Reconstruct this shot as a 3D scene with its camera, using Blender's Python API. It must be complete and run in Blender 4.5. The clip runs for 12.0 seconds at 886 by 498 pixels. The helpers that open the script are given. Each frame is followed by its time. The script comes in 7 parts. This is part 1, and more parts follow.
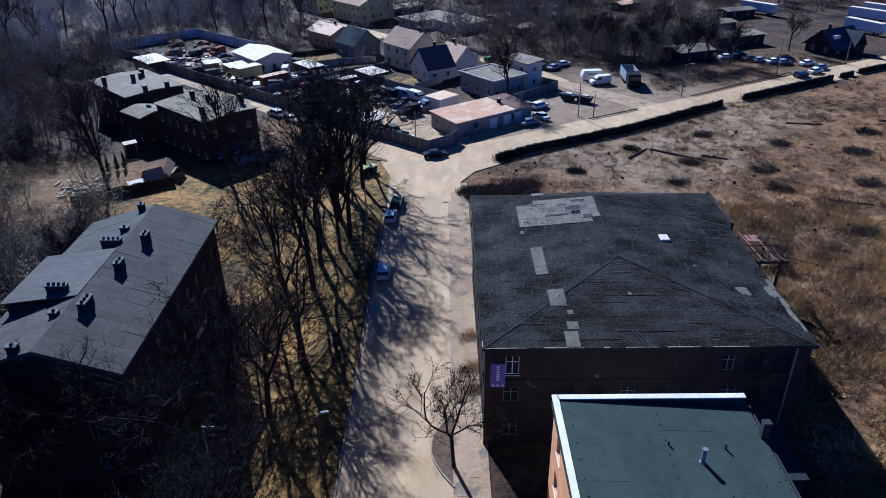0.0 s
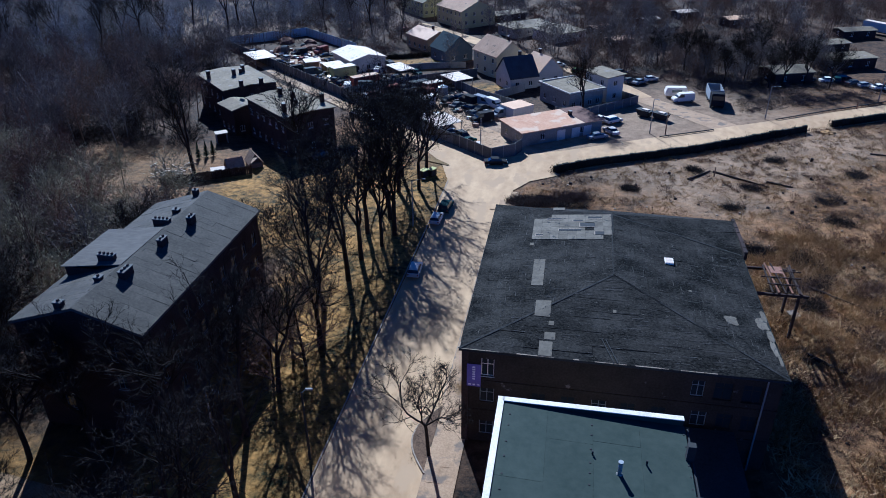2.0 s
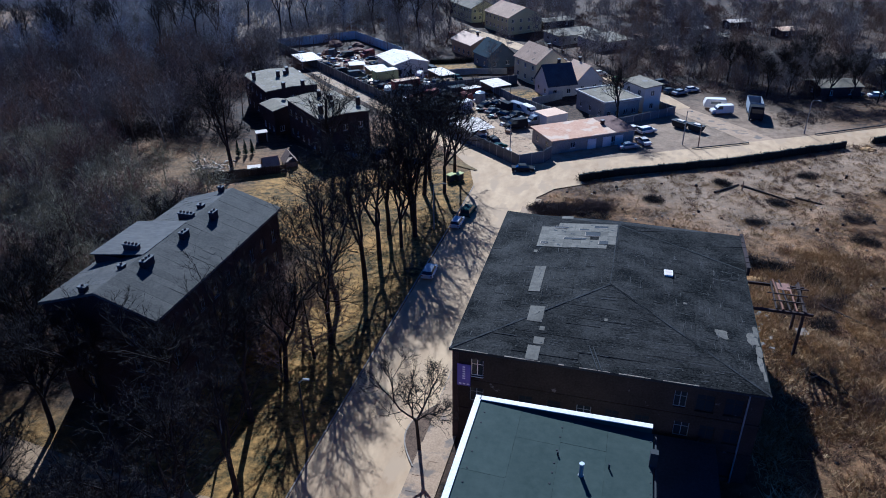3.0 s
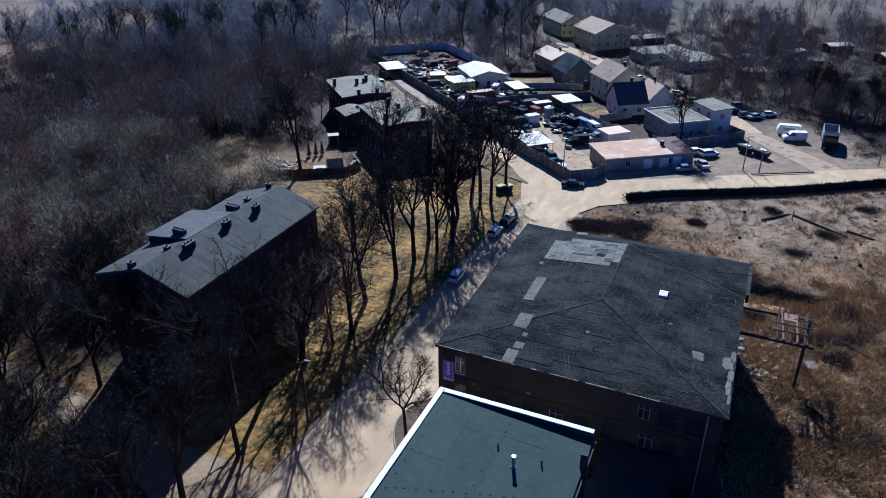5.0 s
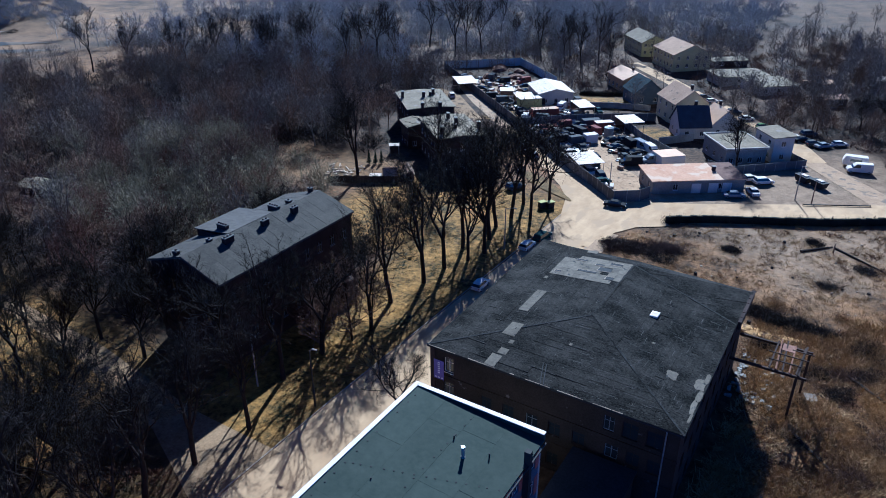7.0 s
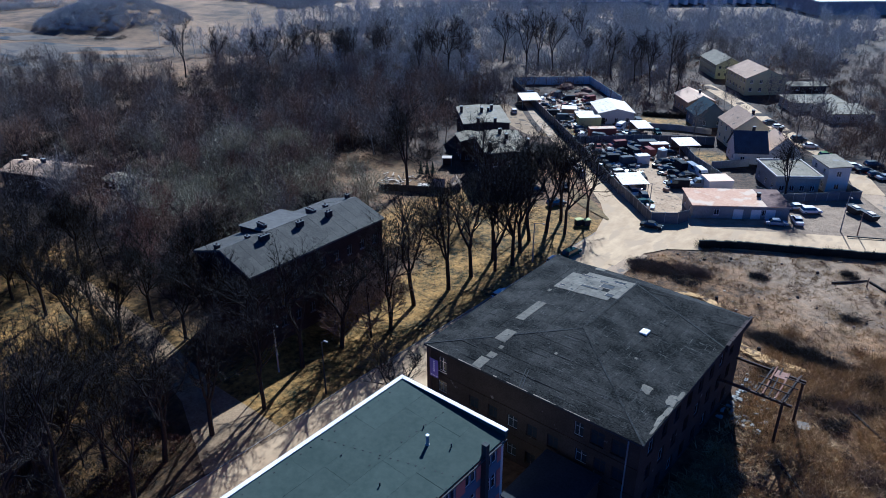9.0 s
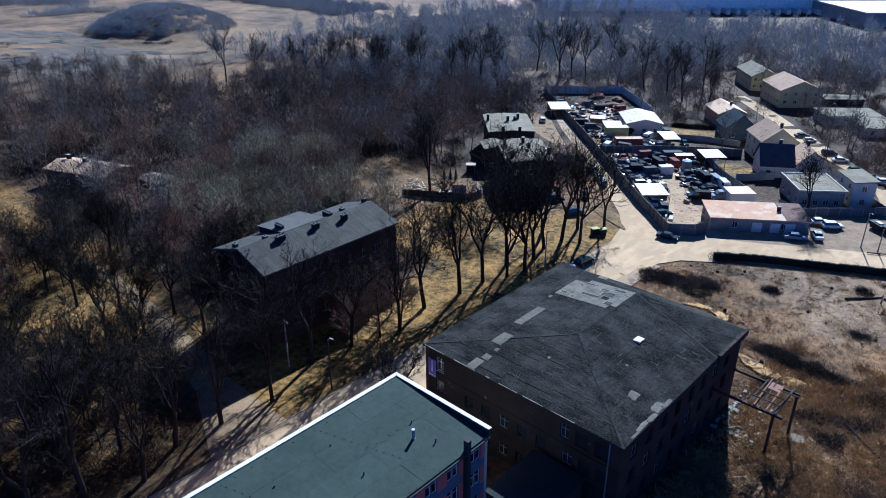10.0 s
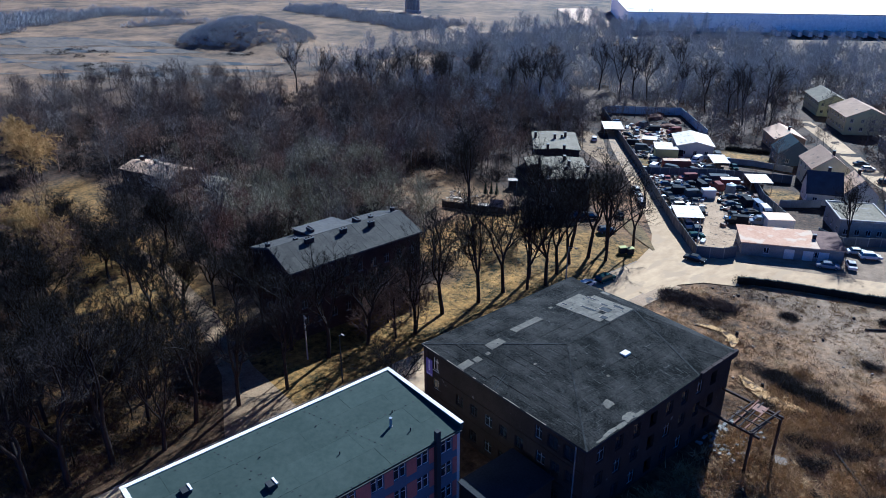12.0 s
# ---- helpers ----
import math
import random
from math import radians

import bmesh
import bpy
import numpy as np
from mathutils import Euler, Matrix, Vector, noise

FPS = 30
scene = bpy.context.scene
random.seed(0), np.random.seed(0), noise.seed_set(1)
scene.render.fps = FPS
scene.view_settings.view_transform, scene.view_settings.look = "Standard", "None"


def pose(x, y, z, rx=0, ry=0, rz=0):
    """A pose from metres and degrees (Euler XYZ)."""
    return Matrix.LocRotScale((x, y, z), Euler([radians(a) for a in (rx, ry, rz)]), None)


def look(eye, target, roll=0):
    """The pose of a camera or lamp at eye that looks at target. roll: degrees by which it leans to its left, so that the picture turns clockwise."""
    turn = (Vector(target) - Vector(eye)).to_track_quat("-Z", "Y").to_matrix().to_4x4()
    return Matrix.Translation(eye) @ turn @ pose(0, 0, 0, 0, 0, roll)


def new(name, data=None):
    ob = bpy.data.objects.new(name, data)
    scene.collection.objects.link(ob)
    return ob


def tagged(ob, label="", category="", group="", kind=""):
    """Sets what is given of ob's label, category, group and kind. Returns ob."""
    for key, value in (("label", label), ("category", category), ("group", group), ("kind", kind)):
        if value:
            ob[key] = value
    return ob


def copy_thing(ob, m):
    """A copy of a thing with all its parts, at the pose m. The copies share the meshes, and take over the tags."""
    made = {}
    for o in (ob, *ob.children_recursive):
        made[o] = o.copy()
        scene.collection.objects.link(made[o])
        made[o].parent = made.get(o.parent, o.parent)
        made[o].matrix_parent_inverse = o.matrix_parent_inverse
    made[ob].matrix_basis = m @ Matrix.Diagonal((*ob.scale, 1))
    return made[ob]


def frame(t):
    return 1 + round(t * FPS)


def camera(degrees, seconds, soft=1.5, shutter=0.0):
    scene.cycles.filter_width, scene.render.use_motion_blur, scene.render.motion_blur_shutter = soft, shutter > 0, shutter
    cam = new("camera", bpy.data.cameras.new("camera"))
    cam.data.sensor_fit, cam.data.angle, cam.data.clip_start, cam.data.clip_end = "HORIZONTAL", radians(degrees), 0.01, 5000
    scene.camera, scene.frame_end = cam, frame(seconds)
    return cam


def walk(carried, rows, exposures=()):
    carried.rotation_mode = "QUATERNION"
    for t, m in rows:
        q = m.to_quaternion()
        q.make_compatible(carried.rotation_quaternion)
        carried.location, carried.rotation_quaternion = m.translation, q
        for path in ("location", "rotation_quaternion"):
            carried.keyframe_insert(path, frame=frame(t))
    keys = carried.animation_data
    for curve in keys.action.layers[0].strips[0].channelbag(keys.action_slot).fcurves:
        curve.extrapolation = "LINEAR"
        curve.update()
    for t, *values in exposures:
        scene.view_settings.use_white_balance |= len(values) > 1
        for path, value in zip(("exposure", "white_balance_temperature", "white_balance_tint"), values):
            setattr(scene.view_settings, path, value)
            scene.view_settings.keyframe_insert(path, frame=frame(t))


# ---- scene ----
cam = camera(64.1, 12.0, soft=0.95)
METRES, EYE, TILT, LEAN, TURN = 70.0, 46.7, -28.8, 0.6, 0.0
ROWS = [
    (0.0, 0.0, 0.0, 0.0, 0.0, 0.0, -0.0),
    (0.5, 0.0388, -0.0156, 0.002, 2.24, -0.03, -1.29),
    (1.0, 0.0777, -0.0304, 0.0044, 4.47, -0.09, -2.56),
    (1.5, 0.117, -0.0442, 0.0069, 6.66, -0.15, -3.8),
    (2.0, 0.1568, -0.057, 0.01, 8.83, -0.25, -5.01),
    (2.5, 0.1969, -0.0694, 0.0141, 10.96, -0.34, -6.16),
    (3.0, 0.2369, -0.0809, 0.0189, 13.04, -0.48, -7.29),
    (5.0, 0.4011, -0.1175, 0.0399, 21.17, -1.19, -11.49),
    (5.5, 0.4416, -0.1245, 0.0467, 23.11, -1.41, -12.43),
    (6.0, 0.4822, -0.1307, 0.0546, 25.02, -1.61, -13.33),
    (6.5, 0.5222, -0.1359, 0.0629, 26.88, -1.84, -14.23),
    (7.0, 0.5632, -0.1402, 0.0718, 28.75, -2.1, -15.07),
    (9.0, 0.7225, -0.149, 0.1097, 35.91, -3.25, -18.19),
    (9.5, 0.7624, -0.1484, 0.1208, 37.66, -3.57, -18.87),
    (10.0, 0.8022, -0.1469, 0.1322, 39.4, -3.91, -19.54),
    (10.5, 0.842, -0.1441, 0.1431, 41.1, -4.26, -20.19),
    (11.0, 0.8815, -0.1407, 0.1544, 42.78, -4.59, -20.82),
    (11.5, 0.921, -0.1358, 0.1659, 44.46, -4.9, -21.41),
    (12.0, 0.9602, -0.131, 0.1786, 46.09, -5.22, -21.97),
]
walk(cam, [(t, pose(0, 0, EYE, TILT, LEAN, TURN) @ pose(METRES * x, METRES * y, METRES * z, 90 + pitch, roll, yaw)) for t, x, y, z, yaw, pitch, roll in ROWS],
     exposures=[(0.0, 1.10, 3435, 14), (5.0, 1.20, 3395, 12), (12.0, 1.39, 3435, 10)])

# ---- sun, sky and exposure ----
SUN_WAY = Vector((-0.385, 0.923, 0)).normalized()      # towards the sun, level
SUN_UP = 32.0
world = bpy.data.worlds.new("sky")
scene.world = world
world.use_nodes = True
wn = world.node_tree.nodes
sky = wn.new("ShaderNodeTexSky")
sky.sky_type = "NISHITA"
sky.sun_disc = False
sky.sun_elevation = radians(SUN_UP)
sky.sun_rotation = math.atan2(SUN_WAY.x, SUN_WAY.y)
sky.air_density, sky.dust_density, sky.ozone_density, sky.altitude = 0.6, 0.05, 4.0, 5000
world.node_tree.links.new(sky.outputs[0], wn["Background"].inputs[0])
wn["Background"].inputs[1].default_value = 0.040
sun = new("sun", bpy.data.lights.new("sun", "SUN"))
sun.data.energy, sun.data.angle, sun.data.color = 5.0, radians(0.55), (1.0, 0.71, 0.362)
sun.matrix_world = look((0, 0, 200), Vector((0, 0, 200)) - SUN_WAY * math.cos(radians(SUN_UP)) - Vector((0, 0, math.sin(radians(SUN_UP)))))


# ---- materials ----
def mat(name, low, high, rough=0.85, grain=8.0, patch=0.25, bump=0.15, metal=0.0, wear=None, wear_at=0.62, wear_scale=1.2, stretch=(1, 1, 1), vary=0.0, spec=0.1, tight=0.28):
    """A surface between two colours, varied at a small and a large scale, with an optional third colour in worn spots."""
    m = bpy.data.materials.new(name)
    m.use_nodes = True
    t = m.node_tree
    n, l = t.nodes, t.links
    b = n["Principled BSDF"]
    co = n.new("ShaderNodeTexCoord")
    mp = n.new("ShaderNodeMapping")
    mp.inputs["Scale"].default_value = stretch
    geo = n.new("ShaderNodeNewGeometry")
    l.new(geo.outputs["Position"], mp.inputs["Vector"])
    fine, wide = n.new("ShaderNodeTexNoise"), n.new("ShaderNodeTexNoise")
    for tex, sc in ((fine, grain), (wide, patch)):
        tex.inputs["Scale"].default_value = sc
        tex.inputs["Detail"].default_value = 5
        tex.inputs["Roughness"].default_value = 0.62
        l.new(mp.outputs[0], tex.inputs["Vector"])
    add = n.new("ShaderNodeMath")
    add.operation = "ADD"
    l.new(fine.outputs["Fac"], add.inputs[0])
    l.new(wide.outputs["Fac"], add.inputs[1])
    rng = n.new("ShaderNodeMapRange")
    rng.inputs["From Min"].default_value, rng.inputs["From Max"].default_value = 1 - tight, 1 + tight
    l.new(add.outputs[0], rng.inputs["Value"])
    mix = n.new("ShaderNodeMix")
    mix.data_type = "RGBA"
    mix.inputs[6].default_value, mix.inputs[7].default_value = (*low, 1), (*high, 1)
    l.new(rng.outputs[0], mix.inputs[0])
    out = mix.outputs[2]
    if wear:
        spot = n.new("ShaderNodeTexNoise")
        spot.inputs["Scale"].default_value, spot.inputs["Detail"].default_value = wear_scale, 8
        l.new(mp.outputs[0], spot.inputs["Vector"])
        edge = n.new("ShaderNodeMapRange")
        edge.inputs["From Min"].default_value, edge.inputs["From Max"].default_value = wear_at, wear_at + 0.07
        l.new(spot.outputs["Fac"], edge.inputs["Value"])
        mw = n.new("ShaderNodeMix")
        mw.data_type = "RGBA"
        mw.inputs[7].default_value = (*wear, 1)
        l.new(edge.outputs[0], mw.inputs[0])
        l.new(out, mw.inputs[6])
        out = mw.outputs[2]
    if vary:
        info, hsv, vr = n.new("ShaderNodeObjectInfo"), n.new("ShaderNodeHueSaturation"), n.new("ShaderNodeMapRange")
        vr.inputs["To Min"].default_value, vr.inputs["To Max"].default_value = 1 - vary, 1 + vary
        l.new(info.outputs["Random"], vr.inputs["Value"])
        l.new(vr.outputs[0], hsv.inputs["Value"])
        l.new(out, hsv.inputs["Color"])
        out = hsv.outputs[0]
    l.new(out, b.inputs["Base Color"])
    b.inputs["Roughness"].default_value, b.inputs["Metallic"].default_value = rough, metal
    b.inputs["Specular IOR Level"].default_value = spec
    if bump:
        bp = n.new("ShaderNodeBump")
        bp.inputs["Strength"].default_value, bp.inputs["Distance"].default_value = bump, 0.05
        l.new(fine.outputs["Fac"], bp.inputs["Height"])
        l.new(bp.outputs[0], b.inputs["Normal"])
    return m


def shade(c, k):
    return tuple(v * k for v in c)


def plain(name, c, rough=0.6, metal=0.0, grain=6.0, spread=0.18, spec=0.4, vary=0.0):
    return mat(name, shade(c, 1 - spread), shade(c, 1 + spread), rough, grain, 0.6, 0.06, metal, spec=spec, vary=vary)


M_FELT = mat("roof_felt_black", (0.010, 0.011, 0.013), (0.030, 0.031, 0.034), 0.85, 4.0, 0.22, 0.5, spec=0.2)
M_FELT_PATCH = mat("roof_felt_grey_patch", (0.095, 0.083, 0.062), (0.175, 0.153, 0.114), 0.85, 3.0, 0.5, 0.3, wear=(0.045, 0.044, 0.042), wear_at=0.60, wear_scale=1.6, vary=0.15)
M_FELT_STRIP = mat("roof_felt_strip", (0.003, 0.003, 0.003), (0.043, 0.040, 0.035), 0.95, 5.0, 0.3, 1.0, wear=(0.105, 0.098, 0.084), wear_at=0.65, wear_scale=6.0, stretch=(0.85, 1.2, 1), vary=0.14, spec=0.05, tight=0.19)
M_FELT_RIDGE = mat("roof_felt_ridge", (0.008, 0.008, 0.009), (0.042, 0.041, 0.039), 0.9, 4, 0.5, 0.5, spec=0.1)
M_FELT_SEAM = mat("curled_felt_edges", (0.020, 0.019, 0.018), (0.115, 0.108, 0.098), 0.95, 2, 0.6, 0.2, spec=0.05, tight=0.2)
M_FELT_GREY_STRIP = mat("roof_felt_grey_strip", (0.036, 0.032, 0.026), (0.080, 0.071, 0.057), 0.85, 4.0, 0.4, 0.3, vary=0.12, spec=0.15)
M_FELT_GREY = mat("roof_felt_grey", (0.066, 0.060, 0.053), (0.122, 0.112, 0.098), 0.85, 3.0, 0.3, 0.25, stretch=(0.3, 1, 1))
M_FELT_OLD = mat("roof_felt_old", (0.140, 0.116, 0.074), (0.27, 0.225, 0.145), 0.9, 2.0, 0.3, 0.3, spec=0.1, wear=(0.25, 0.22, 0.18), wear_at=0.6, wear_scale=0.5)
M_GREEN_ROOF = mat("roof_membrane_green_grey", (0.031, 0.040, 0.033), (0.050, 0.060, 0.049), 0.7, 1.6, 0.35, 0.1, stretch=(1, 0.4, 1))
M_WHITE_TRIM = plain("white_metal_trim", (0.70, 0.625, 0.53), 0.6, spec=0.2)
# Near black: the walls' shade is put into these two base colours.
M_PLASTER_DARK = mat("near_black_plaster", (0.018, 0.014, 0.012), (0.044, 0.034, 0.027), 0.9, 5, 0.35, 0.2, wear=(0.14, 0.12, 0.10), wear_at=0.68)
M_BRICK_DARK = mat("near_black_brick", (0.022, 0.017, 0.016), (0.062, 0.043, 0.037), 0.9, 9, 0.4, 0.3)
M_ORANGE = plain("orange_render", (0.62, 0.30, 0.10), 0.85)
M_PINK = plain("red_facade_panel", (0.32, 0.115, 0.085), 0.8)
M_BLUE = plain("blue_facade_panel", (0.095, 0.11, 0.14), 0.8)
M_WHITE_WALL = mat("white_render", (0.42, 0.385, 0.32), (0.55, 0.50, 0.42), 0.9, 4, 0.4, 0.1)
# White render of villa and shop, greyed for their shaded fronts.
M_GREY_WALL = mat("shade_grey_render", (0.17, 0.155, 0.13), (0.31, 0.285, 0.245), 0.9, 4, 0.4, 0.1)
M_CREAM_WALL = mat("cream_render", (0.54, 0.43, 0.21), (0.66, 0.54, 0.29), 0.9, 4, 0.4, 0.1)
M_OCHRE_WALL = mat("ochre_render", (0.40, 0.24, 0.10), (0.52, 0.32, 0.15), 0.9, 4, 0.4, 0.1)
M_BLUE_WALL = mat("blue_grey_render", (0.06, 0.078, 0.10), (0.10, 0.118, 0.145), 0.9, 4, 0.4, 0.1)
M_FELT_TAN = mat("sun_bleached_roof_felt", (0.32, 0.215, 0.125), (0.50, 0.345, 0.21), 0.9, 3, 0.35, 0.2, spec=0.1, wear=(0.20, 0.155, 0.105), wear_at=0.62, wear_scale=0.5)
M_YELLOW_WALL = mat("yellow_grey_render", (0.40, 0.36, 0.17), (0.52, 0.47, 0.24), 0.9, 4, 0.4, 0.1)
M_TILE_DARK = mat("dark_roof_tile", (0.035, 0.037, 0.045), (0.07, 0.072, 0.085), 0.85, 6, 0.4, 0.3, spec=0.1)
M_TILE_BLUE = mat("blue_grey_sheet_roof", (0.022, 0.034, 0.044), (0.040, 0.058, 0.072), 0.9, 3, 0.4, 0.1, spec=0.05)
M_SHEET_WHITE = mat("pale_sheet_roof", (0.56, 0.46, 0.345), (0.71, 0.59, 0.45), 0.7, 2, 0.3, 0.1, spec=0.1, wear=(0.36, 0.32, 0.27), wear_at=0.6, wear_scale=0.8)
M_SHEET_PALE = mat("pale_brown_roof", (0.56, 0.365, 0.20), (0.70, 0.475, 0.275), 0.7, 3, 0.3, 0.2, spec=0.08)
M_SHEET_RED = mat("faded_red_sheet_roof", (0.44, 0.25, 0.13), (0.57, 0.365, 0.21), 0.85, 2, 0.35, 0.15, wear=(0.57, 0.42, 0.27), wear_at=0.5, wear_scale=0.25, spec=0.08)
M_CONCRETE = mat("weathered_concrete", (0.20, 0.188, 0.165), (0.35, 0.328, 0.285), 0.9, 5, 0.4, 0.2, vary=0.12)
M_KERB = mat("kerb_stone", (0.21, 0.17, 0.125), (0.36, 0.30, 0.225), 0.9, 5, 0.6, 0.2, vary=0.1)
M_ASPHALT = mat("dusty_asphalt", (0.325, 0.222, 0.113), (0.54, 0.388, 0.205), 0.9, 0.55, 0.035, 0.05, spec=0.06, stretch=(1, 0.45, 1), wear=(0.40, 0.287, 0.157), wear_at=0.56, wear_scale=0.35)
M_PAVE = mat("dusty_pavement", (0.25, 0.172, 0.094), (0.41, 0.29, 0.165), 0.9, 5, 0.4, 0.2, wear=(0.18, 0.14, 0.10), wear_at=0.56, wear_scale=0.5)
M_BARK = mat("bark", (0.013, 0.011, 0.010), (0.042, 0.034, 0.029), 0.95, 9, 1.0, 0.4)
M_TWIG = mat("bare_twigs", (0.016, 0.014, 0.013), (0.052, 0.042, 0.036), 0.95, 3, 0.2, 0.0, vary=0.3)
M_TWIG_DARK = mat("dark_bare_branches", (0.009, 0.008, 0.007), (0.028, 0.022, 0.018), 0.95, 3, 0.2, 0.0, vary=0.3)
M_MUD = mat("grey_wet_mud", (0.070, 0.058, 0.044), (0.175, 0.138, 0.098), 0.75, 0.11, 0.018, 0.1, stretch=(0.6, 1.6, 1), wear=(0.045, 0.046, 0.048), wear_at=0.57, wear_scale=0.06)
M_TWIG_WOOD = mat("grey_brown_woodland_twigs", (0.085, 0.076, 0.064), (0.235, 0.20, 0.165), 0.95, 1, 0.04, 0.0)
M_TWIG_WARM = mat("reddish_bare_twigs", (0.066, 0.046, 0.032), (0.22, 0.145, 0.092), 0.95, 3, 0.06, 0.0, vary=0.3)
M_TWIG_BROWN = mat("dusky_brown_bare_twigs", (0.045, 0.037, 0.032), (0.160, 0.120, 0.092), 0.95, 1, 0.05, 0.0)
M_TWIG_PALE = mat("pale_lichen_twigs", (0.16, 0.15, 0.09), (0.34, 0.30, 0.185), 0.95, 3, 0.2, 0.0, vary=0.2)
M_STRAW = mat("pale_straw", (0.14, 0.092, 0.038), (0.36, 0.245, 0.105), 0.95, 2, 0.1, 0.0)
M_TWIG_GOLD = mat("golden_willow_twigs", (0.32, 0.21, 0.06), (0.54, 0.37, 0.115), 0.95, 3, 0.2, 0.0, vary=0.2)
# Distance haze is put into this twig colour for far woods and scrub.
M_TWIG_FAR = mat("haze_grey_bare_twigs", (0.22, 0.222, 0.225), (0.41, 0.395, 0.375), 0.95, 1, 0.04, 0.0)
M_TWIG_RED = mat("red_brown_bare_twigs", (0.08, 0.042, 0.032), (0.20, 0.11, 0.08), 0.95, 2, 0.1, 0.0)
M_DRY = mat("dry_stalks", (0.17, 0.108, 0.042), (0.52, 0.355, 0.135), 0.95, 2, 0.06, 0.0)
M_BRAMBLE = mat("reddish_bramble", (0.032, 0.019, 0.013), (0.17, 0.095, 0.055), 0.95, 2, 0.08, 0.0)
M_HEDGE = mat("dark_ivy", (0.012, 0.014, 0.010), (0.035, 0.033, 0.024), 0.9, 4, 0.5, 0.4)
M_TYRE = plain("rubber", (0.02, 0.02, 0.02), 0.85)
M_METAL = plain("grey_steel", (0.30, 0.31, 0.32), 0.4, 0.6)
M_RUST = mat("rusty_steel", (0.10, 0.05, 0.03), (0.24, 0.13, 0.075), 0.85, 6, 0.6, 0.2)
M_WOOD = mat("weathered_timber", (0.16, 0.11, 0.075), (0.34, 0.25, 0.17), 0.85, 6, 0.6, 0.2, vary=0.2)
M_WOOD_DARK = mat("blackened_boards", (0.020, 0.015, 0.011), (0.075, 0.055, 0.038), 0.9, 6, 0.6, 0.2, vary=0.2)
M_PURPLE = plain("violet_banner", (0.13, 0.10, 0.36), 0.6)
M_LETTER = plain("white_lettering", (0.70, 0.68, 0.75), 0.6)


def glass(name, c=(0.02, 0.025, 0.03)):
    m = bpy.data.materials.new(name)
    m.use_nodes = True
    b = m.node_tree.nodes["Principled BSDF"]
    b.inputs["Base Color"].default_value = (*c, 1)
    b.inputs["Roughness"].default_value = 0.06
    b.inputs["Specular IOR Level"].default_value = 0.6
    return m


M_GLASS = glass("window_glass")


M_YARD_SAND = mat("pale_yard_sand", (0.26, 0.175, 0.09), (0.46, 0.325, 0.18), 0.95, 2, 0.25, 0.3, wear=(0.13, 0.095, 0.06), wear_at=0.58, wear_scale=0.8)
M_VERGE = mat("trodden_verge", (0.045, 0.036, 0.015), (0.22, 0.145, 0.05), 0.95, 2, 0.3, 0.4)
M_PATH = mat("leaf_strewn_path", (0.14, 0.092, 0.045), (0.31, 0.215, 0.11), 0.95, 3, 0.25, 0.3, wear=(0.09, 0.066, 0.042), wear_at=0.58, wear_scale=0.35)


# ---- ground height ----
def gz(x, y):
    return -1 + 1.32 * math.tanh(x / 60) - 0.022 * (min(max(y, 45), 250) - 60)


# ---- mesh tools ----
def box(bm, x0, x1, y0, y1, z0, z1, m=None):
    vs = [bm.verts.new(Vector((x, y, z)) if m is None else m @ Vector((x, y, z))) for x in (x0, x1) for y in (y0, y1) for z in (z0, z1)]
    for f in ((0, 1, 3, 2), (4, 6, 7, 5), (0, 4, 5, 1), (2, 3, 7, 6), (0, 2, 6, 4), (1, 5, 7, 3)):
        bm.faces.new([vs[i] for i in f])


def tube(bm, p, q, r0, r1, sides=8, caps=True):
    p, q = Vector(p), Vector(q)
    turn = (q - p).to_track_quat("Z", "Y")
    rings = []
    for c, r in ((p, r0), (q, r1)):
        rings.append([bm.verts.new(c + turn @ Vector((r * math.cos(2 * math.pi * i / sides), r * math.sin(2 * math.pi * i / sides), 0))) for i in range(sides)])
    for i in range(sides):
        j = (i + 1) % sides
        bm.faces.new((rings[0][i], rings[0][j], rings[1][j], rings[1][i]))
    if caps:
        bm.faces.new(rings[0][::-1])
        bm.faces.new(rings[1])


def prism(bm, outline, z0, z1, m=None):
    """An upright block over a level outline of (x, y)."""
    t = (lambda v: v) if m is None else (lambda v: m @ v)
    a = [bm.verts.new(t(Vector((x, y, z0)))) for x, y in outline]
    b = [bm.verts.new(t(Vector((x, y, z1)))) for x, y in outline]
    bm.faces.new(a[::-1])
    bm.faces.new(b)
    for i in range(len(a)):
        j = (i + 1) % len(a)
        bm.faces.new((a[i], a[j], b[j], b[i]))


def slab(bm, corners, thick):
    """A plate under the given corners (3 or 4 points, counter-clockwise seen from above)."""
    a = [bm.verts.new(Vector(c)) for c in corners]
    b = [bm.verts.new(Vector(c) - Vector((0, 0, thick))) for c in corners]
    bm.faces.new(a)
    bm.faces.new(b[::-1])
    for i in range(len(a)):
        j = (i + 1) % len(a)
        bm.faces.new((a[j], a[i], b[i], b[j]))


def thing(name, label, category, at=None, group="", kind=""):
    ob = new(name)
    ob.empty_display_size = 0.3
    if at is not None:
        ob.matrix_world = at
    return tagged(ob, label, category, group, kind)


def part(name, bm, material, parent=None, label=""):
    me = bpy.data.meshes.new(name)
    bmesh.ops.recalc_face_normals(bm, faces=bm.faces)
    bm.to_mesh(me)
    bm.free()
    return part_of(name, me, material, parent, label)


def part_of(name, me, material, parent=None, label=""):
    if material is not None and not me.materials:
        me.materials.append(material)
    ob = new(name, me)
    ob.parent = parent
    return tagged(ob, label)


def solid(name, material, parent, *boxes, label="", m=None):
    bm = bmesh.new()
    for b in boxes:
        box(bm, *b, m=m)
    return part(name, bm, material, parent, label)


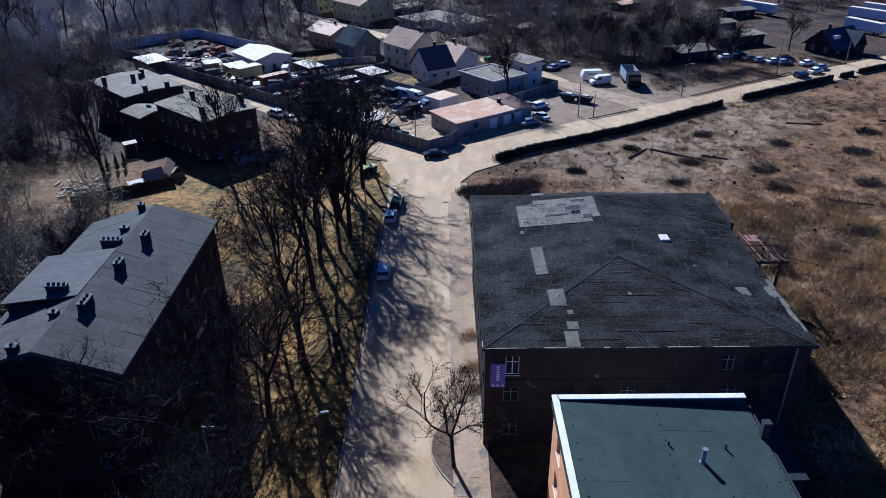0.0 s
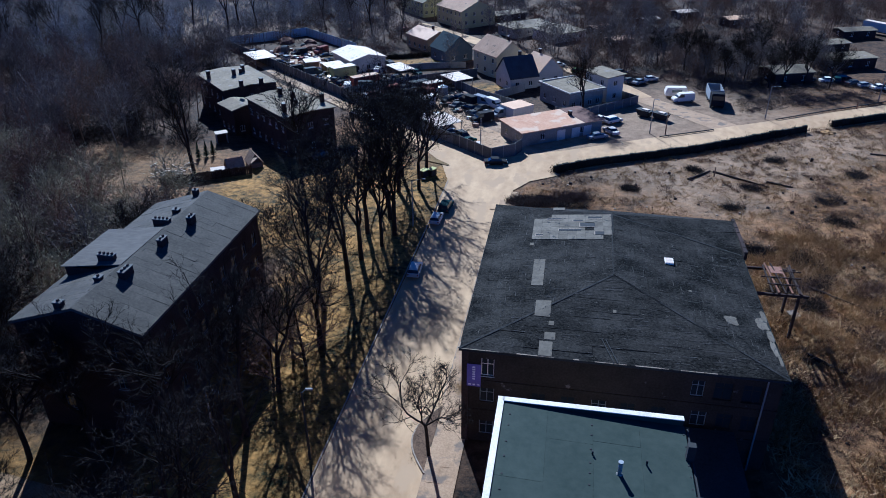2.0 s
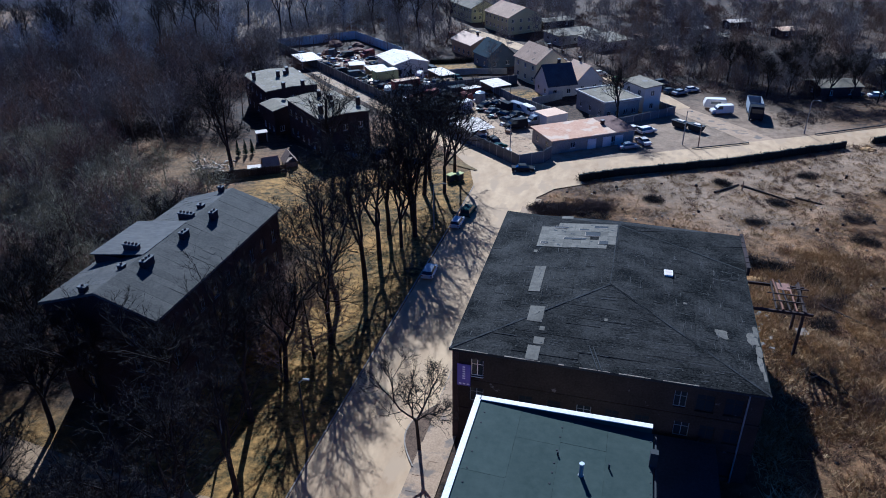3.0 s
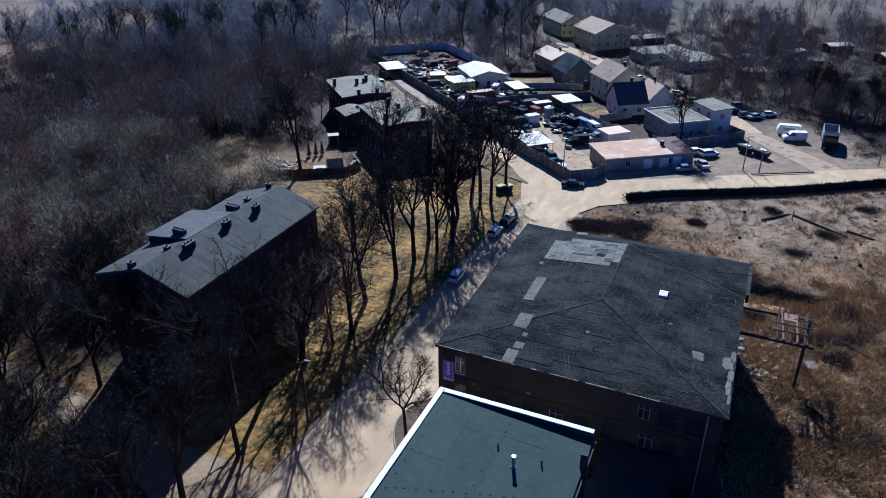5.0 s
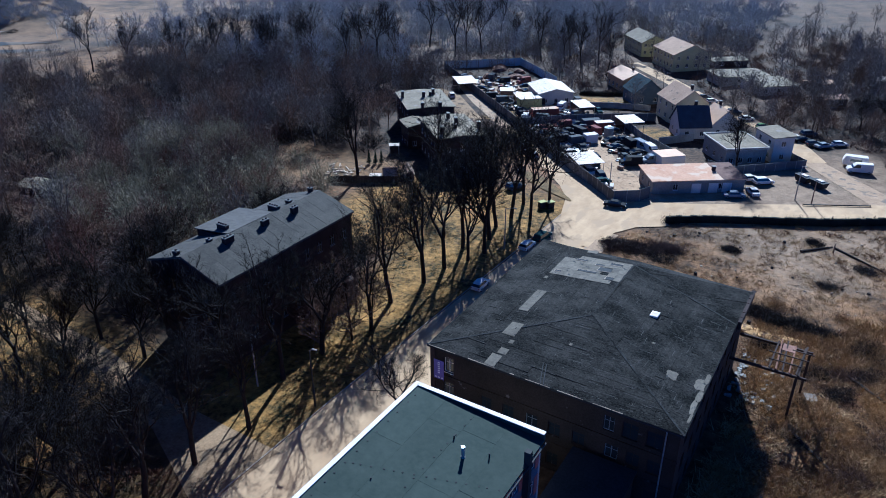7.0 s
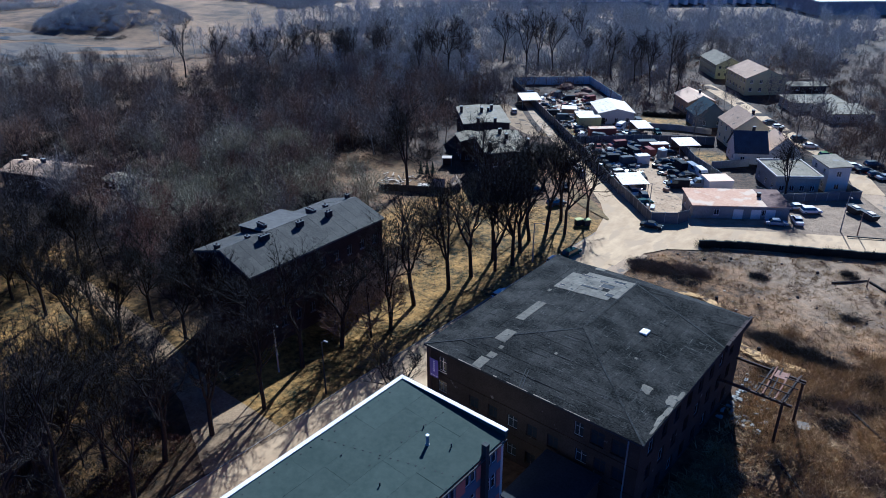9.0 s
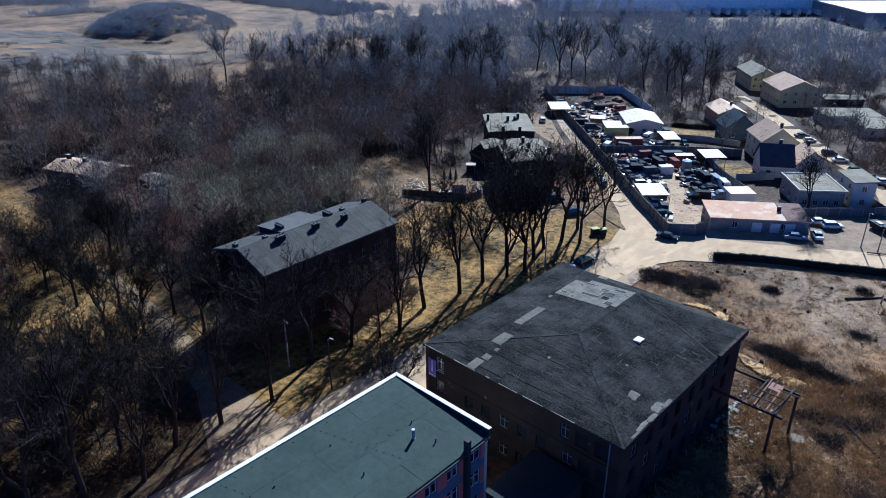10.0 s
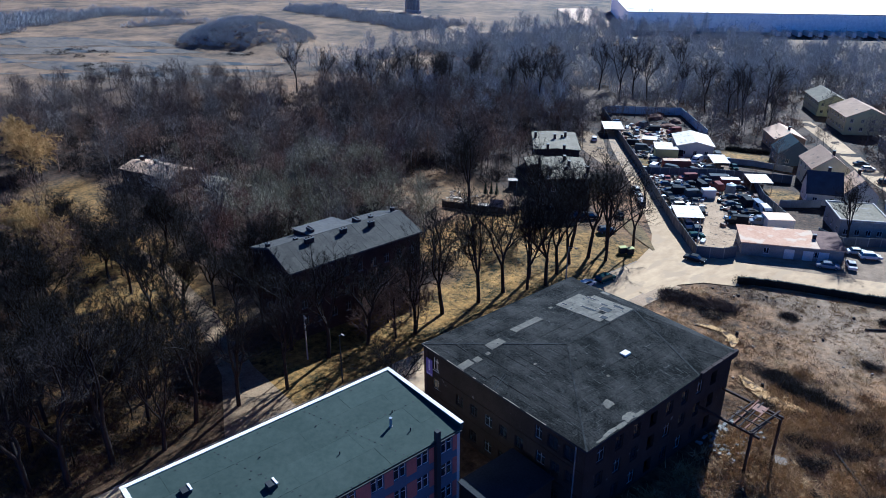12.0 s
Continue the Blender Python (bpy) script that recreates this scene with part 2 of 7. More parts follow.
def mesh_from(name, verts, quads, material=None):
    """A mesh from arrays of corners and faces of four; a face whose last corner is repeated has three."""
    me = bpy.data.meshes.new(name)
    verts, quads = np.asarray(verts, np.float32), np.asarray(quads, np.int32)
    size = np.where(quads[:, 2] == quads[:, 3], 3, 4)
    keep = np.ones(quads.shape, bool)
    keep[:, 3] = size == 4
    me.vertices.add(len(verts))
    me.vertices.foreach_set("co", verts.ravel())
    me.loops.add(int(size.sum()))
    me.loops.foreach_set("vertex_index", quads[keep])
    me.polygons.add(len(quads))
    me.polygons.foreach_set("loop_start", np.concatenate([[0], np.cumsum(size)[:-1]]).astype(np.int32))
    me.update(calc_edges=True)
    if material:
        me.materials.append(material)
    return me


def wall(bm, a, b, z0, z1, thick, openings=()):
    """An upright wall from a to b (x, y), its outer face on that line and its body to the left of the way, with openings (u0, u1, w0, w1) that go through."""
    a, b = Vector(a), Vector(b)
    way = (b - a).normalized()
    m = Matrix(((way.x, -way.y, 0, a.x), (way.y, way.x, 0, a.y), (0, 0, 1, 0), (0, 0, 0, 1)))
    length = (b - a).length
    cuts = sorted({0.0, length, *(u for o in openings for u in o[:2])})
    for u0, u1 in zip(cuts, cuts[1:]):
        z = z0
        for o in sorted((o for o in openings if o[0] <= u0 + 1e-6 and o[1] >= u1 - 1e-6), key=lambda o: o[2]):
            if o[2] > z:
                box(bm, u0, u1, 0, thick, z, o[2], m)
            z = o[3]
        if z < z1:
            box(bm, u0, u1, 0, thick, z, z1, m)
    return m


def window(parent, m, o, frame_mat, deep=0.12, bars=1, sill=True, rail=True):
    """A window in the opening o of a wall with the frame of reference m: frame, bars, pane and sill."""
    u0, u1, w0, w1 = o
    f = 0.07
    bm = bmesh.new()
    ring = [[bm.verts.new(m @ Vector((u, v, w))) for u, w in c] for v in (deep, deep + 0.07) for c in (((u0, w0), (u1, w0), (u1, w1), (u0, w1)), ((u0 + f, w0 + f), (u1 - f, w0 + f), (u1 - f, w1 - f), (u0 + f, w1 - f)))]
    for i in range(4):
        j = (i + 1) % 4
        for a, b in ((0, 1), (1, 3), (3, 2), (2, 0)):
            bm.faces.new((ring[a][i], ring[a][j], ring[b][j], ring[b][i]))
    win = part("window", bm, frame_mat, parent)
    for i in range(bars):
        c = u0 + (u1 - u0) * (i + 1) / (bars + 1)
        solid("mullion", frame_mat, win, (c - 0.035, c + 0.035, deep + 0.004, deep + 0.066, w0 + f, w1 - f), m=m)
    if rail:
        c = w0 + (w1 - w0) * 0.66
        solid("transom", frame_mat, win, (u0 + f, u1 - f, deep + 0.008, deep + 0.06, c - 0.03, c + 0.03), m=m)
    solid("pane", M_GLASS, win, (u0 + f, u1 - f, deep + 0.025, deep + 0.045, w0 + f, w1 - f), m=m)
    if sill:
        solid("sill", frame_mat, win, (u0 - 0.05, u1 + 0.05, -0.06, deep, w0 - 0.05, w0 - 0.003), m=m)
    return win


# ---- ground ----
def spread_steps(near0, near1, step, far0, far1):
    v = list(np.arange(near0, near1 + 0.01, step))
    d = step
    while v[-1] < far1:
        d *= 1.25
        v.append(v[-1] + d)
    d = step
    while v[0] > far0:
        d *= 1.25
        v.insert(0, v[0] - d)
    return np.array(v)


gx, gy = spread_steps(-210, 150, 2.5, -4000, 4000), spread_steps(-40, 320, 2.5, -1500, 5000)
GX, GY = np.meshgrid(gx, gy)


def heights(x, y):
    return -1 + 1.32 * np.tanh(x / 60) - 0.022 * (np.clip(y, 45, 250) - 60)


def soft(v, edge, width):
    return np.clip((v - edge) / width + 0.5, 0, 1)


def between(v, a, b, w=4):
    return soft(v, a, w) * (1 - soft(v, b, w))


rough_z = np.zeros_like(GX)
for ix in range(len(gx)):
    for iy in range(len(gy)):
        if -215 < gx[ix] < 155 and -45 < gy[iy] < 330:
            rough_z[iy, ix] = noise.noise(Vector((gx[ix] * 0.16, gy[iy] * 0.16, 3.0)))
scrub = soft(GX, 33, 4) * (1 - soft(GY - (113 + 0.585 * GX), 0, 4)) + between(GX, 3, 36) * between(GY, 82, 118) * (1 - soft(GY - (113 + 0.585 * GX), 0, 4))
scrub = np.clip(scrub, 0, 1) * (1 - soft(GX, 190, 60))
# Roadside lawn stops near y=32; darker floor beyond stands for tree shade.
lawn = np.clip(between(GX, -27, -9) * between(GY, 32, 125, 10) + between(GX, -52, -26, 6) * between(GY, 84, 122, 8) + between(GX, -46, -28, 3) * between(GY, 203, 218, 3) + between(GX, -16, -6, 3) * between(GY, 178, 188, 3) + between(GX, -60, -45, 3) * between(GY, 174, 187, 3) + 0.8 * between(GX, -86, -34, 8) * between(GY, 18, 42, 6) + 0.3 * between(GX, -86, -58, 6) * between(GY, 106, 128, 6) + 0.4 * between(GX, -70, -13, 8) * between(GY, -30, 26, 6) + 0.7 * between(GX, -142, -76, 10) * between(GY, 26, 43, 6), 0, 1)
EU, EV = (GX + 3.2) * -0.723 + (GY - 127.6) * 0.69, (GX + 3.2) * 0.69 + (GY - 127.6) * 0.723
yards = np.clip(between(EU, -3, 125) * between(EV, 0, 27) + 0.6 * between(EU, -46, 16, 10) * between(EV, 8, 76, 12) + 0.12 * between(GX, -84, -60, 6) * between(GY, 107, 128, 6), 0, 1) * (1 - np.clip(lawn, 0, 1))
scrub = np.clip(scrub + 0.95 * between(GX, -96, -50, 8) * between(GY, 100, 127, 8) + 0.6 * between(EU, -90, -10, 20) * between(EV, 30, 130, 30) + 0.75 * between(GX, -340, -195, 20) * between(GY, 140, 280, 20) + 0.9 * between(EU, 4, 46, 6) * between(EV, -18, -4, 4), 0, 1) * (1 - lawn)
lot = soft(-GX, 270, 60) * (1 - soft(GY, 330, 60))
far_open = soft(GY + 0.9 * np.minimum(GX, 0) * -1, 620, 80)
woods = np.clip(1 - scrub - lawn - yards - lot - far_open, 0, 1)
flat = np.ones_like(GX)
for line, half in (([(-4.6, -60), (-4.6, 128)], 8.5), ([(-6, 121.5), (14, 130.5), (60, 157.5), (122, 194), (300, 298)], 8), ([(-4, 124), (-28, 149), (-46, 166), (-112, 231), (-150, 268)], 7),
                   ([(-9, 30), (-24, 33), (-45, 36.5), (-80, 38), (-120, 36)], 4), ([(28, 178), (46, 154)], 8), ([(0.7, 100), (1.0, 113), (3.6, 118.5), (9, 123)], 3)):
    for (ax, ay), (bx, by) in zip(line, line[1:]):
        f = np.clip(((GX - ax) * (bx - ax) + (GY - ay) * (by - ay)) / ((bx - ax) ** 2 + (by - ay) ** 2), 0, 1)
        flat *= soft(np.hypot(GX - ax - f * (bx - ax), GY - ay - f * (by - ay)), half + 1.5, 3)
mound = np.maximum(0, 1 - ((GX + 380) ** 2 + (GY - 208) ** 2) / 45 ** 2)
GZ = heights(GX, GY) + rough_z * (0.35 * scrub + 0.25 * woods) * flat + 14 * mound
idx = np.arange(GX.size).reshape(GX.shape)
quads = np.stack([idx[:-1, :-1], idx[:-1, 1:], idx[1:, 1:], idx[1:, :-1]], -1).reshape(-1, 4)
ground_me = mesh_from("ground", np.stack([GX, GY, GZ], -1).reshape(-1, 3), quads)
zones = ground_me.color_attributes.new("zones", "FLOAT_COLOR", "POINT")
# The last alpha term pales the far woodland floor in place of haze.
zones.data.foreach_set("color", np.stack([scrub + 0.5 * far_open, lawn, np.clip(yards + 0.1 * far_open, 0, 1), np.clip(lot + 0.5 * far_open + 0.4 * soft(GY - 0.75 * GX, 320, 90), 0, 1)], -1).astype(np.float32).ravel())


def ground_material():
    m = bpy.data.materials.new("ground_soil_and_grass")
    m.use_nodes = True
    t = m.node_tree
    n, l = t.nodes, t.links
    b = n["Principled BSDF"]
    geo = n.new("ShaderNodeNewGeometry")
    att = n.new("ShaderNodeVertexColor")
    att.layer_name = "zones"
    sep = n.new("ShaderNodeSeparateColor")
    l.new(att.outputs["Color"], sep.inputs[0])

    def cover(low, high, fine, wide):
        a, c, s, r, x = (n.new(k) for k in ("ShaderNodeTexNoise", "ShaderNodeTexNoise", "ShaderNodeMath", "ShaderNodeMapRange", "ShaderNodeMix"))
        for tex, sc in ((a, fine), (c, wide)):
            tex.inputs["Scale"].default_value, tex.inputs["Detail"].default_value, tex.inputs["Roughness"].default_value = sc, 7, 0.7
            l.new(geo.outputs["Position"], tex.inputs["Vector"])
        l.new(a.outputs["Fac"], s.inputs[0])
        l.new(c.outputs["Fac"], s.inputs[1])
        r.inputs["From Min"].default_value, r.inputs["From Max"].default_value = 0.8, 1.22
        l.new(s.outputs[0], r.inputs["Value"])
        x.data_type = "RGBA"
        x.inputs[6].default_value, x.inputs[7].default_value = (*low, 1), (*high, 1)
        l.new(r.outputs[0], x.inputs[0])
        return x.outputs[2], a.outputs["Fac"]

    # Default cover: leaf litter, its colour lowered for shade under dense trees.
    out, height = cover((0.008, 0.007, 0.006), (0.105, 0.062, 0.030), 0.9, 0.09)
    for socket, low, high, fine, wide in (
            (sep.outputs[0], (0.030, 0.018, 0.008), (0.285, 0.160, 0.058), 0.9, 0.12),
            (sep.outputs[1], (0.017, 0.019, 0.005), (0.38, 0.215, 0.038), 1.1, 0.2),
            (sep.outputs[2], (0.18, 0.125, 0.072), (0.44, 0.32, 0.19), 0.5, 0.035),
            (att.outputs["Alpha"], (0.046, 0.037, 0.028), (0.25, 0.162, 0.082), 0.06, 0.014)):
        c, _ = cover(low, high, fine, wide)
        x = n.new("ShaderNodeMix")
        x.data_type = "RGBA"
        l.new(socket, x.inputs[0])
        l.new(out, x.inputs[6])
        l.new(c, x.inputs[7])
        out = x.outputs[2]
    l.new(out, b.inputs["Base Color"])
    b.inputs["Roughness"].default_value = 0.95
    b.inputs["Specular IOR Level"].default_value = 0.15
    bp = n.new("ShaderNodeBump")
    bp.inputs["Strength"].default_value, bp.inputs["Distance"].default_value = 0.8, 0.35
    l.new(height, bp.inputs["Height"])
    l.new(bp.outputs[0], b.inputs["Normal"])
    return m


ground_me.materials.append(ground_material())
tagged(new("ground", ground_me), "brown winter ground of scrub, lawn, leaf litter and bare dirt, toned for tree shade and far haze", "ground", kind="structure")


def strip(name, line, width, material, lift, label, category, kind="structure", step=2.5):
    """A road or path: a band along a line of (x, y), or a width per point, laid over the ground."""
    pts = []
    for i, (a, b) in enumerate(zip(line, line[1:])):
        w0, w1 = (width[i], width[i + 1]) if isinstance(width, (list, tuple)) else (width, width)
        n = max(1, int(math.dist(a, b) / step))
        pts += [(a[0] + (b[0] - a[0]) * k / n, a[1] + (b[1] - a[1]) * k / n, w0 + (w1 - w0) * k / n) for k in range(n)]
    pts.append((*line[-1], width[-1] if isinstance(width, (list, tuple)) else width))
    verts, q = [], []
    across = 5
    for i, (x, y, w) in enumerate(pts):
        j, k = max(i - 1, 0), min(i + 1, len(pts) - 1)
        d = Vector((pts[k][0] - pts[j][0], pts[k][1] - pts[j][1])).normalized()
        for s in range(across):
            o = w * (s / (across - 1) - 0.5)
            px, py = x + d.y * o, y - d.x * o
            verts.append((px, py, gz(px, py) + lift))
            if i and s:
                a = i * across + s
                q.append((a - across - 1, a - across, a, a - 1))
    me = mesh_from(name, verts, q, material)
    return tagged(new(name, me), label, category, kind=kind)


strip("road_main", [(-4.6, -60), (-4.6, 60), (-4.2, 100), (-4.0, 117), (-4.8, 128)], [10, 10, 10.4, 12, 17], M_ASPHALT, 0.05, "dusty sunlit asphalt street between bare trees and an old factory", "road")
strip("road_east", [(-6, 121.5), (14, 130.5), (60, 157.5), (122, 194), (300, 298)], [11, 11, 9.5, 9, 9], M_ASPHALT, 0.06, "dusty asphalt side street along the overgrown field", "road")
strip("road_north", [(-4, 124), (-14, 135), (-28, 149), (-47, 167)], [13, 8.5, 6.5, 4.6], M_ASPHALT, 0.054, "narrow pale lane along the concrete yard wall", "road")
strip("lane_yard", [(-45, 165.2), (-70, 189), (-94, 214)], [4.8, 3.8, 1.5], M_PAVE, 0.048, "trodden dirt lane along the concrete yard wall", "road")
strip("road_corner", [(0.7, 104), (1.0, 113), (3.6, 118.5), (9, 123)], [2.6, 3.2, 4, 5], M_ASPHALT, 0.135, "rounded dusty corner of the street junction", "road")
strip("pavement_factory", [(2.0, -60), (2.0, 112)], 3.2, M_PAVE, 0.12, "worn pavement slabs and dirt beside the factory wall", "pavement")
strip("path_park", [(-9, 30), (-24, 33), (-45, 36.5), (-70, 38), (-84, 37)], [11, 5, 3.6, 2.6, 0.8], M_PATH, 0.05, "pale park drive under bare trees", "path")
strip("yard_north", [(28, 178), (46, 154), (52, 150)], [5, 7, 14], M_PAVE, 0.045, "sandy yard entrance beside the street", "yard")


strip("lane_houses", [(-49, 277), (-27, 253), (-11.5, 233), (2, 216), (13, 204), (23, 191), (29, 177)], [5, 6, 6, 6, 5, 5, 6], M_ASPHALT, 0.07, "pale dusty lane behind the houses", "road")
strip("yard_tenement", [(-92, 199), (-84, 192), (-74, 182), (-60, 171)], [3, 9, 8, 3], M_PATH, 0.045, "trodden dirt yard behind the old tenement", "yard")
strip("traffic_island", [(-27.2, 135.8), (-23, 132.6), (-18.5, 129.2), (-11, 124)], [1.6, 4.2, 3.6, 0.5], M_VERGE, 0.16, "brown dirt island between the lane and the street", "traffic island")


# ---- trees ----
def grow(rng, height, fork=0.3, spread=0.9, levels=4, kids=(7, 6, 5, 4), droop=0.0, thick=0.018):
    """Segments (start, end, radius, radius, level) of a bare tree."""
    segs = []

    def branch(p, d, length, r, level):
        n = 6 if level == 0 else (4 if level < 3 else 2)
        spots = []
        for i in range(n):
            wob = Vector((rng.uniform(-1, 1), rng.uniform(-1, 1), rng.uniform(-0.6, 0.8))) * (0.07 if level == 0 else 0.22)
            lift = Vector((0, 0, 0.10 if level else 0.0)) - Vector((0, 0, droop * level * 0.12))
            d = (d + wob + lift).normalized()
            q = p + d * (length / n)
            f = (i + 1) / n
            r1 = r * (1 - 0.75 / n) if i < n - 1 else r * 0.55
            segs.append((p.copy(), q.copy(), r, r1, level))
            spots.append((p.copy(), q.copy(), d.copy(), r1, f))
            p, r = q, r1
        if level >= levels - 1:
            return
        for k in range(kids[level]):
            lo = fork if level == 0 else 0.2
            f = lo + (1 - lo) * (k + rng.uniform(0.1, 0.9)) / kids[level]
            i = min(int(f * n), n - 1)
            a, b, dd, rr, _ = spots[i]
            at = a.lerp(b, f * n - i)
            side = Vector((rng.gauss(0, 1), rng.gauss(0, 1), rng.gauss(0, 0.5)))
            side = (side - dd * side.dot(dd)).normalized()
            ang = rng.uniform(0.45, 0.95) * spread
            way = (dd * math.cos(ang) + side * math.sin(ang)).normalized()
            branch(at, way, length * rng.uniform(0.42, 0.68) * (1.15 - 0.45 * f), rr * rng.uniform(0.5, 0.72), level + 1)

    branch(Vector((0, 0, -0.3)), Vector((0, 0, 1)), height * 0.8, height * thick, 0)
    return segs


def fork_grow(rng, height, bole=0.3, limbs=4, spread=0.55, kids=(6, 5, 4), thick=0.022, rise=0.12, crook=0.2):
    """Segments of an old bare tree: a bole that forks into crooked rising limbs, each with side branches."""
    segs = []

    def branch(p, d, length, r, level):
        n = (5, 6, 4, 3, 2)[min(level, 4)]
        spots = []
        for i in range(n):
            d = (d + Vector((rng.gauss(0, 1), rng.gauss(0, 1), rng.gauss(0, 0.6))) * (0.04 if level == 0 else crook) + Vector((0, 0, rise if level else 0))).normalized()
            q = p + d * (length / n)
            r1 = r * (1 - (0.22 if level == 0 else 0.62) / n)
            segs.append((p.copy(), q.copy(), r, r1, level))
            spots.append((p.copy(), q.copy(), d.copy(), r1))
            p, r = q, r1
        if level > len(kids):
            return
        if level == 0:
            first = rng.uniform(0, 6.3)
            for k in range(limbs):
                a, w = first + 6.28 * k / limbs + rng.uniform(-0.4, 0.4), spread * rng.uniform(0.6, 1.25)
                way = Vector((math.cos(a) * math.sin(w), math.sin(a) * math.sin(w), math.cos(w)))
                branch(p - d * length * 0.12 * k / limbs, way, height * (1 - bole) * rng.uniform(0.62, 0.85), r * rng.uniform(0.58, 0.78), 1)
            return
        count = kids[level - 1]
        for k in range(count):
            f = 0.22 + 0.78 * (k + rng.uniform(0.2, 1.0)) / count
            i = min(int(f * n), n - 1)
            a, b, dd, ra = spots[i]
            side = Vector((rng.gauss(0, 1), rng.gauss(0, 1), rng.gauss(0.1, 0.6)))
            side = (side - dd * side.dot(dd)).normalized()
            ang = rng.uniform(0.5, 1.05)
            branch(a.lerp(b, min(f * n - i, 1)), (dd * math.cos(ang) + side * math.sin(ang)).normalized(), length * rng.uniform(0.42, 0.7) * (1.2 - 0.45 * f), ra * rng.uniform(0.56, 0.8), level + 1)

    branch(Vector((0, 0, -0.3)), Vector((rng.gauss(0, 0.05), rng.gauss(0, 0.05), 1)).normalized(), height * bole, height * thick, 0)
    return segs


def twigs(segs, rng, each, length, width):
    """Fine twigs along the given branches: single tapering blades of wood."""
    out = []
    for p, q, r0, r1, level in segs:
        d = (q - p).normalized()
        for k in range(each):
            at = p.lerp(q, rng.random())
            w = (d + Vector((rng.gauss(0, 0.8), rng.gauss(0, 0.8), rng.gauss(0.15, 0.6)))).normalized()
            out.append((at, at + w * length * rng.uniform(0.5, 1.3), width, width * 0.4, level + 1))
    return blades(out, width)


def blades(segs, width):
    """Single tapering blades along the segments."""
    p, q = np.array([s[0] for s in segs]), np.array([s[1] for s in segs])
    d = q - p
    n = np.random.RandomState(3).normal(size=d.shape)
    u = np.cross(d, n)
    u /= np.linalg.norm(u, axis=1, keepdims=True) + 1e-9
    v = np.stack([p - u * width, p + u * width, q], 1).reshape(-1, 3)
    f = np.arange(len(v)).reshape(-1, 3)
    return v, np.concatenate([f, f[:, 2:]], 1)


def both(a, b):
    return np.concatenate([a[0], b[0]]), np.concatenate([a[1], b[1] + len(a[0])])


def tubes(segs, sides, least=0.012):
    """Corners and faces of tapered tubes along the segments."""
    p, q = np.array([s[0] for s in segs]), np.array([s[1] for s in segs])
    r0, r1 = np.maximum([s[2] for s in segs], least), np.maximum([s[3] for s in segs], least)
    d = q - p
    d /= np.linalg.norm(d, axis=1, keepdims=True) + 1e-9
    ref = np.where(np.abs(d[:, 2:3]) > 0.9, (1.0, 0, 0), (0, 0, 1.0))
    u = np.cross(d, ref)
    u /= np.linalg.norm(u, axis=1, keepdims=True)
    w = np.cross(d, u)
    n = len(segs)
    verts = np.zeros((n, 2 * sides, 3))
    for i in range(sides):
        a = 2 * math.pi * i / sides
        o = u * math.cos(a) + w * math.sin(a)
        verts[:, i], verts[:, sides + i] = p + o * r0[:, None], q + o * r1[:, None]
    base = (np.arange(n) * 2 * sides)[:, None]
    faces = np.concatenate([base + np.array([[i, (i + 1) % sides, sides + (i + 1) % sides, sides + i]]) for i in range(sides)])
    return verts.reshape(-1, 3), faces


def tree(name, label, seed, height, twig, at, levels=4, kids=(8, 6, 5, 4), fork=0.32, spread=0.9, droop=0.0, group="", least=0.014, thick=0.018, fine=2):
    rng = random.Random(seed)
    segs = grow(rng, height, fork, spread, levels, kids, droop, thick)
    root = thing(name, label, "tree", at, group)
    split = 1 if kids[0] > 12 else 2
    low, high = [s for s in segs if s[4] < split], [s for s in segs if s[4] >= split]
    if split == 1:
        low = [(low[0][0], low[-1][1], low[0][2], low[-1][3], 0)]
    part_of("trunk", mesh_from("trunk", *tubes(low, 6), M_BARK), None, root)
    top = max(s[4] for s in segs)
    crown = both(both(tubes([s for s in high if s[4] < top or top < 3], 3, least), blades([s for s in high if s[4] == top], least * 1.5)), twigs([s for s in high if s[4] == top], rng, fine, height * 0.05, least * 1.1))
    part_of("crown", mesh_from("crown", *crown, twig), None, root)
    return root


def old_tree(name, label, seed, height, twig, at, group="", fine=3, width=0.02, **shape):
    """An old bare tree with a bole, crooked limbs and a crown of branches and twigs."""
    rng = random.Random(seed)
    segs = fork_grow(rng, height, **shape)
    root = thing(name, label, "tree", at, group)
    top = max(s[4] for s in segs)
    part_of("trunk", mesh_from("trunk", *tubes([s for s in segs if s[4] < 2], 7), M_BARK), None, root)
    crown = both(tubes([s for s in segs if 2 <= s[4] < top], 4, width), both(blades([s for s in segs if s[4] == top], width * 1.15), twigs([s for s in segs if s[4] >= top - 1], rng, fine, height * 0.05, width * 0.85)))
    part_of("crown", mesh_from("crown", *crown, twig), None, root)
    return root


def stand(x, y, turn=0.0, size=1.0, sink=0.0):
    return pose(x, y, gz(x, y) - sink, 0, 0, turn) @ Matrix.Scale(size, 4)


def plant(kinds, spots, rng, lo=0.85, hi=1.15):
    """Copies of the given trees, one at each spot (x, y) or (x, y, size)."""
    for s in spots:
        copy_thing(rng.choice(kinds), stand(s[0], s[1], rng.uniform(0, 360), (s[2] if len(s) > 2 else 1.0) * rng.uniform(lo, hi)))


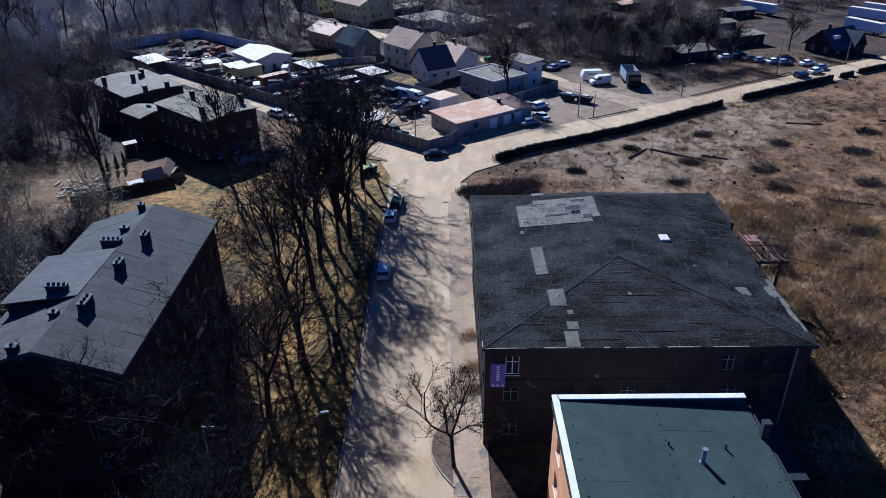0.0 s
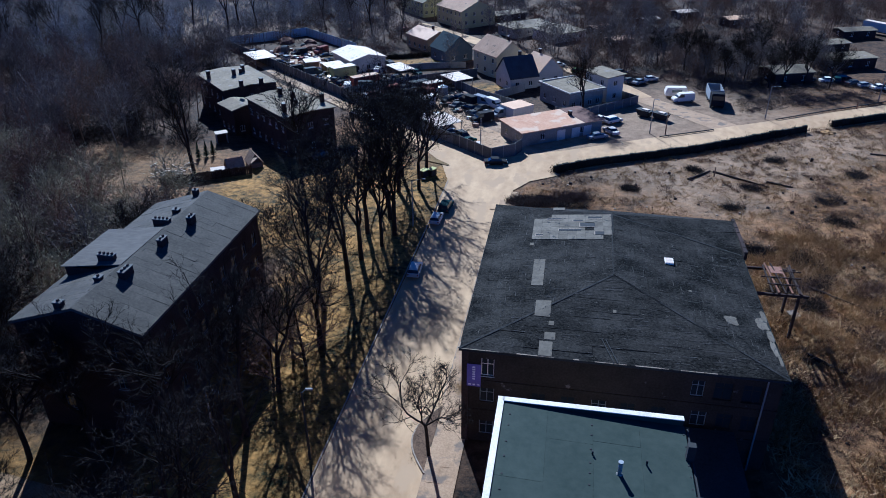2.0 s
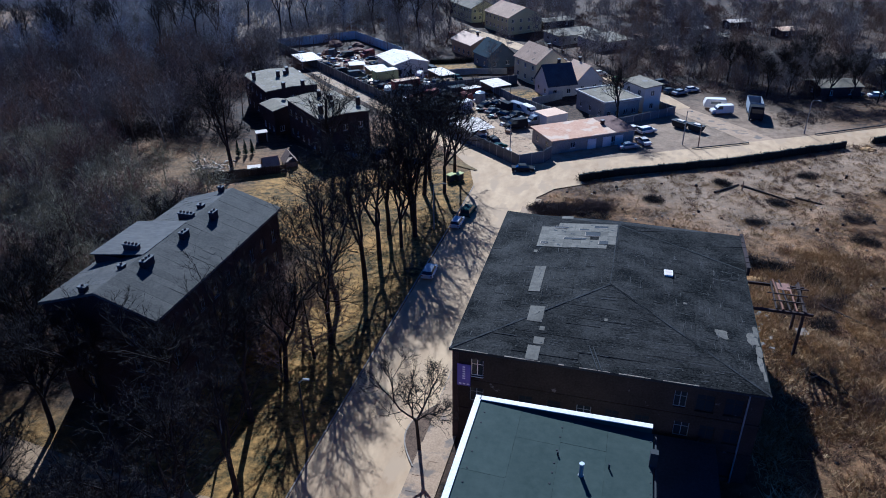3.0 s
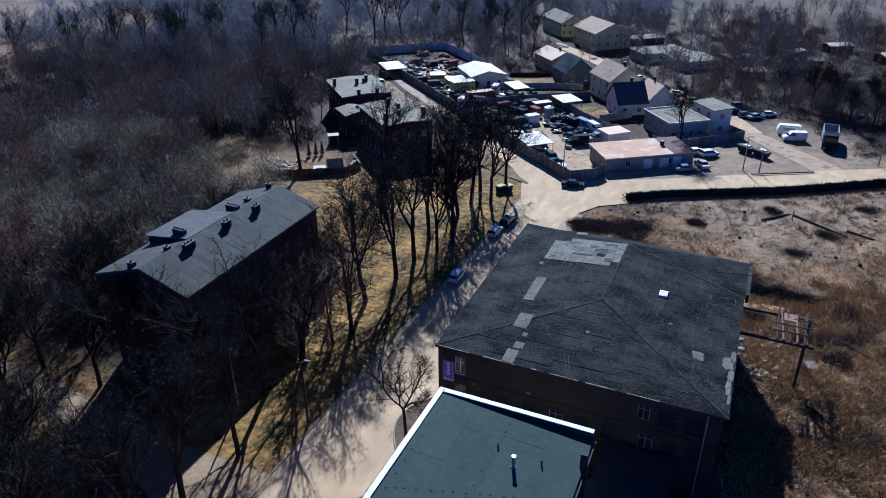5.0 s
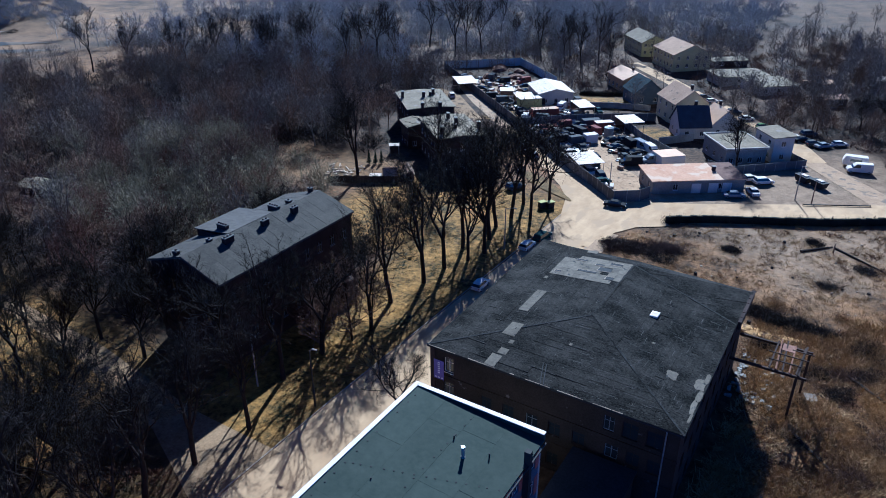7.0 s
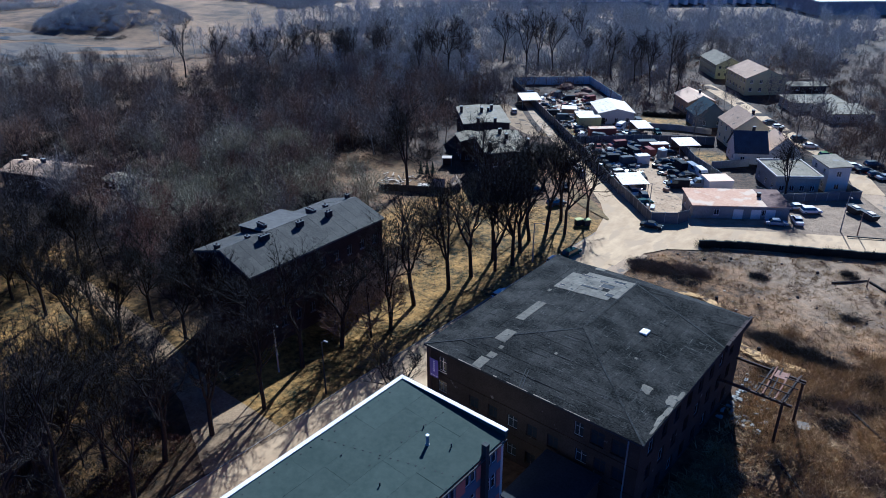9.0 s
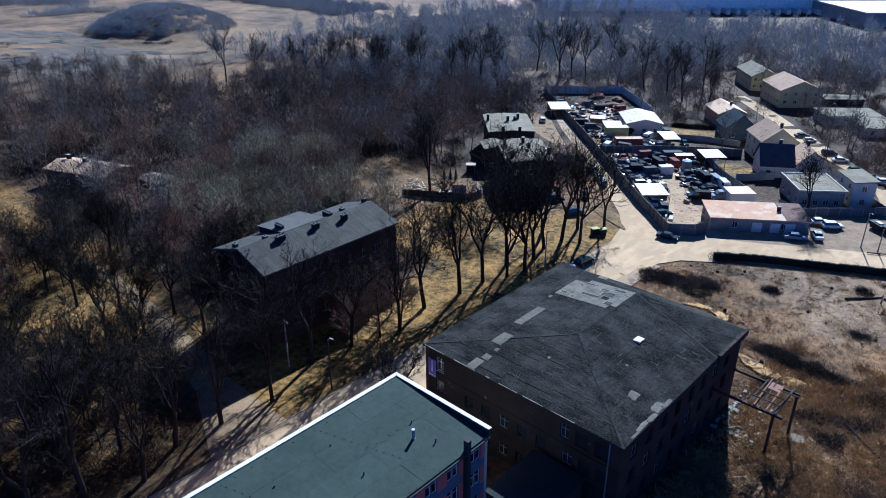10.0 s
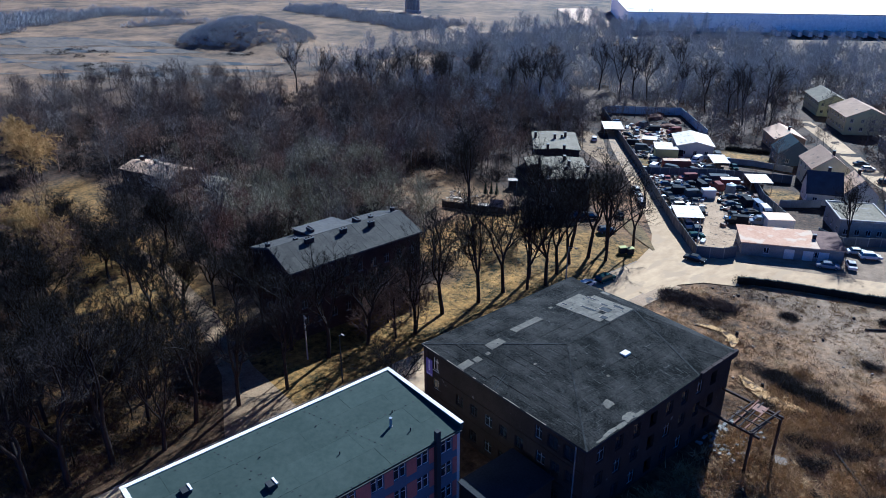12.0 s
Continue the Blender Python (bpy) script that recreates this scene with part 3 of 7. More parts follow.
def joined(name, shapes, spots, material, label, category):
    """ONE mesh of many copies of the given (corners, faces), at spots (x, y, turn, size, height)."""
    vs, fs, k = [], [], 0
    for i, (x, y, turn, size, tall) in enumerate(spots):
        v, f = shapes[i % len(shapes)]
        c, s = math.cos(turn), math.sin(turn)
        vs.append(np.stack([x + size * (c * v[:, 0] - s * v[:, 1]), y + size * (s * v[:, 0] + c * v[:, 1]), gz(x, y) + 14 * max(0.0, 1 - ((x + 380) ** 2 + (y - 208) ** 2) / 45 ** 2) + size * tall * v[:, 2]], -1))
        fs.append(f + k)
        k += len(v)
    me = mesh_from(name, np.concatenate(vs), np.concatenate(fs), material)
    return tagged(new(name, me), label, category, kind="stuff")


rng = random.Random(7)
FAR = pose(0, 0, -400)
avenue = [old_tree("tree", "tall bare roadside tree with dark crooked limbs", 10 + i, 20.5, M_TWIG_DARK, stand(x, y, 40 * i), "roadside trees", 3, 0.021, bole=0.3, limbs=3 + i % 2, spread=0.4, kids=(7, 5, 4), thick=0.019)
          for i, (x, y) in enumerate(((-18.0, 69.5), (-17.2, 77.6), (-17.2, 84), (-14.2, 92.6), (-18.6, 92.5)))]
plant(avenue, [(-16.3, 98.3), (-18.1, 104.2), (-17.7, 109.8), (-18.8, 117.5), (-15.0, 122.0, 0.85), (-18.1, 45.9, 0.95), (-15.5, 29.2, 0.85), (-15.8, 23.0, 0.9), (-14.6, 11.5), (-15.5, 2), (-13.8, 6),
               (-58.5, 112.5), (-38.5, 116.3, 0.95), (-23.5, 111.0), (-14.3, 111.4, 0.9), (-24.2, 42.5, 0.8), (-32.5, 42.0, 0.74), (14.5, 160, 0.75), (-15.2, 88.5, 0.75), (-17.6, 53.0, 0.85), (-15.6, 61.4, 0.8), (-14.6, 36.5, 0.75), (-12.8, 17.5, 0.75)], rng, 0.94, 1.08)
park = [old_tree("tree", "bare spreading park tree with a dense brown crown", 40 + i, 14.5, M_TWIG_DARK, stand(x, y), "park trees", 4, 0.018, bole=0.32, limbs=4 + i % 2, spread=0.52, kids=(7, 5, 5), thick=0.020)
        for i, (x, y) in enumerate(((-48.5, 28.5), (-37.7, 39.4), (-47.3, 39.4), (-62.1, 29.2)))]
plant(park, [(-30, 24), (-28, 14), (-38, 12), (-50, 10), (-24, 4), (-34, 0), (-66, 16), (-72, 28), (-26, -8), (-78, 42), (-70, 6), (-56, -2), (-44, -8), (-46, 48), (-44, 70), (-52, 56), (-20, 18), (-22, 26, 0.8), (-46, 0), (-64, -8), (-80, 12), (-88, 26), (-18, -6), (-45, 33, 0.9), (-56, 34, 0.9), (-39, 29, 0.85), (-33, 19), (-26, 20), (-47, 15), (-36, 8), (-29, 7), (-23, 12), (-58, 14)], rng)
plant(park, [(51, 192, 0.8), (57, 197, 0.7), (62, 191, 0.75), (66, 194, 0.8), (72, 196, 0.8), (77, 192, 0.7), (58, 206, 0.8), (48, 205, 0.8), (43, 209, 0.85), (64, 213, 0.8), (100, 208, 0.8), (36, 214, 0.7)], rng)
kerb_tree = old_tree("tree", "bare young street tree with a forked crown in a kerbed bed", 73, 11.5, M_TWIG_DARK, stand(0.5, 45.8), "", 3, 0.014, bole=0.36, limbs=4, spread=0.7, kids=(7, 6, 4), thick=0.017)
willows = [tree("willow", "golden drooping willow crown among dark trees", 80, 12, M_TWIG_GOLD, stand(-88, 19), kids=(10, 8, 6, 4), fork=0.25, spread=1.25, droop=0.7, least=0.035, fine=8)]
plant(willows, [(-94, 17), (-81, 22, 0.8), (-98, 23, 0.9), (-146, 31, 1.2), (-152, 34, 1.2), (-158, 30, 1.2)], rng)
larches = [tree("larch", "slender reddish-brown tree beside the tenement", 91, 10, M_TWIG_WARM, stand(-21.5, 60), kids=(26, 5, 3), levels=3, fork=0.12, spread=1.45, least=0.02, fine=8)]
plant(larches, [(-20.8, 64.5, 0.95), (-22.5, 56, 0.8), (-16.2, 57.8, 1.05), (-18.4, 53.5, 1.0), (-16.4, 62.4, 0.95)], rng)

def crown_tree(seed, height, wide, count, length, width, kids=(7, 4, 3), low=0.3):
    """A tree with a trunk, limbs and a round lumpy crown of fine bare twigs."""
    rng = random.Random(seed)
    segs = grow(rng, height, low, 0.9, len(kids), kids, 0.0, 0.015)
    top = len(kids) - 1
    out = []
    mid = Vector((0, 0, height * 0.62))
    while len(out) < count:
        d = Vector((rng.gauss(0, 1), rng.gauss(0, 1), rng.gauss(0.1, 1))).normalized()
        k = (1 + 0.5 * noise.noise(d * 1.8 + Vector((seed, 0, 0)))) * rng.random() ** 0.42
        p = mid + Vector((d.x * wide * k, d.y * wide * k, d.z * height * 0.40 * k))
        w = (d * 0.6 + Vector((rng.gauss(0, 0.7), rng.gauss(0, 0.7), 0.3 + rng.gauss(0, 0.6)))).normalized()
        out.append((p, p + w * length * rng.uniform(0.5, 1.3), width, width * 0.4, 3))
    return both(both(tubes([s for s in segs if s[4] < top], 3, 0.05), blades([s for s in segs if s[4] == top], width * 1.6)), blades(out, width))


def clump(seed, wide, tall, count, length, width):
    """A low dome of tangled bare shoots."""
    rng = random.Random(seed)
    out = []
    for k in range(count):
        a, f = rng.uniform(0, 6.3), math.sqrt(rng.random())
        h = tall * (1 - f * f) * rng.random() ** 0.6
        p = Vector((math.cos(a) * wide * f, math.sin(a) * wide * f, h * 0.8 - 0.1))
        w = Vector((math.cos(a) * f * 0.7 + rng.gauss(0, 0.5), math.sin(a) * f * 0.7 + rng.gauss(0, 0.5), 0.8)).normalized()
        out.append((p, p + w * length * rng.uniform(0.5, 1.3), width, width * 0.4, 0))
    return blades(out, width)


light_trees = [crown_tree(200 + i, 11, 3.4 + 0.25 * (i % 3), 1150, 0.75, 0.034) for i in range(8)]
thin_trees = [crown_tree(220 + i, 14, 3.0 + 0.4 * (i % 3), 420, 1.15, 0.075, (6, 4, 3), 0.35) for i in range(6)]
clumps = [clump(260 + i, 1.9, 2.2 + 0.3 * (i % 2), 120, 1.0, 0.045) for i in range(6)]
brush = []
for i in range(6):
    r = random.Random(240 + i)
    segs = []
    for k in range(40):
        p = Vector((r.gauss(0, 0.5), r.gauss(0, 0.5), -0.1))
        d = Vector((r.gauss(0, 0.6), r.gauss(0, 0.6), 1)).normalized()
        for j in range(2):
            q = p + d * r.uniform(0.5, 1.0)
            segs.append((p, q, 0.03, 0.02, 0))
            d = (d + Vector((r.gauss(0, 0.4), r.gauss(0, 0.4), r.gauss(-0.1, 0.3)))).normalized()
            p = q
    brush.append(both(tubes(segs[:12], 3, 0.022), blades(segs[12:], 0.026)))


def in_woods(x, y):
    if x > -9 and y < 124 + 0.585 * x:
        return False
    if x < -205 and 140 < y < 275 and noise.noise(Vector((x * 0.03, y * 0.03, 8))) < 0.1:
        return False
    if -30 < x and y < 240:
        return False
    if -41 < x < -20 and 38 < y < 76:
        return False
    if -67 < x < -30 and 102 < y < 152 or (x + 73) ** 2 + (y - 116) ** 2 < 190 or -68 < x < -46 and 90 < y < 103 or (x + 72.5) ** 2 + (y - 164) ** 2 < 240 or (x + 66) ** 2 + (y - 147) ** 2 < 90 or -62 < x < -40 and y > 150 and y < 182:
        return False
    if x + (y - 135) > -30 and 120 < y < 262:
        return False
    if -62 < x and 24 < y < 45:
        return False
    if -70 < x < -14 and 258 < y < 318:
        return False
    if (x + 124) ** 2 + (y - 57) ** 2 < 150 or (x + 107) ** 2 + (y - 68) ** 2 < 60 or -136 < x < -108 and 44 < y < 54:
        return False
    if -144 < x < -60 and 27 < y < 44:
        return False
    if -18 < x or -62 < x and 25 < y < 26:
        return False
    return True


r = random.Random(5)


def scatter(count, x0, x1, y0, y1, lo, hi, ok, tall=(0.8, 1.1)):
    out = []
    while len(out) < count:
        x, y = r.uniform(x0, x1), r.uniform(y0, y1)
        if ok(x, y):
            out.append((x, y, r.uniform(0, 6.3), r.uniform(lo, hi), r.uniform(*tall)))
    return out


def in_park(x, y):
    return y < (27 if x > -30 else 17) + 0.1 * (x + 12) and x + 0.35 * max(0.0, y - 10) < -10.5


def in_wild(x, y):
    return in_woods(x, y) and not (x > -70 and y < 45)


joined("woods", light_trees, scatter(200, -190, -45, -30, 200, 0.65, 1.35, in_wild), M_TWIG_WARM, "dense bare brown woodland", "woods")
joined("woods", light_trees[::-1], scatter(200, -235, -45, 40, 260, 0.7, 1.4, in_woods), M_TWIG_WOOD, "dense bare grey woodland", "woods")
joined("woods", light_trees[3:], scatter(190, -200, -60, 60, 220, 0.6, 1.3, in_woods), M_TWIG_BROWN, "dense bare dark woodland", "woods")
joined("woods", light_trees[2:], scatter(55, -130, -48, 46, 125, 0.5, 1.0, in_woods), M_TWIG_RED, "bare woodland with red-brown crowns", "woods")
joined("woods", light_trees[1:], scatter(150, -310, -190, 10, 135, 0.6, 1.1, lambda x, y: x > -300 + 0.2 * y and not (y < 44 and y > 27 and x > -144)), M_TWIG_BROWN, "bare brown woodland before the mud flats", "woods")
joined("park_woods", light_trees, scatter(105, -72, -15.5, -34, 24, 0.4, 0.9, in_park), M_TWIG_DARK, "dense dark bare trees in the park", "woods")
joined("glade_trees", light_trees, scatter(34, -112, -70, 26, 47, 0.7, 1.15, lambda x, y: (x + 112) ** 2 + (y - 34) ** 2 > 90), M_TWIG, "dark bare trees round a sunlit glade", "woods")
joined("pale_thicket", light_trees, scatter(60, -98, -48, 58, 108, 0.8, 1.2, in_woods) + scatter(20, -150, -80, 60, 110, 0.5, 0.8, in_woods), M_TWIG_PALE, "pale lichen-grey thicket among brown trees", "thicket")
joined("far_woods", thin_trees, scatter(560, -310, 70, 170, 460, 0.7, 1.1, lambda x, y: in_woods(x, y) and y - 0.75 * x > 270, (0.85, 1.1)), M_TWIG_FAR, "far bare woodland greyed for haze", "woods")
joined("far_thicket", clumps, scatter(900, -300, 70, 190, 470, 1.6, 3.0, lambda x, y: in_woods(x, y) and y - 0.75 * x > 290), M_TWIG_FAR, "thicket greyed for haze under far bare trees", "thicket")
EAST = ((88, 218, 10), (68, 200, 7), (110, 205, 11), (42.2, 264.3, 7), (54.2, 238.5, 7), (90.9, 242.2, 8), (105, 264.7, 8), (68.9, 281.2, 7), (37.8, 277.2, 6), (52.9, 293.6, 7), (46, 178, 9), (38, 182, 8), (150, 258, 16), (120, 262, 16), (134, 236, 20), (120, 225, 16), (100, 222, 12), (112, 250, 16))


def in_east(x, y):
    return (y > 180 + 0.38 * x or x > 52 and y > 170 + 0.40 * x) and not (5 < x < 36 and y < 206) and not (70 < x < 100 and y < 206) and all((x - a) ** 2 + (y - b) ** 2 > c * c for a, b, c in EAST)


joined("east_woods", light_trees, scatter(250, 12, 190, 180, 330, 0.5, 0.95, in_east), M_TWIG_WARM, "bare birch thicket behind the parked cars", "woods")
joined("east_woods", thin_trees, scatter(150, 0, 240, 210, 420, 0.6, 1.0, in_east), M_TWIG_WOOD, "bare grey trees between distant allotments", "woods")
joined("birch_thicket", light_trees, scatter(60, 42, 84, 192, 226, 0.5, 0.85, in_east), M_TWIG_WOOD, "dense grey birch thicket behind the parked lorry", "thicket")
joined("east_scrub", clumps, scatter(520, 10, 200, 188, 350, 0.7, 1.6, in_east), M_TWIG_WARM, "brown scrub between distant allotments", "scrub")
VILLAGE = ((-3.2, 186.8, 8), (3.2, 192, 8), (-9.7, 202, 11), (-26.3, 218.6, 9), (-36.8, 235, 11), (-52.5, 205, 12), (11.5, 171, 10), (19.4, 176.6, 7), (-52, 301, 14), (-31, 279.5, 14), (-6, 262, 12), (6, 253, 11), (-14, 192, 8), (-33, 212, 10))


def in_gardens(x, y):
    u, v = (x + 3.2) * -0.723 + (y - 127.6) * 0.69, (x + 3.2) * 0.69 + (y - 127.6) * 0.723
    if v < 31 and u < 128 or v < 62 and u < 40:
        return False
    if abs((x + 11.5) * 0.79 + (y - 233) * 0.61) < 5 and -55 < x < 12:
        return False
    return all((x - a) ** 2 + (y - b) ** 2 > c * c for a, b, c in VILLAGE)


joined("garden_woods", thin_trees, scatter(230, -110, 40, 200, 350, 0.5, 0.9, in_gardens), M_TWIG_WOOD, "bare trees between the far houses", "woods")
joined("garden_scrub", clumps, scatter(650, -110, 50, 195, 345, 0.6, 1.5, in_gardens), M_TWIG_WARM, "brown scrub between the far houses", "scrub")
joined("undergrowth", clumps, scatter(2500, -220, -22, -30, 250, 0.7, 1.7, in_wild), M_TWIG, "tangled brown undergrowth", "undergrowth")
joined("park_bramble", clumps, scatter(560, -70, -12, -30, 26, 0.4, 0.9, in_park), M_BRAMBLE, "reddish-brown bramble under the park trees", "brambles")
joined("park_undergrowth", clumps, scatter(850, -70, -11.5, -34, 25, 0.4, 1.0, in_park), M_TWIG, "dark tangled undergrowth in the park", "undergrowth")
joined("clearing_scrub", clumps, scatter(190, -94, -58, 98, 132, 0.25, 0.7, lambda x, y: (x < -70 or y < 106) and noise.noise(Vector((x * 0.12, y * 0.12, 17))) > -0.05, (0.4, 0.8)), M_TWIG_WARM, "low red-brown scrub on the trodden clearing", "scrub")
joined("mound_scrub", clumps, scatter(900, -425, -335, 165, 250, 0.9, 1.6, lambda x, y: (x + 380) ** 2 + (y - 208) ** 2 < 42 ** 2), M_TWIG_FAR, "scrub greyed for haze over a distant mound", "scrub")
joined("far_scrub", clumps, scatter(420, -640, -500, 80, 240, 1.4, 3.4, lambda x, y: noise.noise(Vector((x * 0.012, y * 0.012, 2))) > 0.0) + scatter(460, -560, -360, 290, 380, 1.4, 3.2, lambda x, y: abs((y - 350) - 0.05 * (x + 460)) < 22 + 18 * noise.noise(Vector((x * 0.02, y * 0.02, 5)))), M_TWIG_FAR, "scrub belts greyed for haze across distant wasteland", "scrub")
far_row = [old_tree("tree", "tall bare tree standing above the woodland", 60 + i, 20, M_TWIG, stand(x, y), "tall woodland trees", 2, 0.035, bole=0.34, limbs=3, spread=0.3, kids=(7, 4, 3), thick=0.016, rise=0.2)
           for i, (x, y) in enumerate(((-188.0, 165.3), (-176, 172), (-170, 196)))]
plant(far_row, [(-187.5, 172.3), (-187.4, 187.5), (-168.6, 182.4), (-155.7, 181.1), (-160, 190), (-153.1, 203.9), (-141.9, 209.7), (-136, 214), (-130.3, 216.3), (-127, 222), (-138.3, 265.1, 1.1), (-117.6, 252.7, 1.2), (-117.1, 262.0, 1.2),
                (-123.0, 303.5, 1.2), (-110, 262, 1.1), (-98, 268), (-82, 262), (-72, 262), (-62, 255), (-205, 160), (-214, 150), (-150, 230), (-143, 240), (-60, 268), (-50, 250, 0.9), (-75, 275), (-175, 200), (-165, 210)], rng, 0.9, 1.15)


# ---- roofing pieces ----
def clipped(poly, normal, limit):
    """The part of a level outline on the side where normal . p <= limit."""
    out = []
    for i, p in enumerate(poly):
        q = poly[(i + 1) % len(poly)]
        a, b = p[0] * normal[0] + p[1] * normal[1] - limit, q[0] * normal[0] + q[1] * normal[1] - limit
        if a <= 0:
            out.append(p)
        if a * b < 0:
            f = a / (a - b)
            out.append((p[0] + (q[0] - p[0]) * f, p[1] + (q[1] - p[1]) * f))
    return out


def courses(parent, name, corners, along, width, length, material, rng, lift=0.012, label=""):
    """Sheets of roofing laid side by side over a flat slope, each a thin piece of its own."""
    a, b, c = (Vector(v) for v in corners[:3])
    n = (b - a).cross(c - a).normalized()
    height = lambda x, y: a.z - (n.x * (x - a.x) + n.y * (y - a.y)) / n.z
    flat = [(v[0], v[1]) for v in corners]
    across = (-along[1], along[0])
    vs = [p[0] * across[0] + p[1] * across[1] for p in flat]
    us = [p[0] * along[0] + p[1] * along[1] for p in flat]
    v = min(vs)
    row = 0
    while v < max(vs):
        band = clipped(clipped(flat, across, v + width - 0.014), (-across[0], -across[1]), -v)
        u = min(us) - rng.uniform(0, length)
        while band and u < max(us):
            step = length * rng.uniform(0.7, 1.3)
            piece = clipped(clipped(band, along, u + step - 0.015), (-along[0], -along[1]), -u)
            if len(piece) > 2:
                up = lift + rng.uniform(0, 2.4 * lift)
                bm = bmesh.new()
                slab(bm, [(x, y, height(x, y) + up) for x, y in piece], up - 0.003)
                ob = part(name, bm, material, parent, label)
            u += step
        v += width
        row += 1


def patch(parent, name, height, x0, x1, y0, y1, material, label="", lift=0.085, jag=None):
    """A rectangle of roofing that follows a roof whose height is a function of the place."""
    n = 6
    bm = bmesh.new()
    tops = [[bm.verts.new((x0 + (x1 - x0) * i / n, y0 + (y1 - y0) * j / n, height(x0 + (x1 - x0) * i / n, y0 + (y1 - y0) * j / n) + lift)) for j in range(n + 1)] for i in range(n + 1)]
    lows = [[bm.verts.new(v.co - Vector((0, 0, 0.05))) for v in row] for row in tops]
    for i in range(n):
        for j in range(n):
            bm.faces.new((tops[i][j], tops[i + 1][j], tops[i + 1][j + 1], tops[i][j + 1]))
    for k in range(n):
        for a, b in (((k, 0), (k + 1, 0)), ((k + 1, n), (k, n)), ((0, k + 1), (0, k)), ((n, k), (n, k + 1))):
            bm.faces.new((tops[a[0]][a[1]], lows[a[0]][a[1]], lows[b[0]][b[1]], tops[b[0]][b[1]]))
    return part(name, bm, material, parent, label)


# ---- the old factory ----
FX0, FX1, FY0, FY1 = 3.3, 31.0, 48.6, 78.6
rr = random.Random(31)
factory = thing("factory", "old dark factory block with a patched black felt roof", "building")
south_open = [(1.7, 2.9, 7.4, 9.4), (20.3, 21.4, 7.6, 9.4), (22.2, 23.8, 7.5, 9.4), (24.6, 26.2, 7.5, 9.4)]
south_open += [(u, u + 1.35, w, w + 1.7) for w in (4.3, 0.3) for u in (1.6, 6.4, 9.1, 11.9, 14.5, 17.2, 20.7, 22.9, 25.0)]
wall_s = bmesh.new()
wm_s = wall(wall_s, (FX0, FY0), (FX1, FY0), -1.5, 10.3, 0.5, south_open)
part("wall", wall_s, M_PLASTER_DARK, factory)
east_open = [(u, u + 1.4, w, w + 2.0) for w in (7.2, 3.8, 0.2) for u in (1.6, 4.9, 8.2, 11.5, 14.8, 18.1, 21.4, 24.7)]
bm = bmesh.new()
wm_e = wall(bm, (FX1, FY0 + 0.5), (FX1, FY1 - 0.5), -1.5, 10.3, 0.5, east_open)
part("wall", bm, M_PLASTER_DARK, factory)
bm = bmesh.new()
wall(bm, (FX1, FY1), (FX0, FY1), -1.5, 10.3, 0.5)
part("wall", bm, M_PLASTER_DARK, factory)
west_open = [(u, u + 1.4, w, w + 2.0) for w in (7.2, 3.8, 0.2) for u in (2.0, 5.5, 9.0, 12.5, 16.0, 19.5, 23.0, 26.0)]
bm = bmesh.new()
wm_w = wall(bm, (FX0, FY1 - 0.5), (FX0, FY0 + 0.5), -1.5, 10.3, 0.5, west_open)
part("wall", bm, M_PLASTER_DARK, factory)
M_FRAME_OLD = plain("grey_window_frame", (0.20, 0.20, 0.19), 0.7)
for k, o in enumerate(south_open):
    window(factory, wm_s, o, M_WHITE_TRIM if k == 0 else (M_FRAME_OLD if k % 3 == 1 else M_PLASTER_DARK), 0.18, sill=k % 3 == 0)
for k, o in enumerate(east_open):
    if k % 4 != 3:
        window(factory, wm_e, o, M_PLASTER_DARK if k % 3 else M_FRAME_OLD, 0.2, sill=False)
for o in west_open:
    window(factory, wm_w, o, M_FRAME_OLD, 0.2, sill=False)
for z in (3.2, 6.75):
    solid("cornice", M_PLASTER_DARK, factory, (FX0 - 0.08, FX1 + 0.08, FY0 - 0.09, FY0 - 0.003, z, z + 0.2))
solid("pilaster", M_BRICK_DARK, factory, (FX0 - 0.1, FX0 + 0.5, FY0 - 0.12, FY0 - 0.003, -1.5, 10.2))
solid("downpipe", M_METAL, factory, (FX1 - 1.35, FX1 - 1.23, FY0 - 0.16, FY0 - 0.04, -0.5, 10.2))
A, B, C, D = (2.95, 48.25, 10.5), (31.35, 48.25, 10.5), (31.35, 70.0, 10.65), (2.95, 78.9, 10.55)
S, N = (17.0, 61.5, 11.85), (17.2, 75.6, 12.0)
E1, E2, W2 = (31.6, 77.6, 11.3), (31.6, 78.9, 10.7), (17.2, 78.9, 11.0)
for k, (corners, along) in enumerate((((A, B, S), (1, 0)), ((A, S, N, D), (0, 1)), ((B, C, N, S), (0, 1)), ((C, E1, N), (0.96, 0.28)), ((E1, E2, W2), (1, 0)), ((E1, W2, N), (1, 0)), ((D, N, W2), (1, 0)))):
    bm = bmesh.new()
    slab(bm, corners, 0.22)
    part("roof_slope", bm, M_FELT, factory, "black roofing felt")
    if k < 4:
        courses(factory, "felt_sheet", corners, along, 1.0 if k != 3 else 1.6, 6.5, M_FELT_STRIP, rr, 0.02)
    if k > 3:
        courses(factory, "felt_sheet", corners, along, 3.0, 5.0, M_FELT_STRIP, rr)


def west_z(x, y):
    n = (Vector(S) - Vector(A)).cross(Vector(N) - Vector(A)).normalized()
    return A[2] - (n.x * (x - A[0]) + n.y * (y - A[1])) / n.z


def east_z(x, y):
    n = (Vector(C) - Vector(B)).cross(Vector(N) - Vector(B)).normalized()
    return B[2] - (n.x * (x - B[0]) + n.y * (y - B[1])) / n.z


def south_z(x, y):
    return 10.5 + (y - 48.25) * (1.35 / 13.25)


def hip_z(x, y):
    return min(west_z(x, y), south_z(x, y), east_z(x, y))


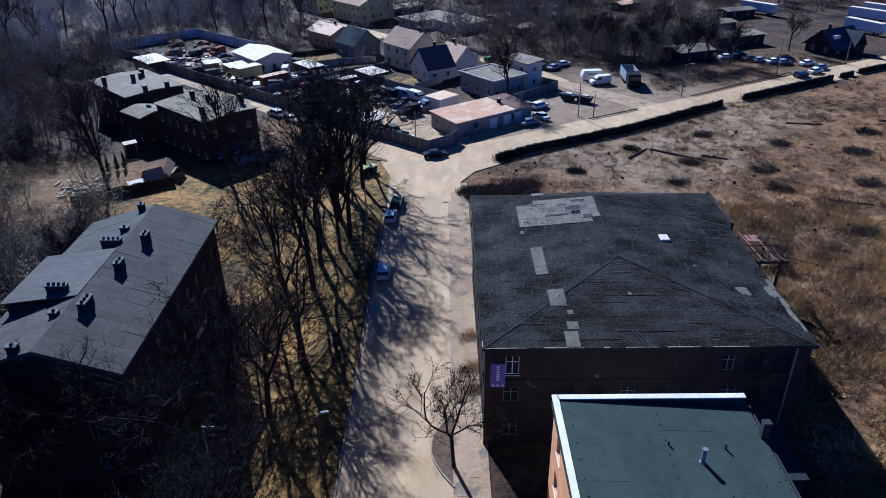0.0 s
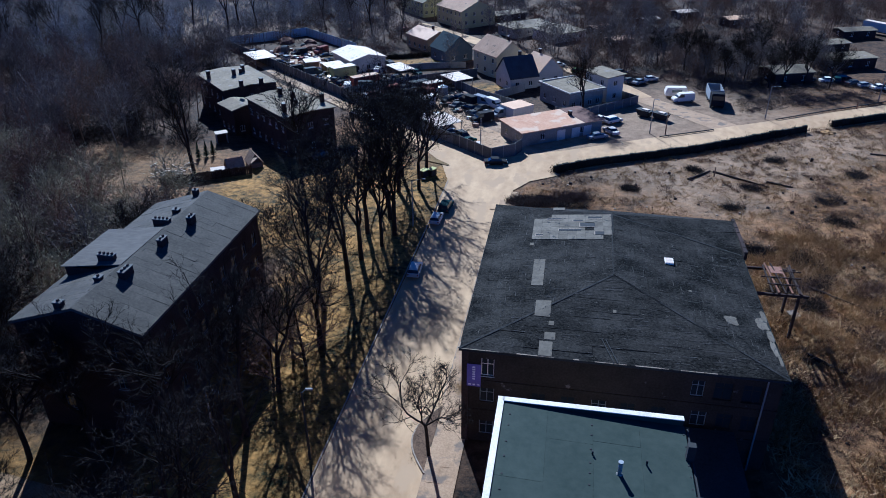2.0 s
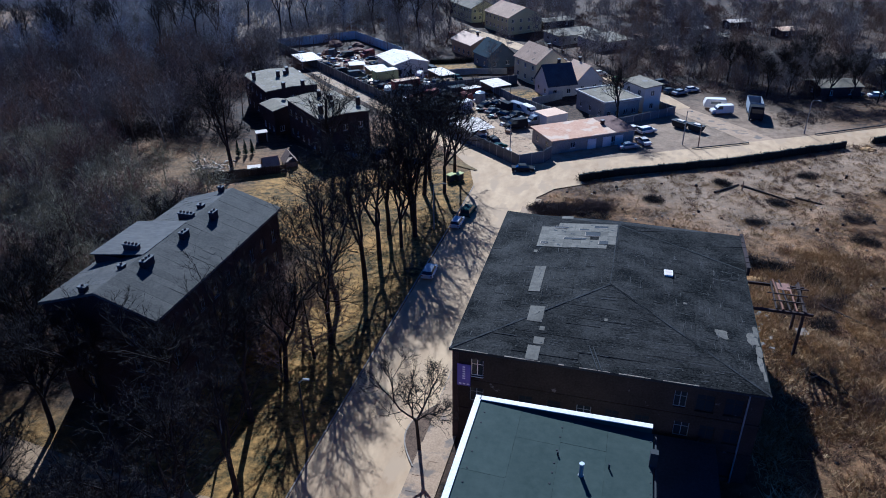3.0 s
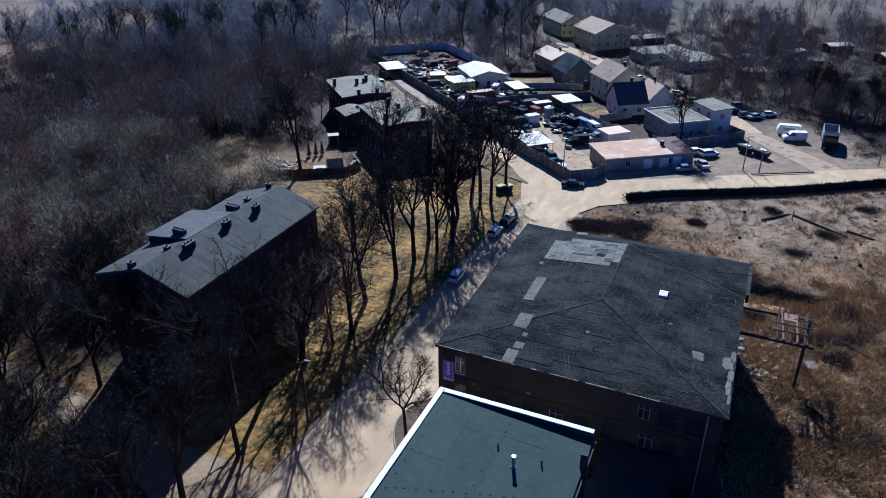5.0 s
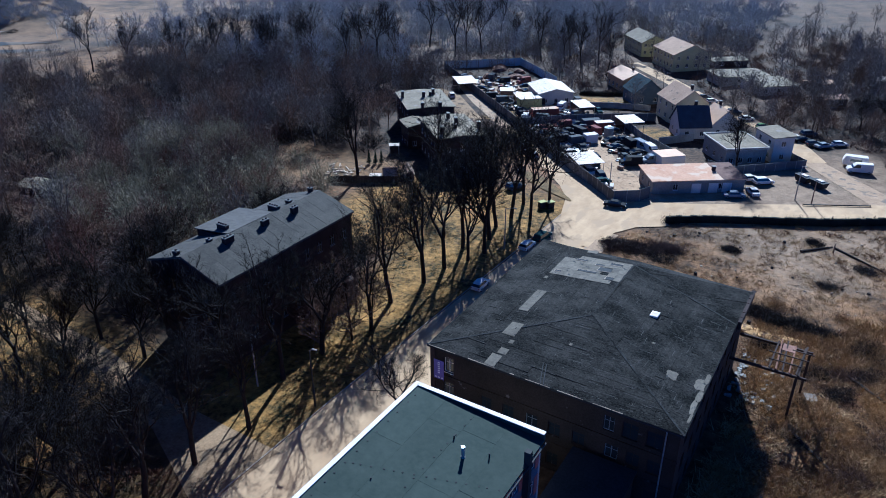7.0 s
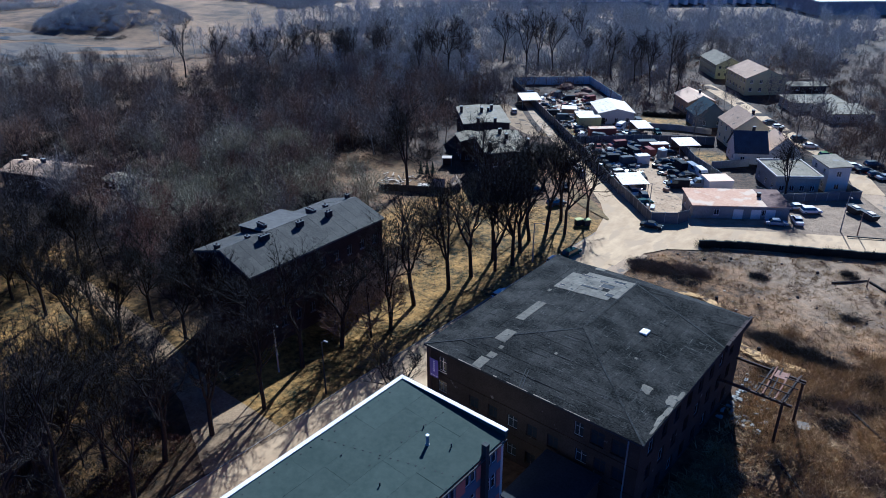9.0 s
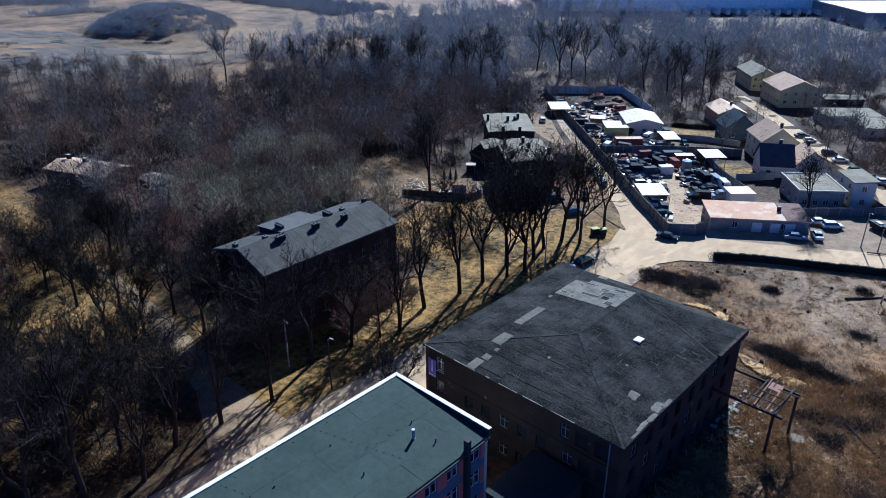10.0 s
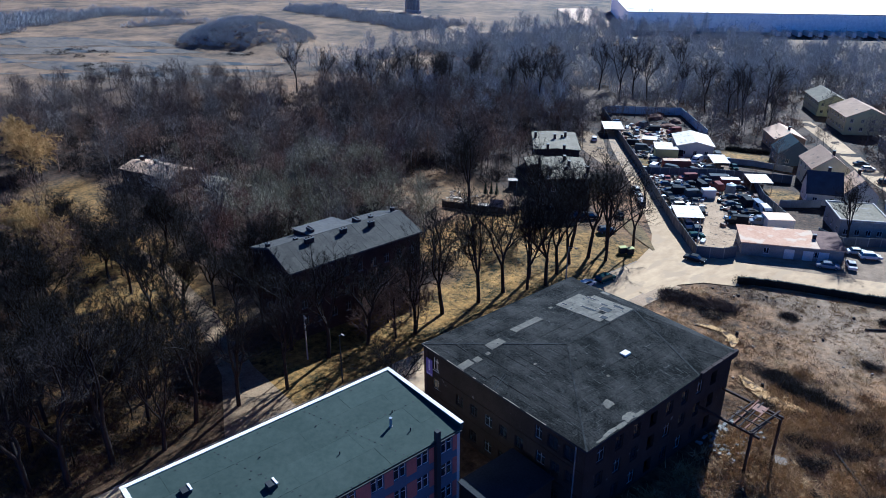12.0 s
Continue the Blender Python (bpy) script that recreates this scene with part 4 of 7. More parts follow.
rp = random.Random(12)
for ix in range(9):
    for iy in range(6):
        x, y = 8.1 + ix * 1.0, 69.3 + iy * 1.05
        if x > 16.6 or (ix == 6 and iy in (2, 3)) or (iy == 5 and ix < 2) or (ix == 8 and iy == 0):
            continue
        patch(factory, "felt_patch", west_z, x, x + 0.985, y, y + 1.035, M_FELT_PATCH, lift=0.08 + rp.uniform(0, 0.015))
for x0, x1, y0, y1 in ((8.7, 9.9, 59.2, 64.6), (9.4, 10.9, 53.8, 56.4), (10.8, 11.3, 52.6, 53.2), (10.5, 11.5, 50.6, 51.6), (10.1, 11.3, 48.35, 50.3), (10.2, 11.6, 76.9, 77.6), (8.0, 8.4, 67.8, 68.4), (16.8, 17.1, 55.3, 55.7)):
    zf = west_z if y0 > 58 else hip_z
    patch(factory, "felt_patch", zf, x0, x1, y0, y1, M_FELT_PATCH)
def torn(parent, name, height, cx, cy, rx, ry, material, seed, lift=0.09, turn=0.0):
    """A ragged piece of roofing, torn round its edge, that follows the roof."""
    r2 = random.Random(seed)
    n = 18
    c, q = math.cos(turn), math.sin(turn)
    rim = []
    for k in range(n):
        a = 6.283 * k / n
        box_r = 1 / max(abs(math.cos(a)), abs(math.sin(a)))
        d = min(box_r, 1.22) * r2.uniform(0.72, 1.05)
        u, v = rx * d * math.cos(a), ry * d * math.sin(a)
        rim.append((cx + c * u - q * v, cy + q * u + c * v))
    bm = bmesh.new()
    mid = bm.verts.new((cx, cy, height(cx, cy) + lift))
    top = [bm.verts.new((x, y, height(x, y) + lift)) for x, y in rim]
    low = [bm.verts.new((x, y, height(x, y) + 0.03)) for x, y in rim]
    for i in range(n):
        j = (i + 1) % n
        bm.faces.new((mid, top[i], top[j]))
        bm.faces.new((top[i], low[i], low[j], top[j]))
    return part(name, bm, material, parent)


def slope_z(x, y):
    return min(east_z(x, y), hip_z(x, y))


for k, (cx, cy, rx, ry) in enumerate(((27.8, 56.3, 0.65, 0.75), (30.65, 56.5, 0.6, 1.0), (31.05, 57.9, 0.25, 0.9), (31.0, 54.7, 0.32, 1.0), (30.95, 52.7, 0.28, 1.2), (31.1, 50.9, 0.16, 0.8), (24.5, 60.5, 0.2, 0.2))):
    torn(factory, "felt_patch", slope_z, cx, cy, rx, ry, M_FELT_PATCH, 90 + k)
for x0, x1, y0, y1 in ((11.0, 13.6, 71.3, 71.75), (13.4, 15.2, 72.3, 73.3), (9.6, 11.3, 74.2, 74.6), (12.6, 13.8, 73.7, 74.1), (15.1, 16.2, 70.3, 71.1), (8.4, 9.3, 70.1, 70.5), (14.4, 16.0, 74.4, 75.0)):
    patch(factory, "felt_scrap", west_z, x0, x1, y0, y1, M_FELT, lift=0.12)
    for a0, a1, b0, b1 in ((x0, x1, y0 - 0.09, y0), (x0, x0 + 0.09, y0, y1), (x0, x1, y1, y1 + 0.07)):
        if rr.random() < 0.7:
            patch(factory, "felt_edge", west_z, a0, a1, b0, b1, M_KERB, lift=0.125)
seam_v, seam_f = [], []
for k in range(560):
    x, y = rr.uniform(3.6, 30.6), rr.uniform(48.8, 76.5)
    z = min(slope_z(x, y), 12.2)
    if y > 70 and x > 17 or 8 < x < 17 and y > 69:
        continue
    on_south = south_z(x, y) < min(west_z(x, y), east_z(x, y))
    ln, w, a = rr.uniform(0.25, 1.6), rr.uniform(0.012, 0.03), (0.0 if on_south or rr.random() < 0.55 else 1.571) + rr.gauss(0, 0.06)
    dx, dy = math.cos(a) * ln / 2, math.sin(a) * ln / 2
    px, py = -math.sin(a) * w, math.cos(a) * w
    base = len(seam_v)
    for sx in (-1, 1):
        for t, up in ((-1, 0.084), (0, 0.096), (1, 0.09)):
            qx, qy = x + sx * dx + t * px, y + sx * dy + t * py
            seam_v.append((qx, qy, slope_z(qx, qy) + up))
    seam_f += [(base, base + 1, base + 4, base + 3), (base + 1, base + 2, base + 5, base + 4)]
tagged(part_of("felt_seam", mesh_from("felt_seam", seam_v, seam_f, M_FELT_SEAM), None, factory, "curled edges of cracked roofing felt"), kind="stuff")
skylight = solid("skylight", M_WHITE_TRIM, factory, (22.5, 23.4, 65.4, 66.6, 11.3, 11.62))
for y in (65.5, 66.05):
    solid("pane", M_SHEET_WHITE, skylight, (22.6, 23.3, y, y + 0.45, 11.62, 11.64))
for x in (16.6, 16.95):
    bm = bmesh.new()
    tube(bm, (x + 0.1, 48.3, 10.62), (x - 0.9, 51.2, 10.95), 0.05, 0.05, 6)
    part("pipe", bm, M_TYRE, factory, "dark pipe lying on the roof")
for a, b in ((A, S), (B, S), (S, N), (N, C)):
    a, b = Vector(a), Vector(b)
    side = (b - a).cross(Vector((0, 0, 1))).normalized() * 0.11
    n = int((b - a).length / 2.2)
    for k in range(n):
        p, q = a.lerp(b, k / n), a.lerp(b, (k + 0.985) / n)
        up = Vector((0, 0, 0.09 + rr.uniform(0, 0.02)))
        bm = bmesh.new()
        slab(bm, (p + side + up * 0.75, p - side + up * 0.75, q - side + up * 0.75, q + side + up * 0.75), 0.05)
        part("ridge_strip", bm, M_FELT_RIDGE, factory)
# broken pale edge strips along the eaves
for a, b in ((A, B), (B, C), (A, D)):
    a, b = Vector(a), Vector(b)
    total, way = (b - a).length, (b - a).normalized()
    side = Vector((-way.y, way.x, 0)) if a != Vector(B) and b != Vector(D) else Vector((-way.y, way.x, 0))
    if b == Vector(D):
        side = -side
    u = 0.0
    while u < total - 0.5:
        step = min(rr.uniform(0.25, 1.7), total - u)
        if rr.random() < 0.6:
            p, q = a + way * (u + 0.02), a + way * (u + step - 0.02)
            w = rr.uniform(0.03, 0.11)
            bm = bmesh.new()
            slab(bm, [p + Vector((0, 0, 0.045)), q + Vector((0, 0, 0.045)), q + side * w + Vector((0, 0, 0.05)), p + side * w + Vector((0, 0, 0.05))], 0.06)
            part("edge_strip", bm, M_KERB, factory, "pale broken eaves strip")
        u += step
# north-east gable upstand
solid("upstand", M_PLASTER_DARK, factory, (31.45, 31.75, 69.8, 78.4, 10.3, 11.15))
for k in range(7):
    solid("coping", M_BRICK_DARK, factory, (31.4, 31.8, 69.9 + k * 1.22, 71.05 + k * 1.22, 11.153, 11.25 + 0.02 * (k % 3)))
# violet banner with white marks
banner = solid("banner", M_PURPLE, factory, (3.7, 5.0, FY0 - 0.16, FY0 - 0.125, 6.2, 8.75), label="violet banner with unreadable white marks")
for k in range(6):
    solid("mark", M_LETTER, banner, (4.22, 4.48, FY0 - 0.172, FY0 - 0.161, 8.35 - k * 0.27, 8.5 - k * 0.27))
for k in range(3):
    solid("mark", M_LETTER, banner, (3.85 + k * 0.4, 4.1 + k * 0.4, FY0 - 0.172, FY0 - 0.161, 6.35, 6.5))

# ---- the modern block with the green-grey roof ----
block = thing("office_block", "modern block with a green-grey flat roof and white parapet", "building")
bm = bmesh.new()
wo = [(u, u + 1.5, w, w + 1.7) for w in (9.6, 6.2, 2.8, -0.4) for u in (2.0, 8.5, 15, 21.5, 28)]
wm = wall(bm, (7.7, 39.3), (7.7, 8.0), -1.5, 12.3, 0.4, wo)
part("wall", bm, M_ORANGE, block, "orange rendered wall")
for o in wo:
    window(block, wm, o, M_WHITE_TRIM, 0.12)
solid("wall", M_WHITE_WALL, block, (8.1, 21.0, 38.9, 39.3, -1.5, 12.3))
solid("wall", M_WHITE_WALL, block, (8.1, 20.6, 8, 8.4, -1.5, 12.2))
eo = []
for w in (9.8, 6.6, 3.3, 0.0):
    for c in (37.4, 34.1, 31.1, 28.3, 24.9, 21.6, 18.3, 15.0, 11.7):
        eo += [(c - 8.4 - 0.75, c - 8.4 - 0.06, w, w + 1.75), (c - 8.4 + 0.06, c - 8.4 + 0.75, w, w + 1.75)]
bm = bmesh.new()
wm = wall(bm, (21.0, 8.4), (21.0, 38.9), -1.5, 12.15, 0.4, eo)
part("wall", bm, M_BLUE, block, "blue rendered wall with red panels")
for o in eo:
    window(block, wm, o, M_WHITE_TRIM, 0.1, bars=0, sill=False)
for z0, z1 in ((9.5, 11.7), (6.3, 8.5), (3.0, 5.2)):
    y = 8.6
    for c in (11.7, 15.0, 18.3, 21.6, 24.9, 28.3, 31.1, 34.1, 37.4):
        if c - 0.85 - y > 0.3:
            solid("panel", M_PINK, block, (21.003, 21.05, y, c - 0.85, z0, z1))
        y = c + 0.85
    solid("panel", M_PINK, block, (21.003, 21.05, y, 38.85, z0, z1))
bm = bmesh.new()
slab(bm, ((7.9, 8.3, 12.78), (21.35, 8.3, 12.28), (21.35, 39.15, 12.28), (7.9, 39.15, 12.78)), 0.2)
roof_green = part("roof", bm, M_GREEN_ROOF, block, "green-grey roof membrane")
for b in ((7.5, 7.9, 7.9, 39.55), (7.9, 21.25, 39.15, 39.55), (7.9, 21.25, 7.9, 8.3)):
    up = solid("parapet", M_GREEN_ROOF, block, (*b, 12.0, 12.82))
    solid("cap", M_WHITE_TRIM, up, (b[0] - 0.04, b[1] + 0.03, b[2] - 0.04, b[3] + 0.04, 12.823, 12.90), label="white metal parapet cap")
solid("gutter", M_TYRE, block, (21.5, 21.62, 8.4, 39.0, 12.1, 12.22))
M_SHEET = mat("membrane_sheet", (0.032, 0.042, 0.034), (0.049, 0.059, 0.048), 0.85, 1.6, 0.35, 0.1, vary=0.07)
courses(roof_green, "membrane_sheet", ((7.9, 8.3, 12.78), (21.35, 8.3, 12.28), (21.35, 39.15, 12.28), (7.9, 39.15, 12.78)), (0, 1), 3.35, 10.0, M_SHEET, random.Random(8), 0.008)
for line, n in ((((8.6, 17.0), (21.2, 21.6)), 15), (((8.6, 27.5), (21.2, 32.0)), 15), (((8.5, 9), (8.5, 38.6)), 20), (((21.2, 9), (21.2, 38.6)), 30), (((14.2, 27.5), (14.6, 38.6)), 9), (((14.0, 9), (14.2, 20)), 8)):
    for k in range(n):
        f = (k + 0.5 + rr.uniform(-0.2, 0.2)) / n
        x, y = line[0][0] + (line[1][0] - line[0][0]) * f, line[0][1] + (line[1][1] - line[0][1]) * f
        solid("fixing", M_TYRE, block, (x - 0.06, x + 0.06, y - 0.06, y + 0.06, 12.2, 12.78 - (x - 7.9) * 0.0372 + 0.05))
for x, y, h, rad in ((16.4, 33.4, 1.15, 0.15), (16.6, 26.8, 0.4, 0.07), (11.4, 27.1, 0.4, 0.07), (12.0, 20.2, 0.4, 0.08), (18.3, 34.6, 0.45, 0.07), (14.6, 34.9, 0.45, 0.07)):
    vent = bmesh.new()
    tube(vent, (x, y, 12.2), (x, y, 12.4 + h), rad, rad, 10)
    if h > 1:
        tube(vent, (x, y, 12.3), (x, y, 12.55), rad * 2, rad * 1.3, 10)
    v = part("vent_pipe", vent, M_CONCRETE if h > 1 else M_TYRE, block)
    if h > 1:
        cowl = bmesh.new()
        tube(cowl, (x, y, 12.4 + h), (x, y, 12.46 + h), rad * 1.25, rad * 1.25, 10)
        part("cowl", cowl, M_METAL, v)
for x, y in ((16.4, 19.2), (11.9, 12.6)):
    hatch = solid("roof_hatch", M_TYRE, block, (x - 0.45, x + 0.45, y - 0.45, y + 0.45, 12.3, 13.0))
    solid("lid", M_WHITE_TRIM, hatch, (x - 0.52, x + 0.52, y + 0.3, y + 0.52, 13.003, 13.08))
solid("ventilation_duct", M_TYRE, block, (21.05, 21.6, 35.6, 36.1, 3.0, 13.6))
lean = thing("lean_to", "low flat lean-to between the two buildings", "annex")
solid("wall", M_PLASTER_DARK, lean, (21.2, 27.5, 39.2, 47.6, -1.5, 4.6))
solid("roof", M_FELT, lean, (21.0, 27.7, 39.0, 47.8, 4.603, 4.75))

# ---- the tenement ----
M_CAP = plain("sooty_concrete", (0.09, 0.088, 0.085), 0.9)
tenement = thing("tenement", "dark brick tenement with a grey felt roof and chimneys", "building")
to = [(u, u + 1.1, w, w + 1.7) for w in (7.6, 4.2, 0.9) for u in (1.5, 4.3, 7.1, 9.9, 12.7, 15.5, 18.3, 21.1, 23.9)]
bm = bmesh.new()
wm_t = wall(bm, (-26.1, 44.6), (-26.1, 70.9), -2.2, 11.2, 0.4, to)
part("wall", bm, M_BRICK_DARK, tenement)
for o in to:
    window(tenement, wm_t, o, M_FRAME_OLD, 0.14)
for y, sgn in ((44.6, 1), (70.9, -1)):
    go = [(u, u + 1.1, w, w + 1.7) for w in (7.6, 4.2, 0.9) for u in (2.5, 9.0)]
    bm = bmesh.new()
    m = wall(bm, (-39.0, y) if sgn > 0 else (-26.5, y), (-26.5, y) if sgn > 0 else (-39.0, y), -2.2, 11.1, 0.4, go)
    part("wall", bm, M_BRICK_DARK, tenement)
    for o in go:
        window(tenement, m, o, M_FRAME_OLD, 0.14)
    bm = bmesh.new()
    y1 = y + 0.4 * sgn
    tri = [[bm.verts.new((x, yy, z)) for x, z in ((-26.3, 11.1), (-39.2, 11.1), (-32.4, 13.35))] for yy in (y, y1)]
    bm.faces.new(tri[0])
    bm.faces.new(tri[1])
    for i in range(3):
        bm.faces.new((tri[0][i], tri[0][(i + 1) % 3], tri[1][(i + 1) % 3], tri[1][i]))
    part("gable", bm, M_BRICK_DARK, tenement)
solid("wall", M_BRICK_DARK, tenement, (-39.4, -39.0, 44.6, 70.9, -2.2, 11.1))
rt = random.Random(5)
east_slope = ((-25.7, 44.2, 11.35), (-25.7, 71.3, 11.45), (-32.2, 71.0, 13.7), (-32.4, 44.2, 13.6))
west_slope = ((-32.4, 44.2, 13.6), (-32.2, 71.0, 13.7), (-39.7, 71.0, 11.4), (-39.7, 44.2, 11.3))
for c in (east_slope, west_slope):
    bm = bmesh.new()
    slab(bm, c, 0.25)
    part("roof_slope", bm, M_FELT_GREY, tenement, "grey roofing felt")
    courses(tenement, "felt_sheet", c, (1, 0), 1.0, 4.0, M_FELT_GREY_STRIP, rt)
dormer = solid("dormer", M_BRICK_DARK, tenement, (-39.0, -33.0, 52.4, 60.6, 11.0, 12.75), label="wide rear dormer with a grey felt roof")
bm = bmesh.new()
slab(bm, ((-32.3, 52.2, 13.75), (-32.3, 60.8, 13.75), (-39.4, 60.8, 12.85), (-39.4, 52.2, 12.85)), 0.12)
part("dormer_roof", bm, M_FELT_GREY, dormer)
for x, y, w, d, z in ((-33.4, 70.2, 0.6, 0.6, 14.6), (-33.3, 65.2, 0.8, 0.6, 14.3), (-30.5, 63.4, 0.6, 1.1, 14.5), (-33.4, 62.2, 1.9, 0.7, 14.5), (-30.9, 57.8, 0.6, 1.2, 14.5), (-34.6, 53.4, 1.8, 0.6, 14.6), (-31.1, 51.1, 0.7, 1.6, 14.5), (-33.1, 49.6, 0.7, 0.6, 14.3), (-34.2, 45.0, 0.8, 0.6, 14.2)):
    z -= 0.55
    stack = solid("chimney", M_BRICK_DARK, tenement, (x - w / 2, x + w / 2, y - d / 2, y + d / 2, 11.8, z), label="dark brick chimney")
    solid("cap", M_CAP, stack, (x - w / 2 - 0.06, x + w / 2 + 0.06, y - d / 2 - 0.06, y + d / 2 + 0.06, z, z + 0.1))
    n = max(1, int(max(w, d) / 0.45))
    for k in range(n):
        o = (k + 0.5) / n - 0.5
        cx, cy = x + (o * w if w >= d else 0), y + (o * d if d > w else 0)
        solid("flue", M_BRICK_DARK, stack, (cx - 0.1, cx + 0.1, cy - 0.1, cy + 0.1, z + 0.1, z + 0.28))
for y in (55.8, 57.0, 60.4, 61.6, 63.9):
    z = 11.4 + (-27.6 + 25.7) * -0.345
    bm = bmesh.new()
    slab(bm, ((-27.0, y, 11.4 + 0.45 + 0.05), (-27.0, y + 0.7, 11.4 + 0.45 + 0.05), (-28.3, y + 0.7, 11.4 + 0.9 + 0.05), (-28.3, y, 11.4 + 0.9 + 0.05)), 0.06)
    part("roof_window", bm, M_FELT_GREY_STRIP, tenement)
solid("sign_board", M_WHITE_TRIM, tenement, (-26.1 + 0.003, -26.03, 60.2, 63.6, 3.0, 3.7), label="long white sign board")
solid("porch", M_BRICK_DARK, tenement, (-26.0, -23.9, 66.5, 69.0, -2.0, 1.6))


# ---- houses ----
def house(name, label, cx, cy, turn, w, d, eave, ridge, wall_mat, roof_mat, across=(3, 2), floors=1, win=(1.1, 1.3), chimney=None, over=0.4, base=None):
    """A house with its ridge along its own x: walls with real openings, windows, roof, chimney."""
    z = gz(cx, cy) if base is None else base
    h = thing(name, label, "house", pose(cx, cy, z, 0, 0, turn))
    t = 0.3
    rise = eave / floors
    def openings(length, count):
        out = []
        for f in range(floors):
            for i in range(count):
                c = length * (i + 0.5) / count
                w0 = f * rise + 0.9
                out.append((c - win[0] / 2, c + win[0] / 2, w0, min(w0 + win[1], (f + 1) * rise - 0.25)))
        return out
    for a, b, count in (((-w / 2, -d / 2), (w / 2, -d / 2), across[0]), ((w / 2, d / 2), (-w / 2, d / 2), across[0]), ((w / 2, -d / 2 + t), (w / 2, d / 2 - t), across[1]), ((-w / 2, d / 2 - t), (-w / 2, -d / 2 + t), across[1])):
        bm = bmesh.new()
        length = math.dist(a, b)
        os = openings(length, count)
        m = wall(bm, a, b, -0.8, eave, t, os)
        side = part("wall", bm, wall_mat, h)
        for o in os:
            window(h, m, o, M_WHITE_TRIM, 0.1, rail=False)
    if ridge > eave + 0.3:
        for x in (-w / 2, w / 2 - t):
            bm = bmesh.new()
            vs = [[bm.verts.new((xx, y, zz)) for y, zz in ((-d / 2, eave), (d / 2, eave), (0, ridge - 0.05))] for xx in (x, x + t)]
            bm.faces.new(vs[0])
            bm.faces.new(vs[1])
            for i in range(3):
                bm.faces.new((vs[0][i], vs[0][(i + 1) % 3], vs[1][(i + 1) % 3], vs[1][i]))
            part("gable", bm, wall_mat, h)
        k = (ridge - eave) / (d / 2)
        e = eave - k * over + 0.12
        for s in (-1, 1):
            bm = bmesh.new()
            c = [(-w / 2 - over, s * (d / 2 + over), e), (w / 2 + over, s * (d / 2 + over), e), (w / 2 + over, 0, ridge + 0.12), (-w / 2 - over, 0, ridge + 0.12)]
            slab(bm, c if s < 0 else c[::-1], 0.18)
            part("roof", bm, roof_mat, h)
    else:
        bm = bmesh.new()
        c = [(-w / 2 - over, -d / 2 - over, eave + 0.2), (w / 2 + over, -d / 2 - over, eave + 0.2), (w / 2 + over, d / 2 + over, ridge + 0.25), (-w / 2 - over, d / 2 + over, ridge + 0.25)]
        slab(bm, c, 0.2)
        part("roof", bm, roof_mat, h)
    if chimney:
        x, y = chimney
        top = ridge + 1.0
        stack = solid("chimney", M_BRICK_DARK, h, (x - 0.35, x + 0.35, y - 0.3, y + 0.3, eave, top))
        solid("cap", M_CONCRETE, stack, (x - 0.42, x + 0.42, y - 0.37, y + 0.37, top, top + 0.12))
    return h


shop = house("shop", "low workshop with walls greyed for shade and a faded red sheet roof", 7.8, 146.0, 35.5, 20.0, 9.0, 3.0, 3.2, M_GREY_WALL, M_SHEET_RED, (2, 2), chimney=(5, 0.5))
bm = bmesh.new()
slab(bm, ((5.2, -4.92, 3.24), (10.42, -4.92, 3.24), (10.42, 4.92, 3.49), (5.2, 4.92, 3.49)), 0.04)
part("roof_sheet", bm, mat("dark_brown_roof_sheet", (0.10, 0.06, 0.045), (0.20, 0.125, 0.09), 0.85, 2, 0.4, 0.2, spec=0.08), shop, "dark brown roof sheet")
shop_front = pose(7.8, 146.0, gz(7.8, 146.0), 0, 0, 35.5)
for x in (-1.5, 2.2, 5.2):
    gd = solid("garage_door", M_WHITE_TRIM, None, (x, x + 2.0, -4.62, -4.52, 0.0, 2.3))
    gd.matrix_world = shop_front
    tagged(gd, "white garage door in the workshop front", "door", "workshop doors", "structure")
house("house", "white house with a dark tiled gable roof", -3.2, 186.8, 33, 8, 8.5, 3.6, 8.0, M_WHITE_WALL, M_TILE_DARK, (2, 2), 1, chimney=(1, 0.6))
house("house", "white house wing with a pale gable roof", 3.2, 192.0, -52, 8, 8.5, 3.5, 7.4, M_WHITE_WALL, M_SHEET_PALE, (2, 2), 1, chimney=(-2, 0.5))
house("house", "cream two-storey house with a pale pink roof", -9.7, 202.0, -50, 12.0, 9.6, 6.3, 9.8, M_CREAM_WALL, M_FELT_TAN, (3, 2), 2, chimney=(3.5, 0.6))
house("house", "blue-grey house with a blue sheet gable roof", -26.3, 218.6, -50, 9.5, 9.5, 3.9, 7.8, M_BLUE_WALL, M_TILE_BLUE, (2, 2), 1)
house("house", "ochre house with a pale sheet roof", -36.8, 235, -47, 13, 9.4, 4.4, 6.4, M_OCHRE_WALL, M_SHEET_PALE, (4, 2), 1, chimney=(2, 0.5))
house("workshop", "white workshop with a bright low gable roof", -52.5, 205, -50, 14, 11, 3.9, 5.2, M_WHITE_WALL, M_SHEET_WHITE, (4, 3), 1)
house("villa", "flat-roofed house beside a yard, walls greyed for shade", 11.5, 171.2, -52, 12, 10, 4.2, 4.3, M_GREY_WALL, M_FELT_OLD, (3, 4), 1)
house("tower_house", "white two-storey annex with a pale flat roof", 19.4, 176.6, -51, 8.5, 5.0, 6.2, 6.5, M_WHITE_WALL, M_FELT_OLD, (2, 1), 2)
